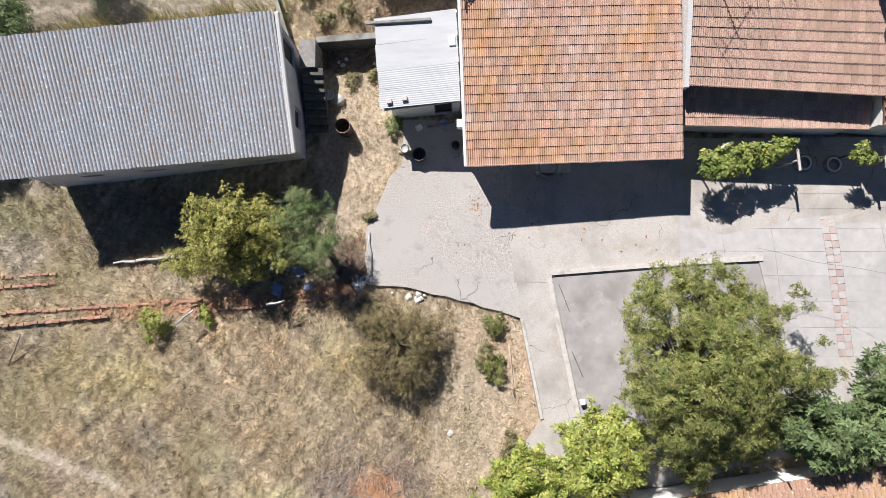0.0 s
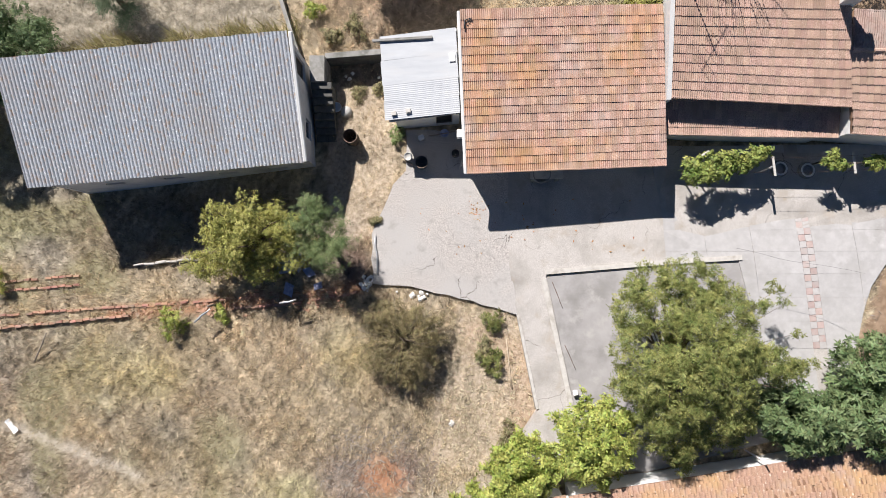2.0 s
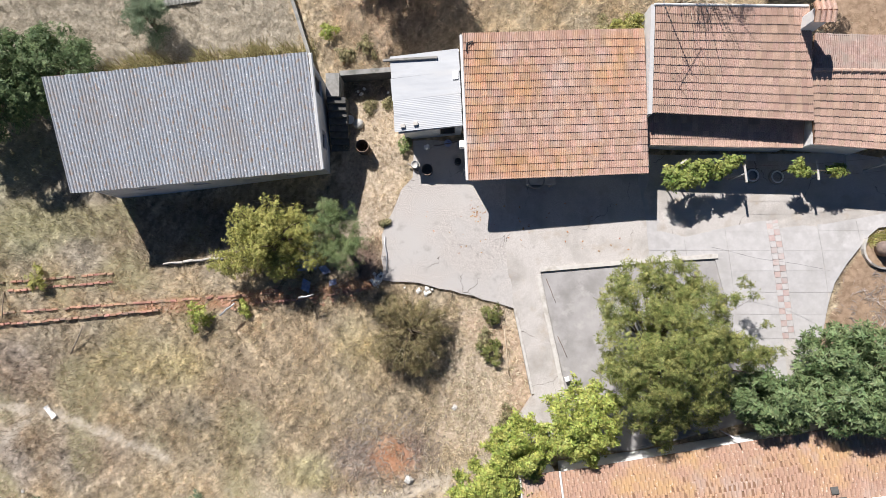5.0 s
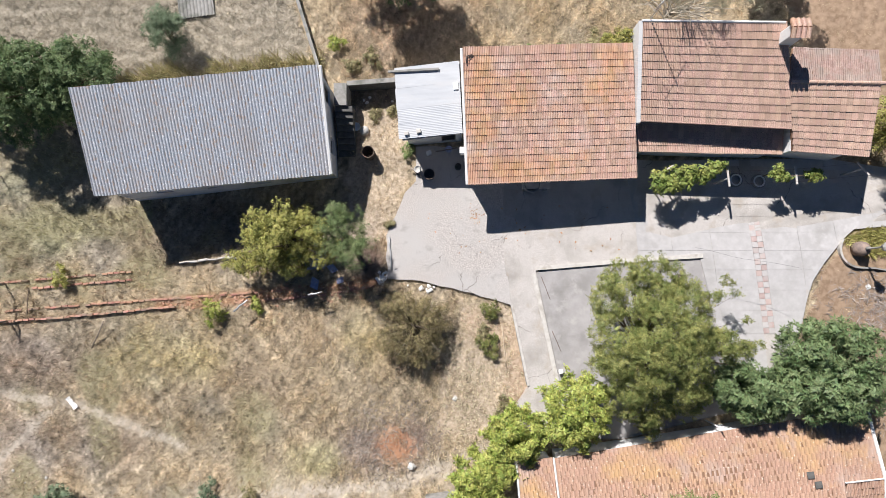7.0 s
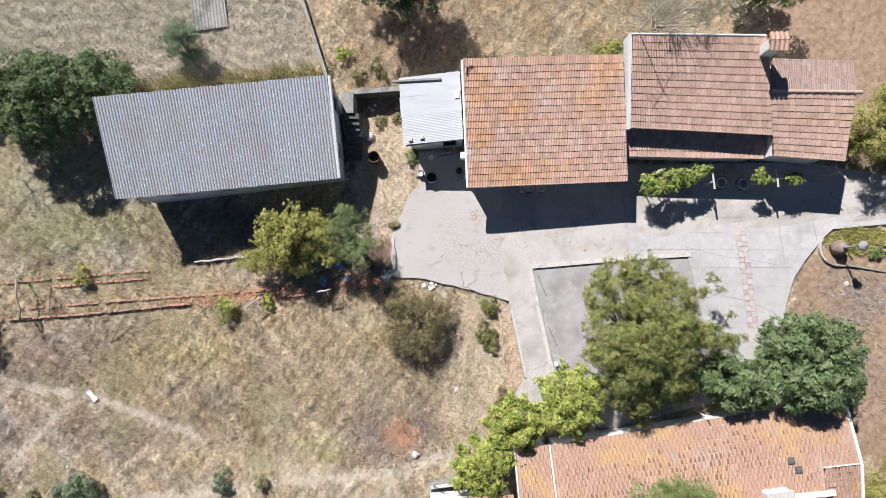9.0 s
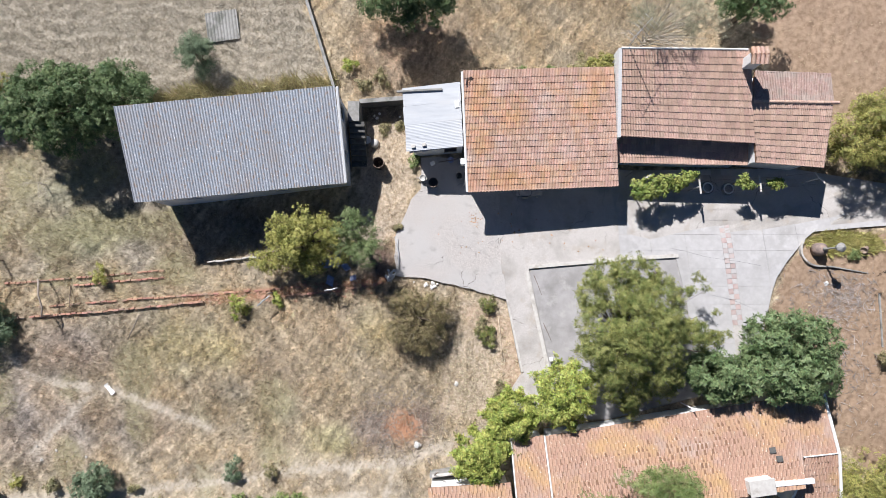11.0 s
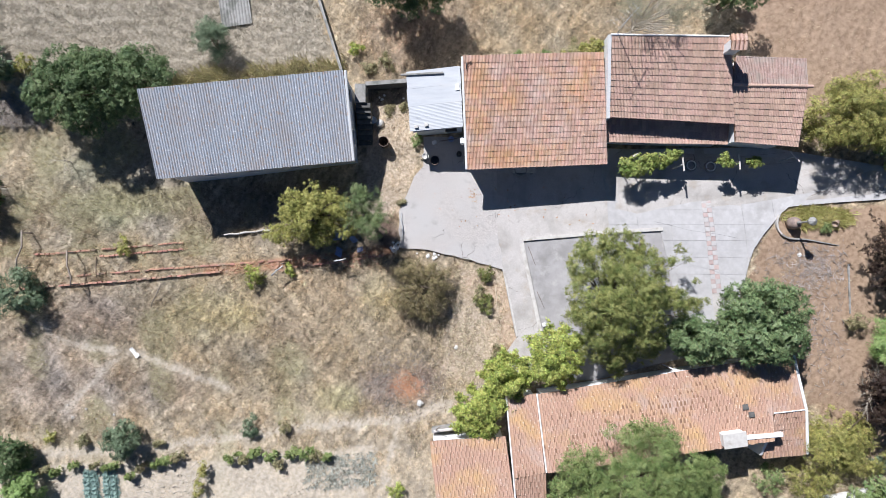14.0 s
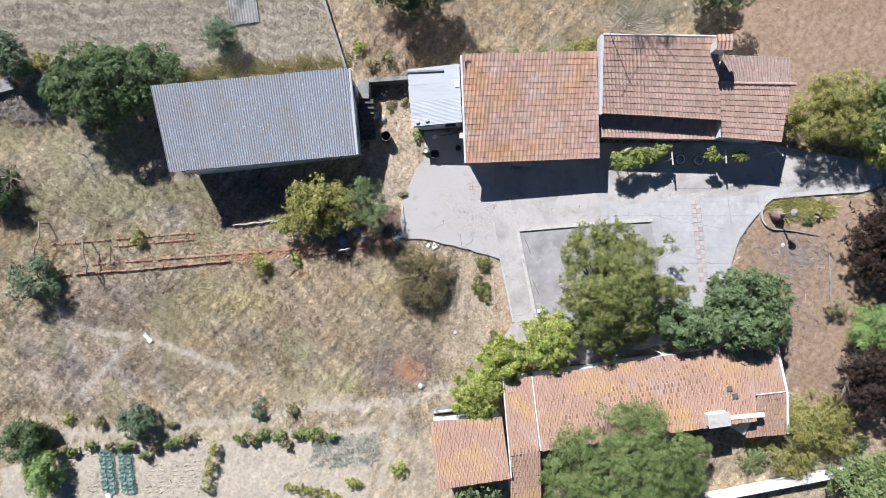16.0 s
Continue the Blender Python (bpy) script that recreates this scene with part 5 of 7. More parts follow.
tree("laurel_tree", foot(-20.8, 8.6), [(-0.2, 0.2, 2.8, 3.0, 2.0, 1.8), (-2.5, -0.2, 2.4, 1.9, 1.7, 1.4), (2.4, 0.8, 2.6, 2.2, 1.7, 1.5), (-1.0, -1.2, 2.4, 1.8, 1.3, 1.3), (-2.0, 1.4, 2.6, 1.6, 1.3, 1.3), (1.2, 1.2, 2.7, 1.8, 1.3, 1.3), (-3.6, -0.2, 2.0, 1.0, 0.9, 0.9), (1.4, -0.2, 2.6, 1.6, 1.2, 1.3)], 58000, 0.125, L_DARK, 65, "wide dark evergreen tree beside the shed", trunk_r=0.2, clump=0.3, bough=0.24, hollow=0.7, twig=(6, 0.2))
tree("laurel_tree", foot(-27.0, -3.1), [(0, 0, 1.6, 1.7, 1.5, 1.1)], 4500, 0.14, L_GREY, 66, "grey-green bush at the meadow's edge", "bush", clump=0.25)
tree("laurel_tree", foot(-27.7, 10.6), [(0, 0, 1.4, 1.3, 1.2, 1.1), (-0.6, 0.9, 1.5, 1.0, 1.0, 0.9)], 7500, 0.14, L_GREY, 67, "grey-green tree behind the shed", clump=0.25)
tree("laurel_tree", foot(-29.6, 2.6), [(0, 0, 1.4, 1.4, 1.5, 1.1), (0.4, 0.9, 1.3, 0.9, 0.9, 0.8)], 7000, 0.13, L_DARK, 82, "dark evergreen bush on the bank", "bush", clump=0.25)
tree("tamarisk_bush", foot(-14.5, 11.8), [(0, 0, 1.4, 1.15, 1.2, 1.05)], 8000, 0.11, L_GREY, 68, "feathery grey-green bush in the stubble", "bush", clump=0.2, narrow=0.25, twig=(9, 0.35))
tree("evergreen_tree", foot(-2.6, 14.3), [(0, 0, 4.3, 2.3, 1.9, 1.7), (-1.0, 0.3, 3.6, 1.8, 1.8, 1.4), (1.0, -0.2, 3.9, 1.6, 1.6, 1.4)], 20000, 0.14, L_DARK, 69, "dark evergreen tree behind the annex", clump=0.25)
tree("elder_shrub", foot(7.55, 10.5), [(0, 0, 2.5, 0.5, 0.5, 0.9), (0.12, -0.15, 3.2, 0.4, 0.42, 0.6), (-0.3, 0.2, 1.8, 0.6, 0.6, 0.8)], 2600, 0.11, L_GOLD, 83, "tall yellowing shrub against the house's back corner", "shrub", trunk_r=0.05, skirt=False)
tree("evergreen_tree", foot(15.6, 14.0), [(0, 0, 2.8, 1.7, 1.5, 1.3), (-0.8, 0.3, 2.4, 1.1, 1.0, 0.9)], 9000, 0.13, L_DARK, 70, "dark evergreen tree behind the wing", clump=0.25)
tree("round_bush", foot(-20.6, -12.2), [(0, 0, 1.1, 1.2, 1.2, 1.0)], 4500, 0.13, L_GREY, 71, "grey-green bush beside the kitchen garden", "bush", clump=0.22)
tree("round_bush", foot(-27.6, -13.3), [(0, 0, 1.4, 1.6, 1.45, 1.1)], 6500, 0.13, L_DARK, 72, "dark green bush beside the kitchen garden", "bush", clump=0.22)
tree("round_bush", foot(-26.6, -15.6), [(0, 0, 1.2, 1.4, 1.45, 1.0)], 7000, 0.12, L_FERN, 73, "bright green bush beside the kitchen garden", "bush", clump=0.22)
tree("bamboo_bush", foot(21.8, 7.1), [(0, 0, 2.5, 2.3, 2.0, 1.5), (1.0, 0.7, 2.6, 1.7, 1.5, 1.3), (-1.0, -0.7, 2.3, 1.6, 1.4, 1.2), (1.6, -0.9, 2.3, 1.6, 1.4, 1.2)], 17000, 0.18, L_GOLD, 74, "yellow-green leafy thicket beside the house wing", "bush", clump=0.26, narrow=0.25, twig=(7, 0.3))
tree("cypress_tree", foot(25.2, 6.9), [(0, 0, 2.2, 1.6, 2.5, 1.8)], 6500, 0.15, L_MID, 75, "green tree beside the drive", clump=0.25)
tree("fern_bush", foot(25.4, -5.7), [(0, 0, 1.7, 2.1, 1.6, 1.2), (-0.9, -0.7, 1.5, 1.1, 1.0, 0.8)], 9000, 0.14, L_FERN, 76, "light green feathery bush", "bush", clump=0.24, narrow=0.3, twig=(9, 0.4))
tree("mimosa_bush", foot(21.4, -12.0), [(0, 0, 1.3, 2.3, 2.3, 1.2), (0.7, 1.0, 1.2, 1.6, 1.7, 1.0), (-1.1, -1.9, 0.9, 1.7, 1.1, 0.8), (1.6, -0.3, 1.2, 1.2, 1.5, 0.9)], 17000, 0.13, L_GOLD, 77, "yellowish bush at the end of the long house", "bush", clump=0.26, narrow=0.3, twig=(9, 0.3))
tree("plum_tree", foot(25.0, -8.6), [(0, 0, 3.0, 1.9, 2.2, 1.4), (-1.3, 0.9, 2.6, 1.3, 1.2, 1.0), (-1.2, -1.2, 2.5, 1.2, 1.2, 1.0)] + shoots(9, -0.3, 0.0, 2.6, 1.6, 2.9, 802, 0.22, 1.1), 13000, 0.12, L_PLUM, 78, "dark purple-leaved plum tree", clump=0.3)
tree("hedge_tree", foot(24.6, -15.0), [(0, 0, 1.8, 2.9, 2.0, 1.3)], 9000, 0.17, L_MID, 79, "green tree over the garden wall", clump=0.26)
tree("plum_tree", foot(25.4, -0.9), [(0, 0, 2.7, 1.9, 2.0, 1.3), (-0.8, 1.0, 2.6, 1.3, 1.3, 1.1), (-1.0, -1.0, 2.4, 1.2, 1.3, 1.0), (0.9, -0.8, 2.6, 1.5, 1.6, 1.2)] + shoots(9, -0.2, 0.0, 2.6, 1.6, 2.9, 801, 0.25, 1.1), 19000, 0.12, L_PLUM, 80, "dark purple-leaved plum tree at the edge of the bare soil", clump=0.3)
tree("hedge_tree", foot(25.9, 4.9), [(0, 0, 2.6, 1.2, 1.0, 1.0), (-0.6, -0.5, 2.8, 0.9, 0.8, 0.8)], 4200, 0.14, L_LIME, 81, "light green tree overhanging the end of the drive", clump=0.25)


# ---- paving pieces ----
def clip(poly, corners):
    """The part of an outline inside a convex cell whose corners run against the clock."""
    out = list(poly)
    for (x0, y0), (x1, y1) in zip(corners, corners[1:] + corners[:1]):
        src, out = out, []
        for a, b in zip(src, src[1:] + src[:1]):
            da = (x1 - x0) * (a[1] - y0) - (y1 - y0) * (a[0] - x0)
            db = (x1 - x0) * (b[1] - y0) - (y1 - y0) * (b[0] - x0)
            if da >= 0:
                out.append(a)
            if da * db < 0:
                t = da / (da - db)
                out.append((a[0] + (b[0] - a[0]) * t, a[1] + (b[1] - a[1]) * t))
        if len(out) < 3:
            return []
    return out


def area(p):
    return 0.5 * sum(a[0] * b[1] - b[0] * a[1] for a, b in zip(p, p[1:] + p[:1]))


SLANT = 0.10
patio_ccw = PATIO if area(PATIO) > 0 else PATIO[::-1]
rnd = random.Random(7)
columns = [7.9, 10.3, 12.25, 14.22, 14.78, 16.55, 18.4, 20.4, 22.4, 24.4, 26.7]
rows_y = [5.7, 4.45, 3.42, 2.84, 1.85, 0.95, 0.0, -1.0, -2.0, -3.1, -4.1, -5.2, -6.4]
for i in range(len(columns) - 1):
    if columns[i] == 14.22:
        continue
    for j in range(len(rows_y) - 1):
        y1, y0 = rows_y[j], rows_y[j + 1]
        if j == 2 and columns[i] > 14.5:
            continue
        g, side_gap = 0.004, 0.006
        cell = [(columns[i] + side_gap + SLANT * (3.45 - y0), y0 + g), (columns[i + 1] - side_gap + SLANT * (3.45 - y0), y0 + g), (columns[i + 1] - side_gap + SLANT * (3.45 - y1), y1 - g), (columns[i] + side_gap + SLANT * (3.45 - y1), y1 - g)]
        piece = clip(patio_ccw, cell)
        if len(piece) > 2 and abs(area(piece)) > 0.05:
            z = rnd.uniform(-0.004, 0.004)
            part("slab", Shape().prism(piece, lambda x, y: float(rise(x, y)) - 0.15, lambda x, y: float(rise(x, y)) + z).make("slab", M_PATIO), patio)
tile_red = Shape().box(0, 0, 0, 0.268, 0.268, 0.03, 0.004).make("floor_tile", M_REDTILE)
tile_pale = Shape().box(0, 0, 0, 0.268, 0.268, 0.03, 0.004).make("floor_tile", M_PALETILE)
tile_faded = Shape().box(0, 0, 0, 0.272, 0.272, 0.03, 0.003).make("floor_tile", M_FADED)
tile_plain = Shape().box(0, 0, 0, 0.272, 0.272, 0.03, 0.003).make("floor_tile", M_PATIO)
lean = -math.degrees(math.atan(SLANT)) * -1
for r in range(25):
    for c in range(2):
        y = 3.75 - 0.28 * r
        x = 14.36 + 0.28 * c + SLANT * (3.45 - y)
        red = (r + c) % 2 == 0
        part("floor_tile", tile_red if red else tile_pale, patio, m=pose(x, y, float(rise(x, y)) - 0.012 + rnd.uniform(-0.002, 0.003), math.degrees(math.atan(float(rise(x, y + 0.1) - rise(x, y - 0.1)) / 0.2)), 0, lean))
for c in range(37):
    for r in range(2):
        x, y = 15.10 + 0.28 * c, 3.27 - 0.28 * r
        if y > 2.3 and x < 25.6:
            part("floor_tile", tile_faded if (r + c) % 2 == 0 and rnd.random() < 0.5 else tile_plain, patio, m=pose(x, y, float(rise(x, y)) - 0.012 + rnd.uniform(-0.002, 0.003), math.degrees(math.atan(float(rise(x, y + 0.1) - rise(x, y - 0.1)) / 0.2)), 0, 0))

# ---- brick edgings in the meadow ----
brick_me = Shape().box(0, 0, 0, 0.29, 0.11, 0.18, 0.012).make("brick", M_BRICK)


def edging(points, label, gap_chance, seed, sink=0.02):
    t = thing("brick_edging", (*points[0], gz(*points[0])), label, "brick edging", "garden edgings")
    r = random.Random(seed)
    p0 = Vector((*points[0], gz(*points[0])))
    for a, b in zip(points, points[1:]):
        n = int(math.dist(a, b) / 0.305)
        turn = math.degrees(math.atan2(b[1] - a[1], b[0] - a[0]))
        for i in range(n):
            if r.random() < gap_chance:
                continue
            x, y = a[0] + (b[0] - a[0]) * (i + 0.5) / n, a[1] + (b[1] - a[1]) * (i + 0.5) / n + r.uniform(-0.025, 0.025)
            part("brick", brick_me, t, m=Matrix.Translation(-p0) @ pose(x, y, gz(x, y) + 0.05 - sink + r.uniform(-0.03, 0.02), r.uniform(-5, 5), r.uniform(-4, 4), turn + r.uniform(-5, 5)))


edging([(-26.4, -0.80), (-21.6, -0.42), (-17.1, -0.02)], "line of old red bricks in dry grass", 0.12, 1)
edging([(-22.4, -0.92), (-20, -0.70), (-17.1, -0.46)], "shorter line of old red bricks", 0.12, 2)
edging([(-24.4, -2.15), (-18, -1.65), (-13.5, -1.35), (-8.6, -0.98)], "long line of old red bricks", 0.15, 3)
edging([(-27.6, -2.92), (-20.6, -2.40), (-14.7, -1.85)], "line of old red bricks along a bank", 0.05, 4, -0.06)
edging([(-10.4, -1.55), (-7.0, -1.25), (-4.2, -0.78)], "broken line of old red bricks under the trees", 0.1, 5)
rubble = thing("brick_rubble", (-12.0, -1.5, gz(-12, -1.5)), "scattered broken red bricks and tile pieces", "rubble")
bits = Shape()
r = random.Random(8)
for _ in range(150):
    x, y = r.uniform(-15.4, -4.6), 0
    y = -1.75 + (x + 15) * 0.085 + r.gauss(0, 0.2)
    bits.box(x + 12.0, y + 1.5, gz(x, y) - gz(-12, -1.5) + 0.04, r.uniform(0.06, 0.22), r.uniform(0.05, 0.14), r.uniform(0.04, 0.09), 0.008, r.uniform(0, 180))
part("fragments", bits.make("fragments", M_BRICK), rubble, kind="stuff")

# ---- pole trellis and stakes ----
def stick(name, a, b, r, mat, label, category, group=""):
    a, b = Vector(a), Vector(b)
    rn = random.Random(int(a.x * 100))
    pts = [a.lerp(b, i / 4) + Vector((rn.uniform(-1, 1), rn.uniform(-1, 1), 0)) * r * (0 if i in (0, 4) else 0.9) for i in range(5)]
    s = Shape().tube([tuple(p - a) for p in pts], [r, r * 0.97, r * 0.92, r * 0.88, r * 0.8], 8)
    return tagged(single(name, s.make(name, mat, True), m=Matrix.Translation(a)), label, category, group)


def trellis(ax, ay, bx, by, h, label):
    t = thing("pole_trellis", (ax, ay, gz(ax, ay)), label, "trellis", "pole trellises")
    z0 = gz(ax, ay)
    for x, y in ((ax, ay), (bx, by)):
        part("post", Shape().tube([(x - ax, y - ay, gz(x, y) - z0 - 0.2), (x - ax + 0.03, y - ay, gz(x, y) - z0 + h)], [0.05, 0.04], 8).make("post", M_WOOD, True), t)
    part("crossbar", Shape().tube([(0, 0.12, h), (0.05, (by - ay) * 0.4, h + 0.05), (bx - ax + 0.02, (by - ay) * 0.75, h + 0.02), (bx - ax, by - ay - 0.12, h)], [0.055, 0.05, 0.05, 0.045], 8).make("crossbar", M_WOOD, True), t)


trellis(-23.8, -0.66, -23.55, -2.62, 1.05, "weathered pole trellis over the brick edgings")
trellis(-26.6, 0.55, -26.9, -1.6, 1.0, "dark pole trellis at the meadow's edge")
stick("stake", (-22.6, -0.9, gz(-22.6, -0.9)), (-22.3, -2.2, gz(-22.3, -2.2) + 0.5), 0.03, M_BARK, "dark bent stick leaning in the grass", "stick", "sticks")
stick("stake", (-19.2, -4.0, gz(-19, -4) + 0.04), (-18.3, -2.6, gz(-18.3, -2.6) + 0.55), 0.035, M_WOOD, "grey pole leaning on the brick edging", "stick", "sticks")
stick("stake", (-11.2, -2.05, gz(-11, -2) + 0.95), (-10.5, -1.45, gz(-10.5, -1.45) + 0.9), 0.05, M_STEEL, "pale pole end beside the brick edging", "pole", "poles")
for x, y in ((-10.55, -1.35), (-7.2, -1.15)):
    stick("stake", (x, y, gz(x, y) - 0.2), (x + 0.02, y, gz(x, y) + 1.15), 0.05, M_WOOD, "upright wooden stake beside the brick edging", "stake", "upright stakes")
stick("stake", (-7.3, -1.2, gz(-7, -1) + 1.16), (-6.6, -1.05, gz(-6.6, -1) + 1.12), 0.045, M_STEEL, "short pale rail on a stake", "rail")

# ---- pergola ----
pergola = thing("pergola", (15.9, 4.4, -0.28), "vine pergola of thin metal posts and wires", "pergola")
for i, (x, y, dy, turn) in enumerate(((9.9, 4.75, 0.6, -60), (12.72, 4.28, 0.8, 6), (15.9, 4.42, 0.88, 4), (19.05, 4.72, 0.8, 40))):
    px, py = x - 15.9, y - 4.4
    part("post", Shape().tube([(px, py, -0.2), (px, py, 2.0)], [0.04, 0.04], 10).make("post", M_STEEL, True), pergola)
    part("crossbar", Shape().box(0, 0, 0, 0.09, dy, 0.06, 0.01).make("crossbar", M_KERB), pergola, "pale flat crossbar", m=pose(px, py, 2.03, 0, 0, turn))
for dy in (-0.3, 0.3):
    part("wire", Shape().tube([(-6.2, dy + 0.1, 2.05), (-3.2, dy - 0.1, 2.03), (0, dy, 2.06), (3.15, dy + 0.3, 2.05)], [0.004] * 4, 5).make("wire", M_RUST), pergola)


def vine(at, lobes, leaves, seed, label):
    t = thing("grape_vine", at, label, "vine", "pergola vines")
    s = Shape()
    s.tube([(lobes[0][0] - lobes[0][3] * 0.8, lobes[0][1], lobes[0][2] - 0.05)] + [(l[0], l[1], l[2] - 0.02) for l in lobes], [0.015] + [0.022 - 0.003 * i for i in range(len(lobes))], 6)
    s.tube([(lobes[0][0], lobes[0][1], -at[2] - 0.1), (lobes[0][0] + 0.06, lobes[0][1] + 0.03, -0.9), (lobes[0][0], lobes[0][1], lobes[0][2])], [0.04, 0.035, 0.02], 7)
    part("stem", s.make("stem", M_BARK, True), t)
    part("leaves", crown_mesh(lobes, leaves, 0.145, L_VINE, seed, clump=0.2, flat=0.45, narrow=0.55, hollow=0.1, droop=0.55), t)


vine((11.0, 4.3, 1.72), [(-1.4, -0.3, 0.08, 0.74, 0.75, 0.24), (-0.6, -0.08, 0.10, 0.68, 0.62, 0.22), (0.1, 0.08, 0.10, 0.62, 0.5, 0.22), (0.8, 0.34, 0.12, 0.68, 0.52, 0.22), (1.3, 0.6, 0.10, 0.4, 0.22, 0.15)], 4200, 91, "leafy grape vine on the pergola wires")
vine((15.9, 4.45, 1.72), [(-0.85, 0.15, 0.08, 0.36, 0.40, 0.2), (-0.5, -0.05, 0.05, 0.25, 0.3, 0.15), (0.75, -0.05, 0.08, 0.50, 0.26, 0.15), (1.05, 0.10, 0.05, 0.25, 0.15, 0.12)], 1100, 92, "small grape vine on the pergola crossbar")

# ---- pots, tyres, barrels ----
def ring_planter(x, y, r_out, label, soil=True, mat=M_RUBBER, h=0.24):
    t = thing("tyre", (x, y, float(rise(x, y)) + 0.006), label, "tyre", "tyre planters")
    prof = [(r_out * 0.62, 0.02), (r_out * 0.85, 0.0), (r_out * 0.98, h * 0.25), (r_out, h * 0.5), (r_out * 0.98, h * 0.75), (r_out * 0.86, h), (r_out * 0.66, h * 0.98), (r_out * 0.60, h * 0.9), (r_out * 0.62, 0.02)]
    part("rubber", Shape().lathe(prof, 28).make("rubber", M_DARKCON, True), t)
    part("bead", Shape().lathe([(r_out * 0.60, h * 0.96), (r_out * 0.66, h * 1.03), (r_out * 0.80, h * 1.04), (r_out * 0.84, h * 0.98)], 28).make("bead", M_WHITE, True), t, "pale worn inner rim")
    return t


ring_planter(13.75, 4.45, 0.36, "old car tyre lying in the shade of the pergola")
ring_planter(14.9, 4.38, 0.36, "second old tyre lying in the shade of the pergola")


def drum(x, y, r, h, label, name="barrel", mat=M_RUST):
    t = thing(name, (x, y, gz(x, y) + 0.02 if x < -2.5 else 0.005), label, "barrel")
    prof = [(0.02, 0.0), (r * 0.97, 0.0), (r, 0.03), (r, h * 0.32), (r * 1.03, h * 0.34), (r, h * 0.36), (r, h * 0.65), (r * 1.03, h * 0.67), (r, h * 0.69), (r, h - 0.02), (r * 1.03, h), (r * 0.96, h), (r * 0.95, 0.05), (0.02, 0.04)]
    part("drum_wall", Shape().lathe(prof, 28).make("drum_wall", mat, True), t)
    part("rim", Shape().lathe([(r * 0.97, h - 0.01), (r * 1.04, h - 0.01), (r * 1.04, h + 0.015), (r * 0.97, h + 0.015), (r * 0.97, h - 0.01)], 28).make("rim", M_CLAY, True), t)


drum(-4.42, 5.82, 0.29, 0.85, "open sooty steel drum in the dry grass", mat=M_DRUM)
drum(-1.42, 4.75, 0.26, 0.45, "dark round tub beside the annex", "tub", M_RUBBER)
drum(0.02, 5.15, 0.16, 0.30, "small dark bucket against the house", "bucket", M_RUBBER)


def pot(x, y, z, r, h, label, mat=M_CLAY, name="clay_pot", tip=None):
    prof = [(0.01, 0), (r * 0.62, 0), (r * 0.8, h * 0.35), (r, h * 0.88), (r * 1.08, h * 0.9), (r * 1.08, h), (r * 0.92, h), (r * 0.88, h * 0.85), (0.01, h * 0.8)]
    m = pose(x, y, z, *(tip or (0, 0, 0)))
    return single(name, Shape().lathe(prof, 20).make(name, mat, True), label, "pot", m=m)


pot(-2.0, 5.02, 0.0, 0.17, 0.28, "round pale clay pot beside the annex", M_STONE)
pot(-5.1, 7.2, gz(-5.1, 7.2), 0.2, 0.34, "white plastic bucket beside the stair", M_RAG, "bucket")
single("sack", Shape().lathe([(0.02, 0.0), (0.2, 0.02), (0.25, 0.12), (0.2, 0.24), (0.08, 0.3), (0.02, 0.3)], 12).make("sack", M_STONE, True), "pale crumpled sack beside the stair", "sack", m=pose(-4.72, 7.05, gz(-4.7, 7.05), 8, 5, 20))
single("jerrycan", Shape().box(0, 0, 0.16, 0.26, 0.2, 0.32, 0.04).make("jerrycan", M_RAG), "pale plastic can in the annex's shade", "can", m=pose(-1.45, 5.85, 0.005, 0, 0, 25))
single("basin", Shape().lathe([(0.02, 0.01), (0.12, 0.0), (0.17, 0.14), (0.18, 0.14), (0.13, 0.02), (0.02, 0.03)], 18).make("basin", M_BLUE, True), "small blue plastic basin by the annex door", "basin", m=pose(-0.45, 6.05, 0.005))
single("wall_box", Shape().box(0, 0, 0, 0.3, 0.32, 0.36, 0.02).make("wall_box", M_RAG), "white meter box on the house wall", "box", m=pose(0.21, 5.62, 1.75))
for i in range(4):
    stick("pipe", (0.15 + 0.06 * i, 4.5 + 0.12 * i, 0.03), (0.38, 4.75 + 0.17 * i, 0.85), 0.015, M_STEEL, "thin metal pipe leaning on the house", "pipe", "leaning pipes")
stick("pipe", (-1.1, 5.95, 0.06), (0.0, 6.15, 0.06), 0.03, M_WOOD, "wooden pole on the ground by the annex", "pole")
stick("pipe", (-2.35, 5.1, 0.12), (-1.75, 4.55, 0.08), 0.05, M_WOOD, "weathered log at the edge of the yard", "log")
sink = thing("stone_sink", (3.8, 4.05, 0.10), "grey concrete washing sink against the house", "sink")
part("basin", Shape().lathe([(0.02, 0.62), (0.28, 0.62), (0.34, 0.78), (0.38, 0.78), (0.36, 0.5), (0.2, 0.45), (0.02, 0.45)], 20).make("basin", M_DARKCON, True), sink, m=pose(-0.2, 0.1, 0))
part("slab", Shape().box(0, 0.1, 0.72, 1.35, 0.42, 0.08, 0.015).make("slab", M_KERB), sink)
for dx in (-0.5, 0.5):
    part("leg", Shape().box(dx, 0.1, 0.34, 0.16, 0.42, 0.68, 0.015).make("leg", M_DARKCON), sink)
stick("rail", (-3.42, 1.65, 0.05), (-3.30, -0.02, 0.05), 0.045, M_STEEL, "grey steel profile lying along the yard's edge", "metal profile")
single("junction_box", Shape().box(0, 0, 0, 0.2, 0.22, 0.14, 0.02).make("junction_box", M_WHITE), "small white box on the low wall", "box", m=pose(5.0, -4.95, 0.31, 0, 0, 12))
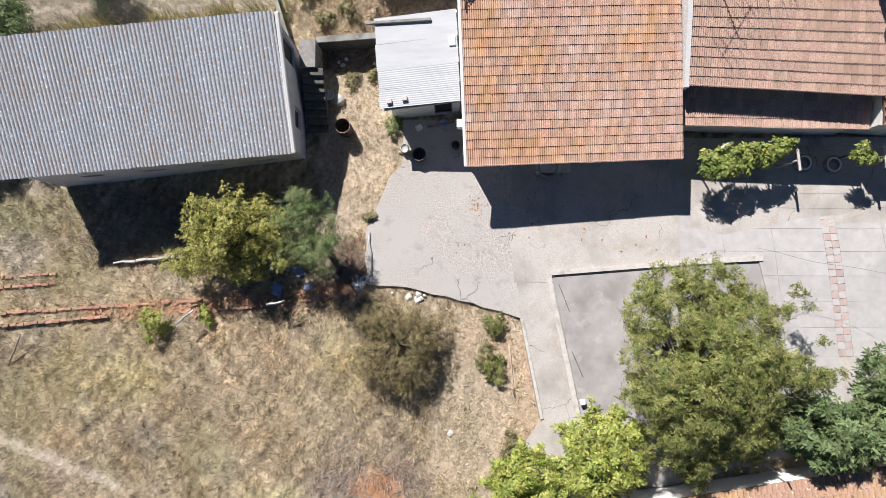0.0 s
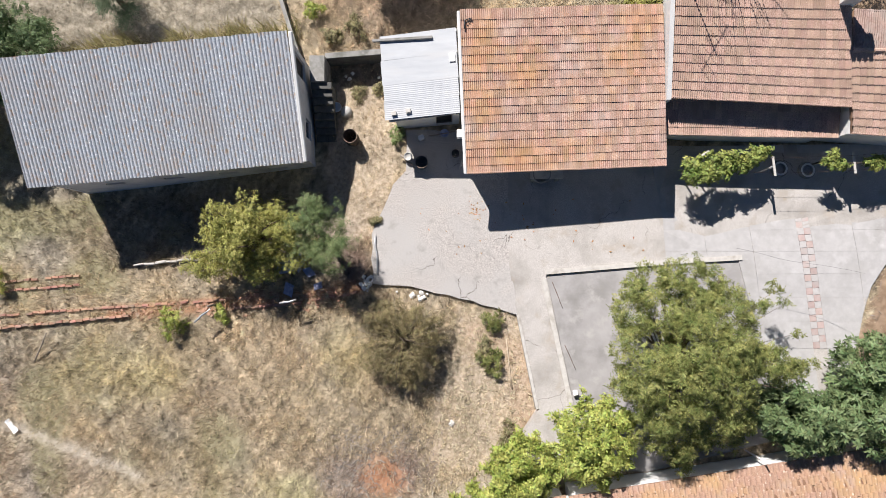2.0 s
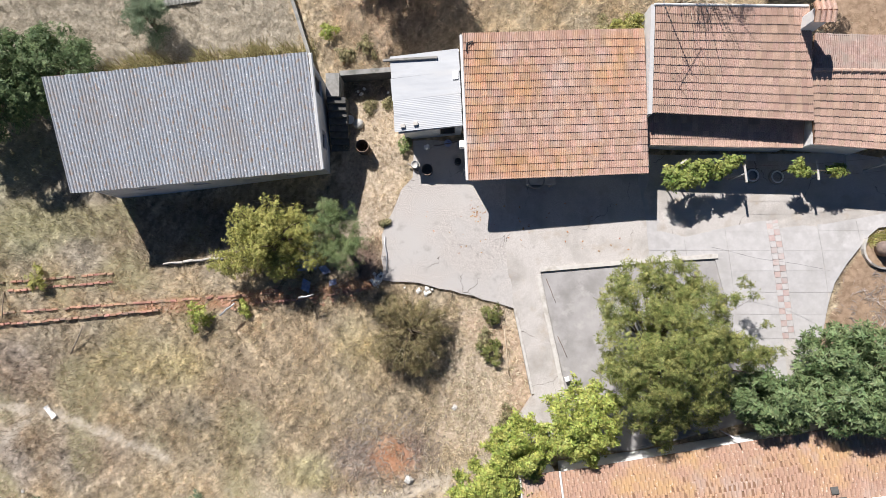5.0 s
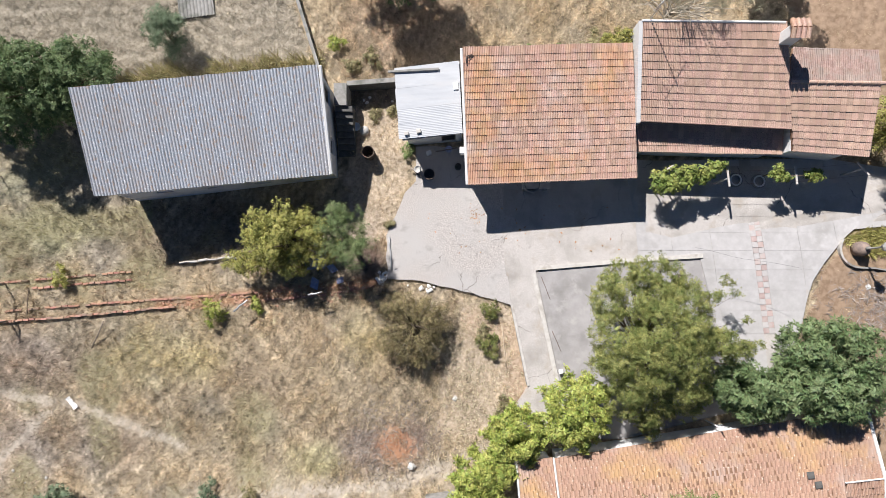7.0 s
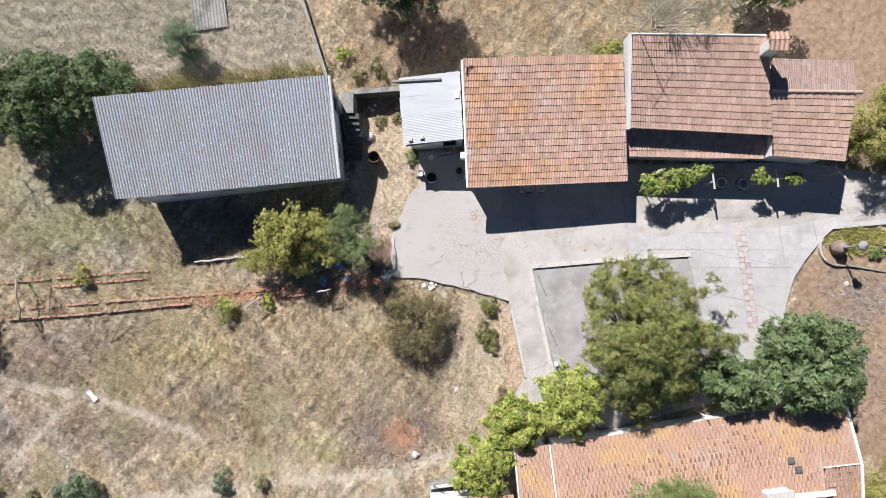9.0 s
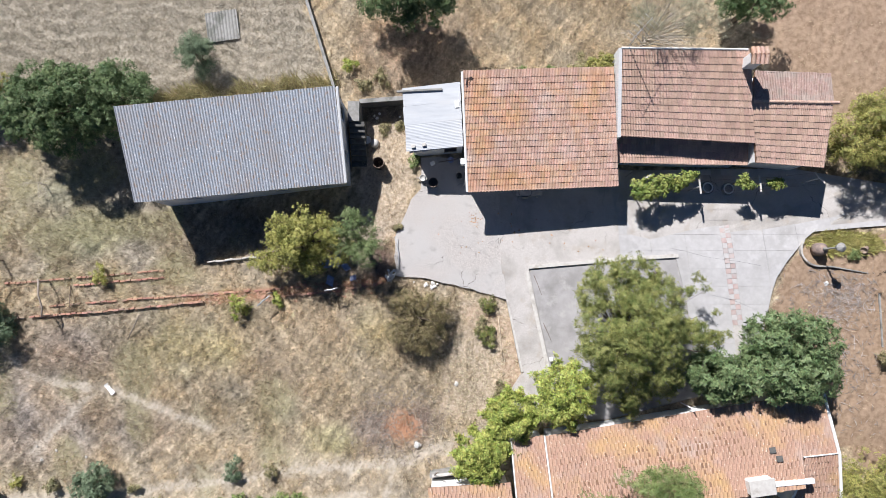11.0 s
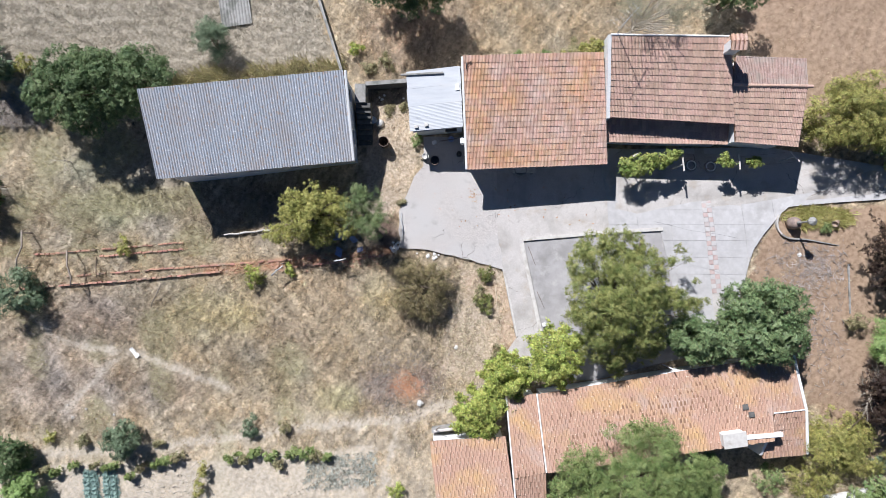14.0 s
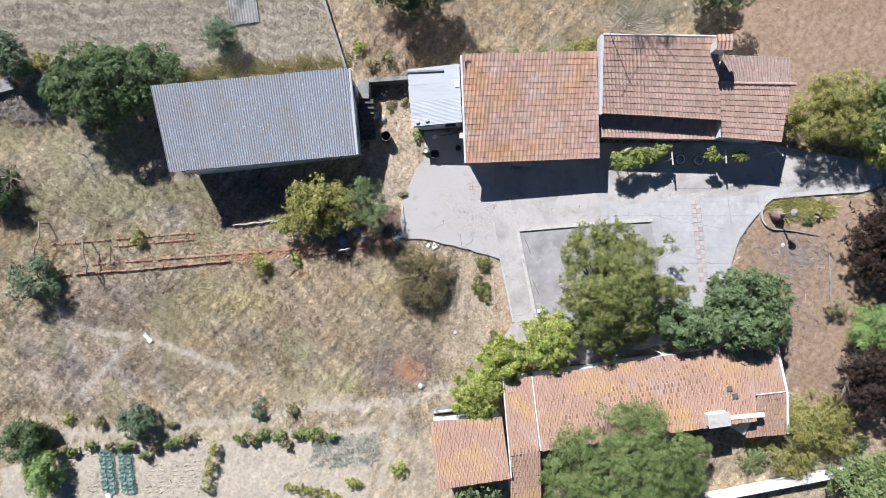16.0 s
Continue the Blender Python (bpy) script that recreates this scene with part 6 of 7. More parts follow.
stick("lath", (2.16, -2.7, gz(2.2, -2.7) + 0.05), (2.42, -4.9, gz(2.4, -4.9) + 0.05), 0.03, M_LATH, "pale bare wooden lath lying on the litter", "lath")
stick("rod", (4.12, -0.35, 0.09), (4.55, -1.45, 0.10), 0.012, M_RUST, "thin iron rod lying in the court", "rod", "iron rods")
stick("rod", (4.62, -3.0, 0.11), (5.05, -4.0, 0.13), 0.012, M_RUST, "thin iron rod lying by the low wall", "rod", "iron rods")
cable = Shape().tube([(10.6 + 0.45 * i, 0.95 - 0.09 * i + 0.03 * math.sin(i), 3.0 - 0.02 * i * (9 - i)) for i in range(11)], [0.005] * 11, 5)
single("overhead_cable", cable.make("overhead_cable", M_RUBBER), "thin dark cable hanging over the patio", "cable")

# ---- stones, rag, debris ----
def rock(x, y, z, r, seed, label, mat=M_STONE, name="stone", group="white stones"):
    rn = random.Random(seed)
    prof = [(0.02, -0.3), (0.75, -0.2), (1.0, 0.1), (0.8, 0.5), (0.4, 0.72), (0.02, 0.78)]
    s = Shape().lathe(prof, 9)
    s.v = [(p[0] * r * rn.uniform(0.65, 1.3), p[1] * r * rn.uniform(0.65, 1.3), p[2] * r * rn.uniform(0.6, 1.1)) for p in s.v]
    single(name, s.make(name, mat), label, "stone", group, m=pose(x, y, z, 0, 0, rn.uniform(0, 360)))


rs = random.Random(77)
for i in range(30):
    cx, cy, sx = ((-3.78, -0.45, 0.16), (-1.95, -0.88, 0.30), (-3.7, -0.2, 0.14))[i % 3]
    x, y = cx + rs.gauss(0, sx), cy + rs.gauss(0, 0.16 if i % 3 != 1 else 0.08)
    rock(x, y, gz(x, y) + 0.05, rs.uniform(0.05, 0.12), i + 1, "white limestone lump at the yard's edge", M_WHITE)
rock(-2.32, -9.75, gz(-2.3, -9.7) + 0.05, 0.2, 30, "pale tree stump in the cleared ground", M_STONE, "stump", "")
rock(-0.15, -6.4, gz(-0.1, -6.4) + 0.02, 0.14, 31, "small yellowish stone among dry leaves", M_STONE, "stone", "")
rock(20.1, -0.85, 0.22, 0.13, 32, "small white stone on bare soil", M_WHITE, "stone", "")
for i, (x, y) in enumerate(((-4.75, 8.62), (-4.45, 8.75), (-4.6, 8.5), (-3.3, 8.55), (-5.15, 7.5))):
    rock(x, y, gz(x, y) + 0.03, 0.07 + 0.015 * (i % 3), 330 + i, "small pale stone in the shade of the garden wall", M_WHITE if i < 4 else M_BRICK, "stone", "shaded stones")
for i in range(5):
    rr = random.Random(300 + i)
    x, y = rr.uniform(-24.6, -21.5), rr.uniform(-11.6, -10.2)
    rock(x, y, gz(x, y) + 0.02, rr.uniform(0.06, 0.12), 300 + i, "pale loose stone beside the path", M_KERB, "stone", "path stones")
rag = Shape()
rv, rf = [], []
for j in range(7):
    for i in range(7):
        u, v = i / 6 - 0.5, j / 6 - 0.5
        pinch = 0.55 + 0.9 * abs(v)
        rv.append((u * 0.30 * pinch, v * 0.72, 0.08 + 0.05 * math.sin(9 * u + 4 * v) + 0.03 * math.cos(13 * v)))
for j in range(6):
    for i in range(6):
        k = j * 7 + i
        rf.append((k, k + 1, k + 8, k + 7))
rag.add(rv, rf).add([(x, y, z - 0.02) for x, y, z in rv], [f[::-1] for f in rf])
single("plastic_sheet", rag.make("plastic_sheet", M_RAG, True), "crumpled white plastic sheet lying in the grass", "plastic sheet", m=pose(-20.3, -6.92, gz(-20.3, -6.92), 0, 0, 40))
tarp = Shape().add([(x * 0.2 + 0.05 * y, y * 0.15, 0.06 + 0.05 * math.sin(7 * x + 3 * y)) for y in (-1, -0.5, 0, 0.5, 1) for x in (-1, -0.5, 0, 0.5, 1)], [(j * 5 + i, j * 5 + i + 1, j * 5 + i + 6, j * 5 + i + 5) for j in range(4) for i in range(4)])
tarp.add([(p[0], p[1], p[2] - 0.02) for p in tarp.v], [f[::-1] for f in tarp.f])
for x, y, t, big in ((-7.35, 0.35, 15, 1.9), (-6.75, 0.5, 60, 1.5), (-7.2, -0.65, 80, 1.3), (-6.3, 0.1, 130, 1.1), (-5.9, -0.5, 20, 0.9)):
    single("plastic_bag", tarp.make("plastic_bag", M_BLUE, True), "blue plastic sheeting under the trees", "plastic sheet", "blue sheets", m=pose(x, y, gz(x, y) + 0.05, 0, 0, t) @ Matrix.Scale(big, 4))
single("sheet_metal", Shape().box(0, 0, 0, 1.5, 0.8, 0.03, 0.01).make("sheet_metal", M_DARKCON), "dull grey metal sheet lying on cut branches", "sheet", m=pose(-28.9, 9.25, gz(-28.9, 9.25) + 0.3, 4, -3, 12))
old_sheet = thing("sheet_pile", (-13.2, 13.9, gz(-13.2, 13.9)), "old corrugated sheets lying in the stubble", "sheet")
osm = corrugated(0.925, 1.75, 0.185, 0.026, M_DARKCON)
for i in range(2):
    part("sheet", osm, old_sheet, m=pose(-1.1 + 0.9 * i, -0.95 + 0.12 * i, 0.1 + 0.02 * i, 0, 0, 8))
plank = Shape().box(0, 0, 0, 1.9, 0.15, 0.1, 0.015)
single("concrete_beam", plank.make("concrete_beam", M_KERB), "pale concrete beam on the wall beside the long house", "beam", m=pose(-0.55, -11.06, 0.352, 0, 0, 7.25))
single("wall_yard", wall_between((-1.6, -11.32), (0.6, -11.04), -1.0, 0.30, 0.30, 0.2, M_DARKCON), "pale stone wall stub beside the long house", "wall", kind="structure")
stick("pole", (-1.55, -11.5, gz(-1.5, -11.5)), (-1.15, -10.7, 1.3), 0.04, M_WOOD, "grey pole leaning beside the long house", "pole", "leaning poles")
stick("pole", (0.2, -10.6, gz(0, -10.6)), (0.25, -10.0, 1.5), 0.04, M_WOOD, "grey pole standing beside the long house", "pole", "leaning poles")

# ---- garden lamp, curved wall, ball bush ----
lamp_post = thing("garden_lamp", (19.6, 1.0, 0.2), "lamp post on a round stone base", "lamp")
part("base", Shape().lathe([(0.02, 0.0), (0.34, 0.0), (0.37, 0.35), (0.33, 0.58), (0.24, 0.72), (0.13, 0.78), (0.02, 0.79)], 24).make("base", M_OLDPOT, True), lamp_post, "round weathered stone base")
part("pole", Shape().lathe([(0.09, 0.8), (0.09, 0.95), (0.05, 1.0), (0.045, 1.85), (0.08, 1.9), (0.02, 1.9)], 14).make("pole", M_DARKCON, True), lamp_post)
part("lantern", Shape().box(0, 0, 2.08, 0.28, 0.28, 0.32, 0.05, 12).make("lantern", M_DARKCON), lamp_post)
part("lantern_cap", Shape().lathe([(0.26, 2.24), (0.22, 2.30), (0.05, 2.42), (0.01, 2.44)], 8).make("lantern_cap", M_DARKCON), lamp_post)
pts = [(19.72 + 1.08 * math.cos(radians(w)), 1.0 + 0.95 * math.sin(radians(w))) for w in range(150, 272, 15)]
pts += [(20.4 + 0.4 * i, 0.03 - 0.07 * i) for i in range(6)]
outer = [(x, y) for x, y in pts]
inner = [(x + 0.10 * (19.72 - x) / 1.08 * (x < 19.7), y + 0.09 * max(0.2, (1.0 - y) / 0.97) * (1 - 0.25 * max(0, x - 19.7))) for x, y in pts]
n = len(pts)
cv, cf = [], []
for k in range(n):
    h = 0.48 - 0.2 * k / n
    cv += [(*outer[k], -0.1), (*outer[k], h), (*inner[k], h), (*inner[k], -0.1)]
for k in range(n - 1):
    a = 4 * k
    cf += [(a, a + 4, a + 5, a + 1), (a + 1, a + 5, a + 6, a + 2), (a + 2, a + 6, a + 7, a + 3)]
cf += [(0, 1, 2, 3), (4 * n - 4, 4 * n - 1, 4 * n - 2, 4 * n - 3)]
curved = mesh("curved_wall", cv, cf, M_KERB)
curved.materials.append(M_DARKCON)
curved.polygons.foreach_set("material_index", [int(i > 15) for i in range(len(cf))])
single("curved_wall", curved, "low curved garden wall round the lamp base", "wall", kind="structure")
pot(22.3, 1.1, 0.34, 0.18, 0.38, "small clay jar lying on its side", M_CLAY, "clay_jar", (60, 0, -60))
single("bed_kerb", wall_between((22.9, -1.4), (22.95, -4.3), -0.1, 0.29, 0.29, 0.09, M_DARKCON), "narrow grey kerb across the bare soil", "kerb", kind="structure")
tree("ball_bush", foot(23.1, -4.75), [(0, 0, 0.62, 0.62, 0.58, 0.42)], 1100, 0.09, L_OLIVE, 95, "clipped round olive-green bush", "bush", trunk_r=0.05, clump=0.08, hollow=0.8)

# ---- small bushes and vines ----
SMALL = [(-26.2, 10.7, 0.8, 0.9, "GOLD", "golden dry bush behind the evergreen tree"), (-4.1, 7.9, 0.36, 0.22, "OLIVE", "dry weeds between the shed and the annex"), (-3.3, 8.1, 0.28, 0.2, "OLIVE", "low dry weeds beside the annex"), (-5.4, 10.4, 0.5, 0.4, "OLIVE", "dry weeds behind the garden wall"), (-12.5, -2.0, 0.75, 0.9, "LIME", "yellow-green young bush at the brick edging"), (-20.75, -0.3, 0.6, 0.8, "YELLOW", "yellowish shrub between brick edgings"), (1.45, -1.95, 0.55, 0.5, "WEED", "small green weed bush by the path"),
         (1.55, -3.75, 0.65, 0.5, "WEED", "small green bush by the path"), (1.15, -3.15, 0.42, 0.35, "OLIVE", "small olive weed tuft"), (-10.6, -11.4, 0.45, 0.6, "OLIVE", "small vine stock beside the path"), (-12.8, -11.5, 0.75, 0.8, "GREY", "grey-green bush beside the path"),
         (-23.4, -12.5, 0.5, 0.6, "OLIVE", "small vine stock by the kitchen garden"), (-18.7, -12.5, 0.3, 0.5, "OLIVE", "little dry shrub by the kitchen garden"), (-25.5, -12.2, 0.35, 0.5, "YELLOW", "little yellow shrub by the kitchen garden"),
         ]
SMALL += [(-6.2, 11.4, 0.5, 0.6, "LIME", "bright green weed in dry straw"), (-3.75, -15.0, 0.5, 0.7, "LIME", "young yellow-green tree by the house"), (-2.4, 6.1, 0.4, 0.4, "MID", "green weed at the annex corner"), (-10.2, -1.75, 0.42, 0.5, "LIME", "leafy shoot at the brick edging"),
         (-4.2, 10.6, 0.55, 0.5, "OLIVE", "weed bush behind the garden wall"), (2.3, -6.9, 0.7, 0.5, "OLIVE", "low weed bush at the end of the path"), (3.6, 10.9, 0.5, 0.35, "MID", "green weed behind the house"), (5.2, 11.0, 0.4, 0.3, "MID", "green weed behind the house"), (6.9, 11.0, 0.8, 1.6, "OLIVE", "tall dry weeds behind the house"), (6.2, 10.8, 0.7, 1.1, "GOLD", "tall golden weeds behind the house"),
         (-3.4, 2.3, 0.25, 0.3, "OLIVE", "weed at the yard's edge"), (24.4, -12.9, 0.7, 0.9, "GREY", "pale flowering shrub by the garden wall"), (18.2, -13.8, 1.0, 0.8, "MID", "green shrub below the long house"),
         (21.5, 0.72, 0.4, 0.3, "MID", "low green plant beside the garden lamp"), (14.6, -12.9, 0.5, 0.7, "MID", "shrub below the chimney"), (-6.6, -15.9, 0.5, 0.6, "YELLOW", "small quince tree with yellow leaves")]
KINDS = dict(WEED=L_WEED, GOLD=L_GOLD, SAGE=L_SAGE, LIME=L_LIME, YELLOW=L_YELLOW, OLIVE=L_OLIVE, MID=L_MID, GREY=L_GREY)
for i, (x, y, rad, z, k, label) in enumerate(SMALL):
    rs = random.Random(900 + i)
    puffs = [(0, 0, z * 0.6, rad * 0.7, rad * 0.65, z * 0.5)]
    for q in range(5):
        w, far = rs.uniform(0, 6.28), rs.uniform(0.45, 0.95) * rad
        puffs.append((far * math.cos(w), far * math.sin(w), z * rs.uniform(0.25, 0.6), rad * rs.uniform(0.2, 0.42), rad * rs.uniform(0.2, 0.42), z * rs.uniform(0.25, 0.4)))
    tree("shrub", foot(x, y), puffs, int(420 + 1500 * rad * rad), 0.105, KINDS[k], 200 + i, label, "bush", trunk_r=0.03, clump=0.2, skirt=False)
VINES = [(-25.8, -14.2, 0.45), (-25.1, -14.3, 0.4), (-24.0, -13.9, 0.42), (-22.6, -13.9, 0.36), (-21.9, -14.0, 0.4), (-21.4, -13.9, 0.38), (-19.8, -14.0, 0.45), (-20.4, -14.5, 0.4), (-18.2, -13.6, 0.55), (-17.5, -13.4, 0.5), (-18.8, -13.8, 0.4),
         (-14.0, -13.3, 0.6), (-13.2, -13.4, 0.5), (-12.6, -13.0, 0.45), (-11.5, -13.1, 0.6), (-11.0, -13.6, 0.45), (-10.1, -12.9, 0.55), (-9.2, -12.8, 0.6), (-8.6, -13.0, 0.5), (-8.0, -13.0, 0.4)]
for i, (x, y, rad) in enumerate(VINES):
    tree("vine_stock", foot(x, y), [(0, 0, 0.4, rad * 0.75, rad * 0.65, 0.35), (rad * 0.5, 0.1, 0.3, rad * 0.45, rad * 0.4, 0.25), (-rad * 0.45, -0.1, 0.3, rad * 0.4, rad * 0.4, 0.25)], int(900 * rad), 0.12, L_OLIVE if i % 3 == 0 else L_SAGE, 240 + i, "low bushy vine stock in the kitchen garden", "vine", trunk_r=0.03, group="vine stocks", clump=0.18, narrow=0.6, skirt=False)

# ---- kitchen garden ----
def cabbage(seed):
    rr = np.random.default_rng(seed)
    out = []
    for k in range(16):
        a, rad, lift = k * 2.4, 0.10 + 0.012 * k, 0.22 - 0.012 * k
        ax, sd = np.array([math.cos(a), math.sin(a), 0]), np.array([-math.sin(a), math.cos(a), 0])
        base, tip = np.array([0, 0, 0.04]), ax * rad * 1.5 + np.array([0, 0, lift])
        mid = ax * rad * 0.8 + np.array([0, 0, lift * 0.7])
        w = 0.085 + 0.04 * rr.random()
        out += [base, mid + sd * w, tip, mid - sd * w]
    return quads("cabbage", np.array(out), 4, L_CABBAGE)


cab = [cabbage(i) for i in range(3)]
k = 0
for c, (x0, x1) in enumerate(((-23.05, -22.75), (-21.85, -21.5))):
    for rw in range(10):
        for d in (-0.22, 0.22):
            y = -14.5 - 0.27 * rw
            x = x0 + (x1 - x0) * rw / 10 + d + random.Random(k).uniform(-0.05, 0.05)
            single("cabbage", cab[k % 3], "blue-green cabbage plant in a garden row", "cabbage", "cabbage rows", m=pose(x, y, gz(x, y) + 0.02, 0, 0, 40 * k))
            k += 1
bean = thing("bean_row", (-16.0, -15.2, gz(-16, -15.2)), "tall row of yellowing bean plants", "bean row")
part("leaves", crown_mesh([(0.25 - 0.12 * i, 1.4 - 0.55 * i, 0.45, 0.32, 0.4, 0.4) for i in range(6)], 1500, 0.12, L_GOLD, 260, clump=0.14), bean)
for i in range(4):
    part("cane", Shape().tube([(-0.35 + 0.1 * i * 0, 1.4 - 0.9 * i, -0.1), (-0.3, 1.4 - 0.9 * i, 0.95)], [0.015, 0.012], 6).make("cane", M_WOOD), bean)
dry_row = thing("dry_plant_row", (-9.5, -16.6, gz(-9.5, -16.6)), "row of dry yellowish garden plants", "garden plants")
part("leaves", crown_mesh([(-1.2 + 0.55 * i, 0.3 - 0.12 * i, 0.25, 0.4, 0.3, 0.25) for i in range(7)], 1500, 0.13, L_GOLD, 261, clump=0.13), dry_row)
onions = Shape()
rr = random.Random(12)
for i in range(420):
    x, y = rr.uniform(-9.4, -5.0), rr.uniform(-14.9, -12.9)
    y += 0.12 * (x + 7)
    for q in range(4):
        a = rr.uniform(0, 6.28)
        onions.tube([(x, y, gz(x, y)), (x + 0.17 * math.cos(a), y + 0.17 * math.sin(a), gz(x, y) + rr.uniform(0.06, 0.16))], [0.026, 0.006], 4, False)
L_LEEK = foliage("leek_leaves", (0.33, 0.335, 0.27), (0.50, 0.495, 0.425), thin=0.1)
single("leek_bed", onions.make("leek_bed", L_LEEK), "bed of small grey-green garden plants", "garden plants", kind="stuff")
stakes = thing("stake_fence", (-10.5, -15.4, gz(-10.5, -15.4)), "row of short stakes beside a garden bed", "fence")
for i in range(22):
    x, y = -11.2 + 0.24 * i, -15.9 + 0.11 * i + 0.03 * math.sin(i * 3)
    part("stake", Shape().tube([(x + 10.5, y + 15.4, gz(x, y) - gz(-10.5, -15.4) - 0.05), (x + 10.5 + 0.03 * math.sin(i), y + 15.4 + 0.02, gz(x, y) - gz(-10.5, -15.4) + 0.34)], [0.018, 0.014], 5).make("stake", M_WOOD), stakes)
furrows = Shape()
for c, (xa, xb, ya, yb, nr) in enumerate(((-25.7, -25.1, -14.7, -17.3, 8), (-24.4, -23.7, -14.7, -17.0, 8), (-20.6, -16.9, -14.6, -17.4, 9))):
    for i in range(nr):
        y = ya + (yb - ya) * i / (nr - 1)
        x = xa
        while x < xb:
            ln = rr.uniform(0.12, 0.32)
            furrows.tube([(x, y + rr.uniform(-0.12, 0.12), gz(x, y) - 0.02), (x + ln / 2, y + rr.uniform(-0.12, 0.12), gz(x, y) + rr.uniform(-0.025, 0.005)), (x + ln, y + rr.uniform(-0.12, 0.12), gz(x, y) - 0.02)], [0.02, rr.uniform(0.04, 0.075), 0.02], 6, False)
            x += ln * 0.8
M_EARTH = material("raked_earth", ((0.43, 0.375, 0.30), (0.55, 0.49, 0.405)), 9, 0.97, 0.7, 30, distance=0.04)
single("raked_furrows", furrows.make("raked_furrows", M_EARTH, True), "raked earth ridges of the garden beds", "soil", kind="stuff")
single("clear_jug", Shape().lathe([(0.02, 0), (0.16, 0), (0.18, 0.1), (0.18, 0.26), (0.06, 0.36), (0.05, 0.42), (0.02, 0.42)], 14).make("clear_jug", M_RAG, True), "white plastic jug by the kitchen garden", "jug", m=pose(-23.0, -17.2, gz(-23, -17.2), 70, 0, 50))


# ---- bare tree, antenna ----
def bare_tree(at, height, spread, seed, label, twigs=34, r0=0.07, lean=(0, 0)):
    t = thing("bare_tree", at, label, "tree")
    rn = random.Random(seed)
    s = Shape()
    top = Vector((lean[0], lean[1], height * 0.5))
    s.tube([(0, 0, -0.1), tuple(top * 0.5), tuple(top)], [r0, r0 * 0.8, r0 * 0.5], 8)
    for _ in range(twigs):
        a = top * rn.uniform(0.5, 1.0)
        w = rn.uniform(0, 6.28)
        b = a + Vector((math.cos(w) * spread * rn.uniform(0.35, 0.7), math.sin(w) * spread * rn.uniform(0.35, 0.7), height * rn.uniform(0.15, 0.4)))
        s.tube([tuple(a), tuple((a + b) / 2 + Vector((0, 0, 0.1))), tuple(b)], [r0 * 0.35, r0 * 0.22, r0 * 0.14], 5, False)
        for _ in range(4):
            c = b.lerp(a, rn.uniform(0, 0.5))
            w2 = w + rn.uniform(-0.8, 0.8)
            d = c + Vector((math.cos(w2) * spread * rn.uniform(0.2, 0.5), math.sin(w2) * spread * rn.uniform(0.2, 0.5), height * rn.uniform(0.0, 0.2)))
            s.tube([tuple(c), tuple(d)], [r0 * 0.16, r0 * 0.06], 4, False)
    part("crown", s.make("crown", M_TWIGS, True), t)
    return t


thin_tree = bare_tree(foot(9.7, 11.8), 6.4, 2.2, 5, "thin half-bare tree with fine grey-green leaves behind the house wing", 40, 0.10)
part("leaves", crown_mesh([(0.5, 0.2, 5.0, 1.8, 1.5, 1.2), (1.9, 0.4, 4.6, 1.7, 1.3, 1.0), (-0.7, 0.6, 4.6, 1.0, 1.1, 0.9)], 10500, 0.11, L_GREYLEAF, 505, clump=0.5, narrow=0.14, hollow=0.2, bough=0.5, twig=(9, 0.4)), thin_tree)
bare_tree(foot(-24.2, 5.0), 1.6, 1.6, 6, "dry leafless shrub on the bank", 14, 0.04)
bare_tree(foot(-28.3, 3.4), 2.2, 1.6, 8, "dark leafless shrub at the meadow's edge", 18, 0.06)
bare_tree(foot(23.6, -8.6), 2.6, 2.0, 7, "leafless shrub with dark branches by the long house", 22, 0.06)
antenna = thing("antenna", (8.25, 10.75, 4.6), "old aluminium television antenna on the roof", "antenna")
part("mast", Shape().tube([(0, 0, 0), (0.02, 0.02, 2.1)], [0.02, 0.018], 8).make("mast", M_STEEL, True), antenna)
part("boom", Shape().tube([(-0.5, -0.5, 1.9), (0.55, 0.6, 1.95)], [0.012, 0.012], 6).make("boom", M_STEEL, True), antenna)
for i in range(7):
    c = -0.45 + 0.16 * i
    part("element", Shape().tube([(c - 0.32, c + 0.3, 1.93), (c + 0.32, c - 0.3, 1.93)], [0.007, 0.007], 5).make("element", M_STEEL, True), antenna)

bracket = Shape().tube([(-0.02, -0.30, 0.0), (0.0, 0.02, 0.05), (0.26, 0.10, 0.08), (0.05, -0.10, 0.05)], [0.025, 0.028, 0.026, 0.02], 7)
single("roof_bracket", bracket.make("roof_bracket", M_RUBBER, True), "bent black iron bracket on the tile roof", "bracket", m=pose(0.36, 9.45, 3.69))


# ---- grass and litter ----
def scatter(count, box, seed, keep):
    r = np.random.default_rng(seed)
    x, y = r.uniform(box[0], box[1], count), r.uniform(box[2], box[3], count)
    ok = keep(x, y, r)
    return x[ok], y[ok], r


def off_paving(x, y):
    bad = np.zeros(len(x), bool)
    for poly in [YARD, MIDDLE, PATH, COURT, PATIO] + HOUSES:
        bad |= inside(x, y, poly)
    return ~bad


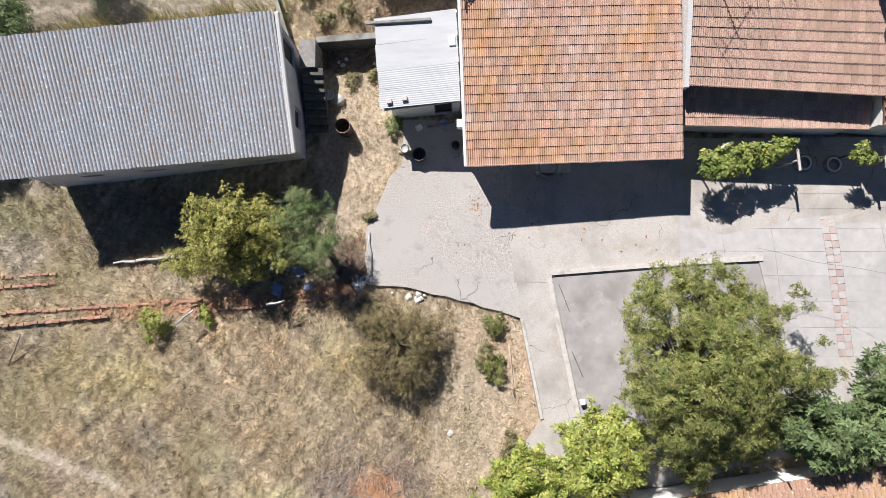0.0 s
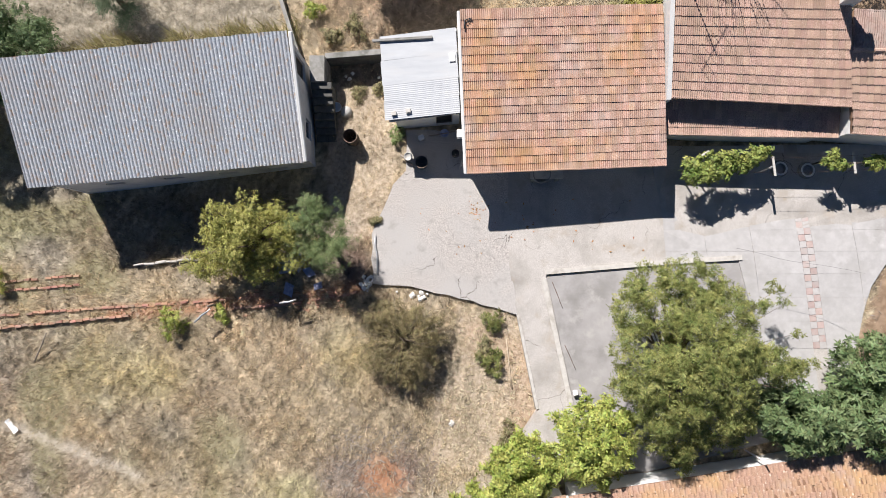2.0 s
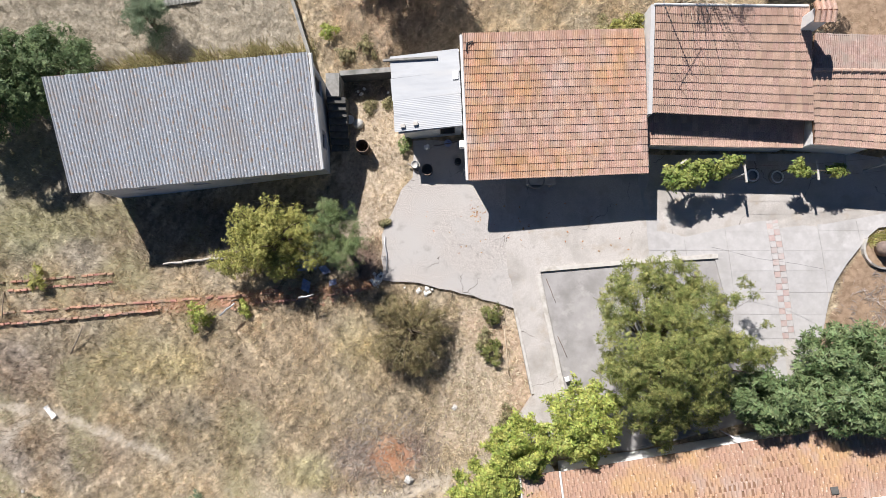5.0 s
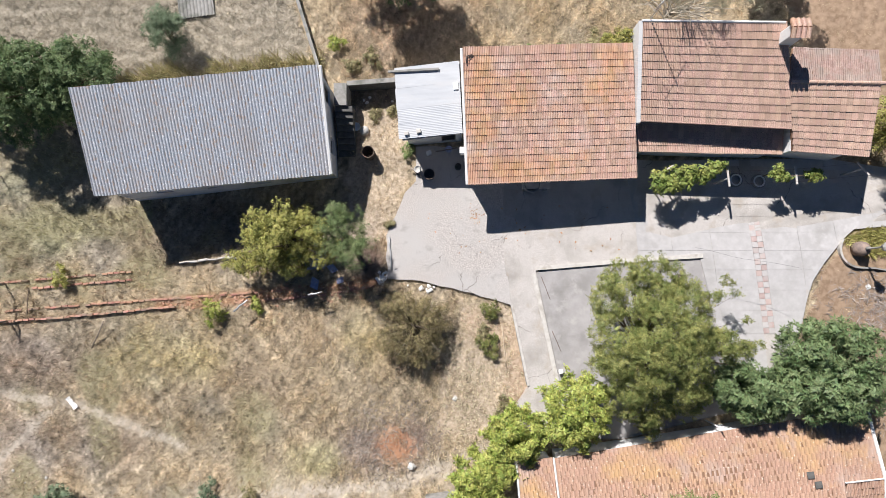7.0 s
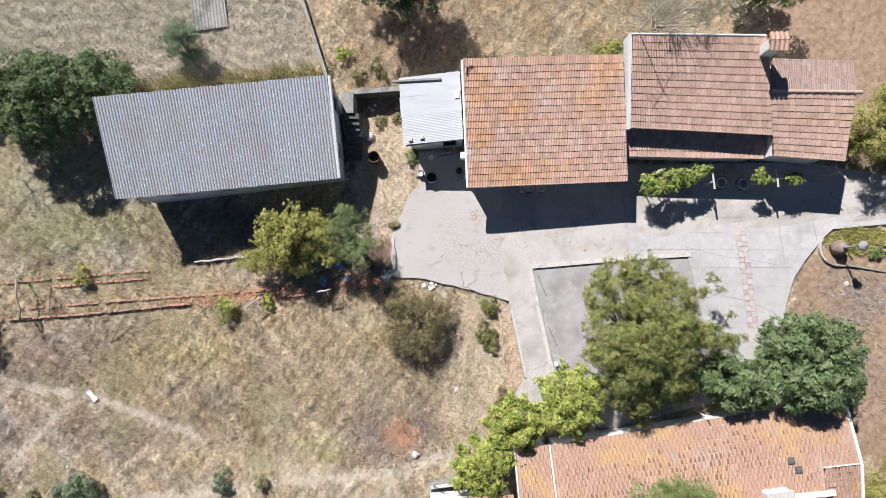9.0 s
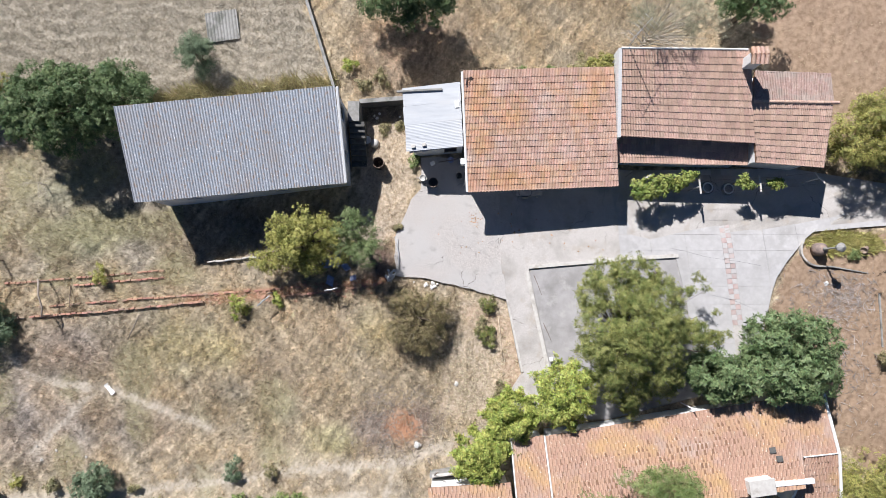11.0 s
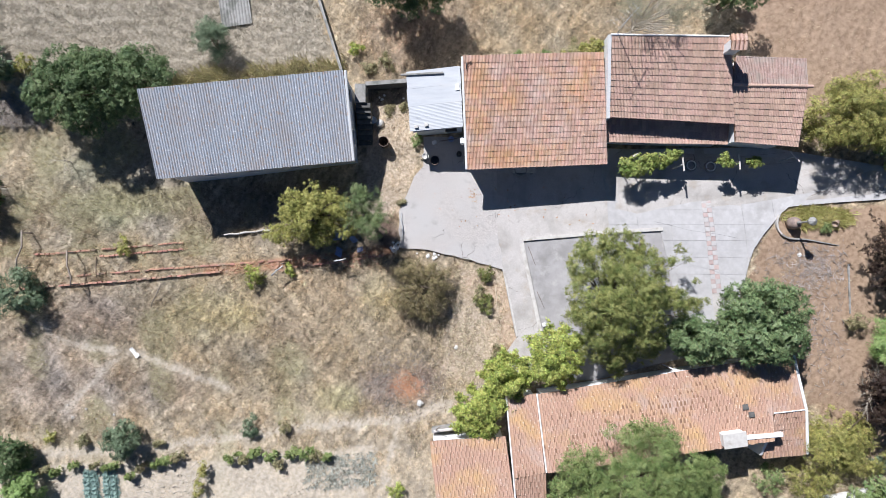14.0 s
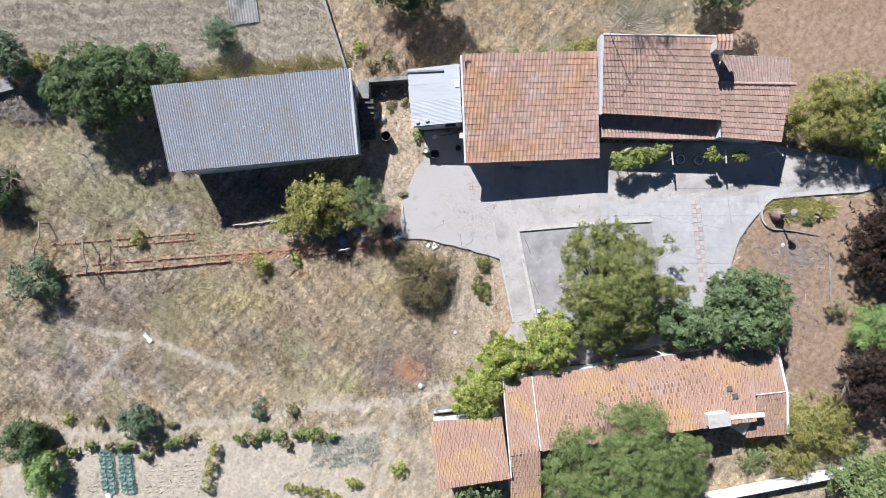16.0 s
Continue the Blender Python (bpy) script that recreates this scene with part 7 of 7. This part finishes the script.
def blades(name, x, y, r, mat, height, width, per, label, lean=0.7):
    """Tufts of thin bent blades, a pointed strip each."""
    n = len(x) * per
    bx, by = np.repeat(x, per) + r.normal(0, 0.08, n), np.repeat(y, per) + r.normal(0, 0.08, n)
    z = ground_z(bx, by) + relief(bx, by) - 0.02
    a = r.uniform(0, 6.28, n)
    h = height * r.uniform(0.4, 1.4, n)
    out = lean * h * r.uniform(0.4, 1.5, n)
    w = width * r.uniform(0.6, 1.3, n)
    dx, dy = np.cos(a), np.sin(a)
    p0 = np.stack([bx - dy * w / 2, by + dx * w / 2, z], -1)
    p1 = np.stack([bx + dy * w / 2, by - dx * w / 2, z], -1)
    p2 = np.stack([bx + dx * out, by + dy * out, z + h], -1)
    me = quads(name, np.stack([p0, p1, p2], 1).reshape(-1, 3), 3, mat)
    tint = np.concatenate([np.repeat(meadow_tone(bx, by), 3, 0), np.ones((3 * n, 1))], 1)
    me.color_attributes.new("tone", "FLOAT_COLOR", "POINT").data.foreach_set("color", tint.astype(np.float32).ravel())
    return single(name, me, label, "grass", kind="stuff")


def meadow(x, y, r):
    t = track_mask(x, y)
    bed = inside(x, y, BEDS)
    soil = inside(x, y, SOIL) | inside(x, y, STUBBLE)
    ne = inside(x, y, NORTHEAST)
    dens = 0.5 + 0.5 * step(-0.35, 0.25, lumps(x, y, 2.2, 41))
    dens = dens * np.where(bed, 0.05, 1) * np.where(soil, 0.04, 1) * np.where(ne, 0.05, 1) * (1 - 0.9 * t)
    dens = dens * (1 - np.exp(-(((x + 3.1) / 1.15) ** 2 + ((y + 8.7) / 1.1) ** 2) ** 1.5))
    for pale in PALE:
        dens = dens * np.where(inside(x, y, pale), 0.45, 1)
    dens = dens * np.where(inside(x, y, GAP), 0.7, 1) * np.where(inside(x, y, DIRT), 0.6, 1)
    dens = dens * np.where((x > -15.5) & (x < -4.9) & (y > 0.9) & (y < 8.0), 0.3, 1)
    return off_paving(x, y) & (r.random(len(x)) < dens)


gxs, gys, gr = scatter(240000, (-33, 31, -23, 19), 51, meadow)
blades("dry_grass", gxs, gys, gr, L_STRAW, 0.15, 0.019, 5, "dry straw-coloured grass over the meadow")


def tufts(x, y, r):
    """Clumps of taller withered stalks, thick in some patches and missing in others."""
    d = (0.3 + 0.7 * step(-0.15, 0.35, lumps(x, y, 3.4, 71))) * (0.35 + 0.65 * step(-0.2, 0.3, lumps(x, y, 0.7, 72)))
    d = d * (1 - track_mask(x, y)) * ~(inside(x, y, BEDS) | inside(x, y, SOIL) | inside(x, y, GAP) | inside(x, y, DIRT) | inside(x, y, STUBBLE) | inside(x, y, NORTHEAST))
    return off_paving(x, y) & (r.random(len(x)) < d)


L_STALK = foliage("withered_stalks", (0.55, 0.53, 0.50), (1.22, 1.22, 1.2), rough=0.85, island=0.4, thin=0.2, scale=3.0, tone=True)
gxs, gys, gr = scatter(42000, (-33, 3, -13, 3.5), 60, tufts)
blades("withered_stalks", gxs, gys, gr, L_STALK, 0.26, 0.022, 6, "brown withered stalks standing in the meadow", 0.75)


def green_spots(x, y, r):
    west = (x < -6) & (y < 7)
    d = step(0.1, 0.5, lumps(x, y, 5.0, 31)) * west * (y < 3) + 1.5 * step(-0.2, 0.3, lumps(x, y, 4.0, 33)) * (x < -16) * (y > -1) * (y < 8)
    strip = (np.abs(y - (10.6 + (x + 7) * 0.08)) < 0.6) & (x < -6.6) & (x > -18.5)
    lampbed = (np.hypot((x - 21.0) / 2.2, (y - 1.45) / 0.55) < 1)
    return off_paving(x, y) & (r.random(len(x)) < np.clip(0.5 * d + 0.9 * strip + 0.95 * lampbed, 0, 1)) & (track_mask(x, y) < 0.3) & ~inside(x, y, BEDS)


gxs, gys, gr = scatter(28000, (-33, 26, -12, 12), 52, green_spots)
blades("green_grass", gxs, gys, gr, L_GRASS, 0.18, 0.022, 6, "yellow-green grass tufts in the meadow")


def shed_weeds(x, y, r):
    return np.abs(y - (10.55 + (x + 7) * 0.08)) < 0.42 + 0.9 * lumps(x, y, 1.3, 54)


gxs, gys, gr = scatter(2600, (-17.5, -6.9, 8.8, 11.6), 53, shed_weeds)
blades("tall_weeds", gxs, gys, gr, L_GRASS, 0.6, 0.04, 5, "tall dry weeds behind the shed", 0.5)


def flakes(name, x, y, r, mat, size, label, lift=0.03, narrow=0.5):
    """Fallen leaves and chips lying about."""
    n = len(x)
    z = ground_z(x, y) + relief(x, y) + lift + r.uniform(0, 0.03, n)
    a = r.uniform(0, 6.28, n)
    s = size * r.uniform(0.5, 1.4, n)
    u = np.stack([np.cos(a), np.sin(a), r.normal(0, 0.3, n)], -1) * s[:, None]
    v = np.stack([-np.sin(a), np.cos(a), r.normal(0, 0.3, n)], -1) * s[:, None] * narrow
    c = np.stack([x, y, z], -1)
    return single(name, quads(name, np.stack([c - u, c - v, c + u, c + v], 1).reshape(-1, 3), 4, mat), label, "leaf litter", kind="stuff")


L_LITTER = foliage("fallen_leaves", (0.44, 0.36, 0.23), (0.60, 0.52, 0.38), rough=0.85, island=0.3, thin=0.1)
L_TWIG = foliage("grey_litter", (0.25, 0.21, 0.175), (0.42, 0.37, 0.32), rough=0.9, island=0.3, thin=0.1)
gxs, gys, gr = scatter(26000, (-2.2, 3.2, -9.6, -1.4), 54, lambda x, y, r: off_paving(x, y) & (r.random(len(x)) < np.exp(-((x - 0.4) / 1.6) ** 2 - ((y + 6.2) / 2.6) ** 2) * 0.30 + 0.05))
flakes("leaf_litter", gxs, gys, gr, L_LITTER, 0.09, "pale fallen leaves and straw on the ground", 0.01, 0.22)
gxs, gys, gr = scatter(9000, (-6.0, 2.0, -11.0, -6.4), 55, lambda x, y, r: (r.random(len(x)) < np.exp(-((x + 3.6) / 1.9) ** 2 - ((y + 8.4) / 1.5) ** 2) * (1 - 0.9 * np.exp(-(((x + 3.1) / 1.15) ** 2 + ((y + 8.7) / 1.1) ** 2) ** 1.5))) & off_paving(x, y))
flakes("twig_litter", gxs, gys, gr, L_TWIG, 0.11, "grey cut twigs round the cleared patch", 0.03, 0.16)
gxs, gys, gr = scatter(9000, (17.4, 22.8, -9.0, 0.0), 56, lambda x, y, r: (r.random(len(x)) < np.exp(-((x - 20.9) / 1.6) ** 2 - ((y + 1.6) / 1.1) ** 2) * 0.75 + 0.22 * np.exp(-((x - 20.6) / 1.4) ** 2 - ((y + 5.6) / 1.7) ** 2) + 0.03) & off_paving(x, y))
flakes("leaf_debris", gxs, gys, gr, L_FROND, 0.2, "grey dead fronds and leaf debris on bare soil", 0.02, 0.08)
gxs, gys, gr = scatter(7000, (-5.3, -2.3, 2.2, 9.0), 57, lambda x, y, r: off_paving(x, y) & (r.random(len(x)) < 0.35))
flakes("straw_litter", gxs, gys, gr, L_LITTER, 0.035, "straw and pale chips between shed and annex", 0.02, 0.3)
gxs, gys, gr = scatter(36000, (-6.0, 12.0, 9.8, 18.5), 58, lambda x, y, r: off_paving(x, y) & (r.random(len(x)) < 0.6))
blades("straw_field", gxs, gys, gr, L_STRAW, 0.14, 0.02, 4, "dry flattened straw behind the houses", 1.4)
gxs, gys, gr = scatter(50000, (-33, -7.4, 9.8, 18.5), 59, lambda x, y, r: inside(x, y, STUBBLE) & (r.random(len(x)) < 0.8) & (np.sin((y + 0.12 * x + 1.1 * lumps(x, y, 6, 61)) * 9.0) > -0.7))
L_STUBBLE = foliage("stubble_blades", (0.33, 0.295, 0.23), (0.54, 0.48, 0.385), rough=0.85, island=0.3, thin=0.2)
blades("stubble_field", gxs, gys, gr, L_STUBBLE, 0.13, 0.022, 4, "mown stubble in faint rows", 1.0)


# a few dry leaves blown together on the paving
r = np.random.default_rng(66)
lx, ly = np.concatenate([r.normal(0.95, 0.22, 90), r.uniform(-1.5, 8.0, 40)]), np.concatenate([r.normal(2.75, 0.2, 90), r.uniform(0.8, 3.2, 40)])
lz = rise(lx) + r.uniform(0.012, 0.035, len(lx))
la, ls = r.uniform(0, 6.28, len(lx)), 0.05 * r.uniform(0.6, 1.5, len(lx))
lc = np.stack([lx, ly, lz], -1)
lu = np.stack([np.cos(la), np.sin(la), r.normal(0, 0.15, len(lx))], -1) * ls[:, None]
lv = np.stack([-np.sin(la), np.cos(la), r.normal(0, 0.15, len(lx))], -1) * ls[:, None] * 0.5
L_RUSSET = foliage("russet_leaves", (0.40, 0.20, 0.08), (0.55, 0.33, 0.15), rough=0.8, thin=0.1)
single("dry_leaves", quads("dry_leaves", np.stack([lc - lu, lc - lv, lc + lu, lc + lv], 1).reshape(-1, 3), 4, L_RUSSET), "russet dry leaves blown over the concrete", "leaf litter", kind="stuff")


L_BED = foliage("bed_plants", (0.36, 0.34, 0.11), (0.56, 0.51, 0.21), rough=0.6, island=0.4, thin=0.25)
gxs, gys, gr = scatter(2600, (19.0, 24.0, 0.1, 2.3), 67, lambda x, y, r: off_paving(x, y) & (np.hypot((x - 21.2) / 2.1, (y - 1.35) / 0.62) + 0.35 * lumps(x, y, 0.5, 68) < 1) & (np.hypot(x - 19.6, y - 1.0) > 0.5))
blades("bed_plants", gxs, gys, gr, L_BED, 0.24, 0.05, 6, "low yellow-green plants in the lamp bed", 0.8)
gxs, gys, gr = scatter(3400, (-31.0, -24.6, 6.4, 9.4), 69, lambda x, y, r: np.hypot((x + 27.8) / 2.4, (y - 8.0) / 0.8) + 0.4 * lumps(x, y, 0.7, 70) < 1)
flakes("branch_pile", gxs, gys, gr, L_TWIG, 0.3, "heap of cut grey branches behind the trees", 0.12, 0.06)
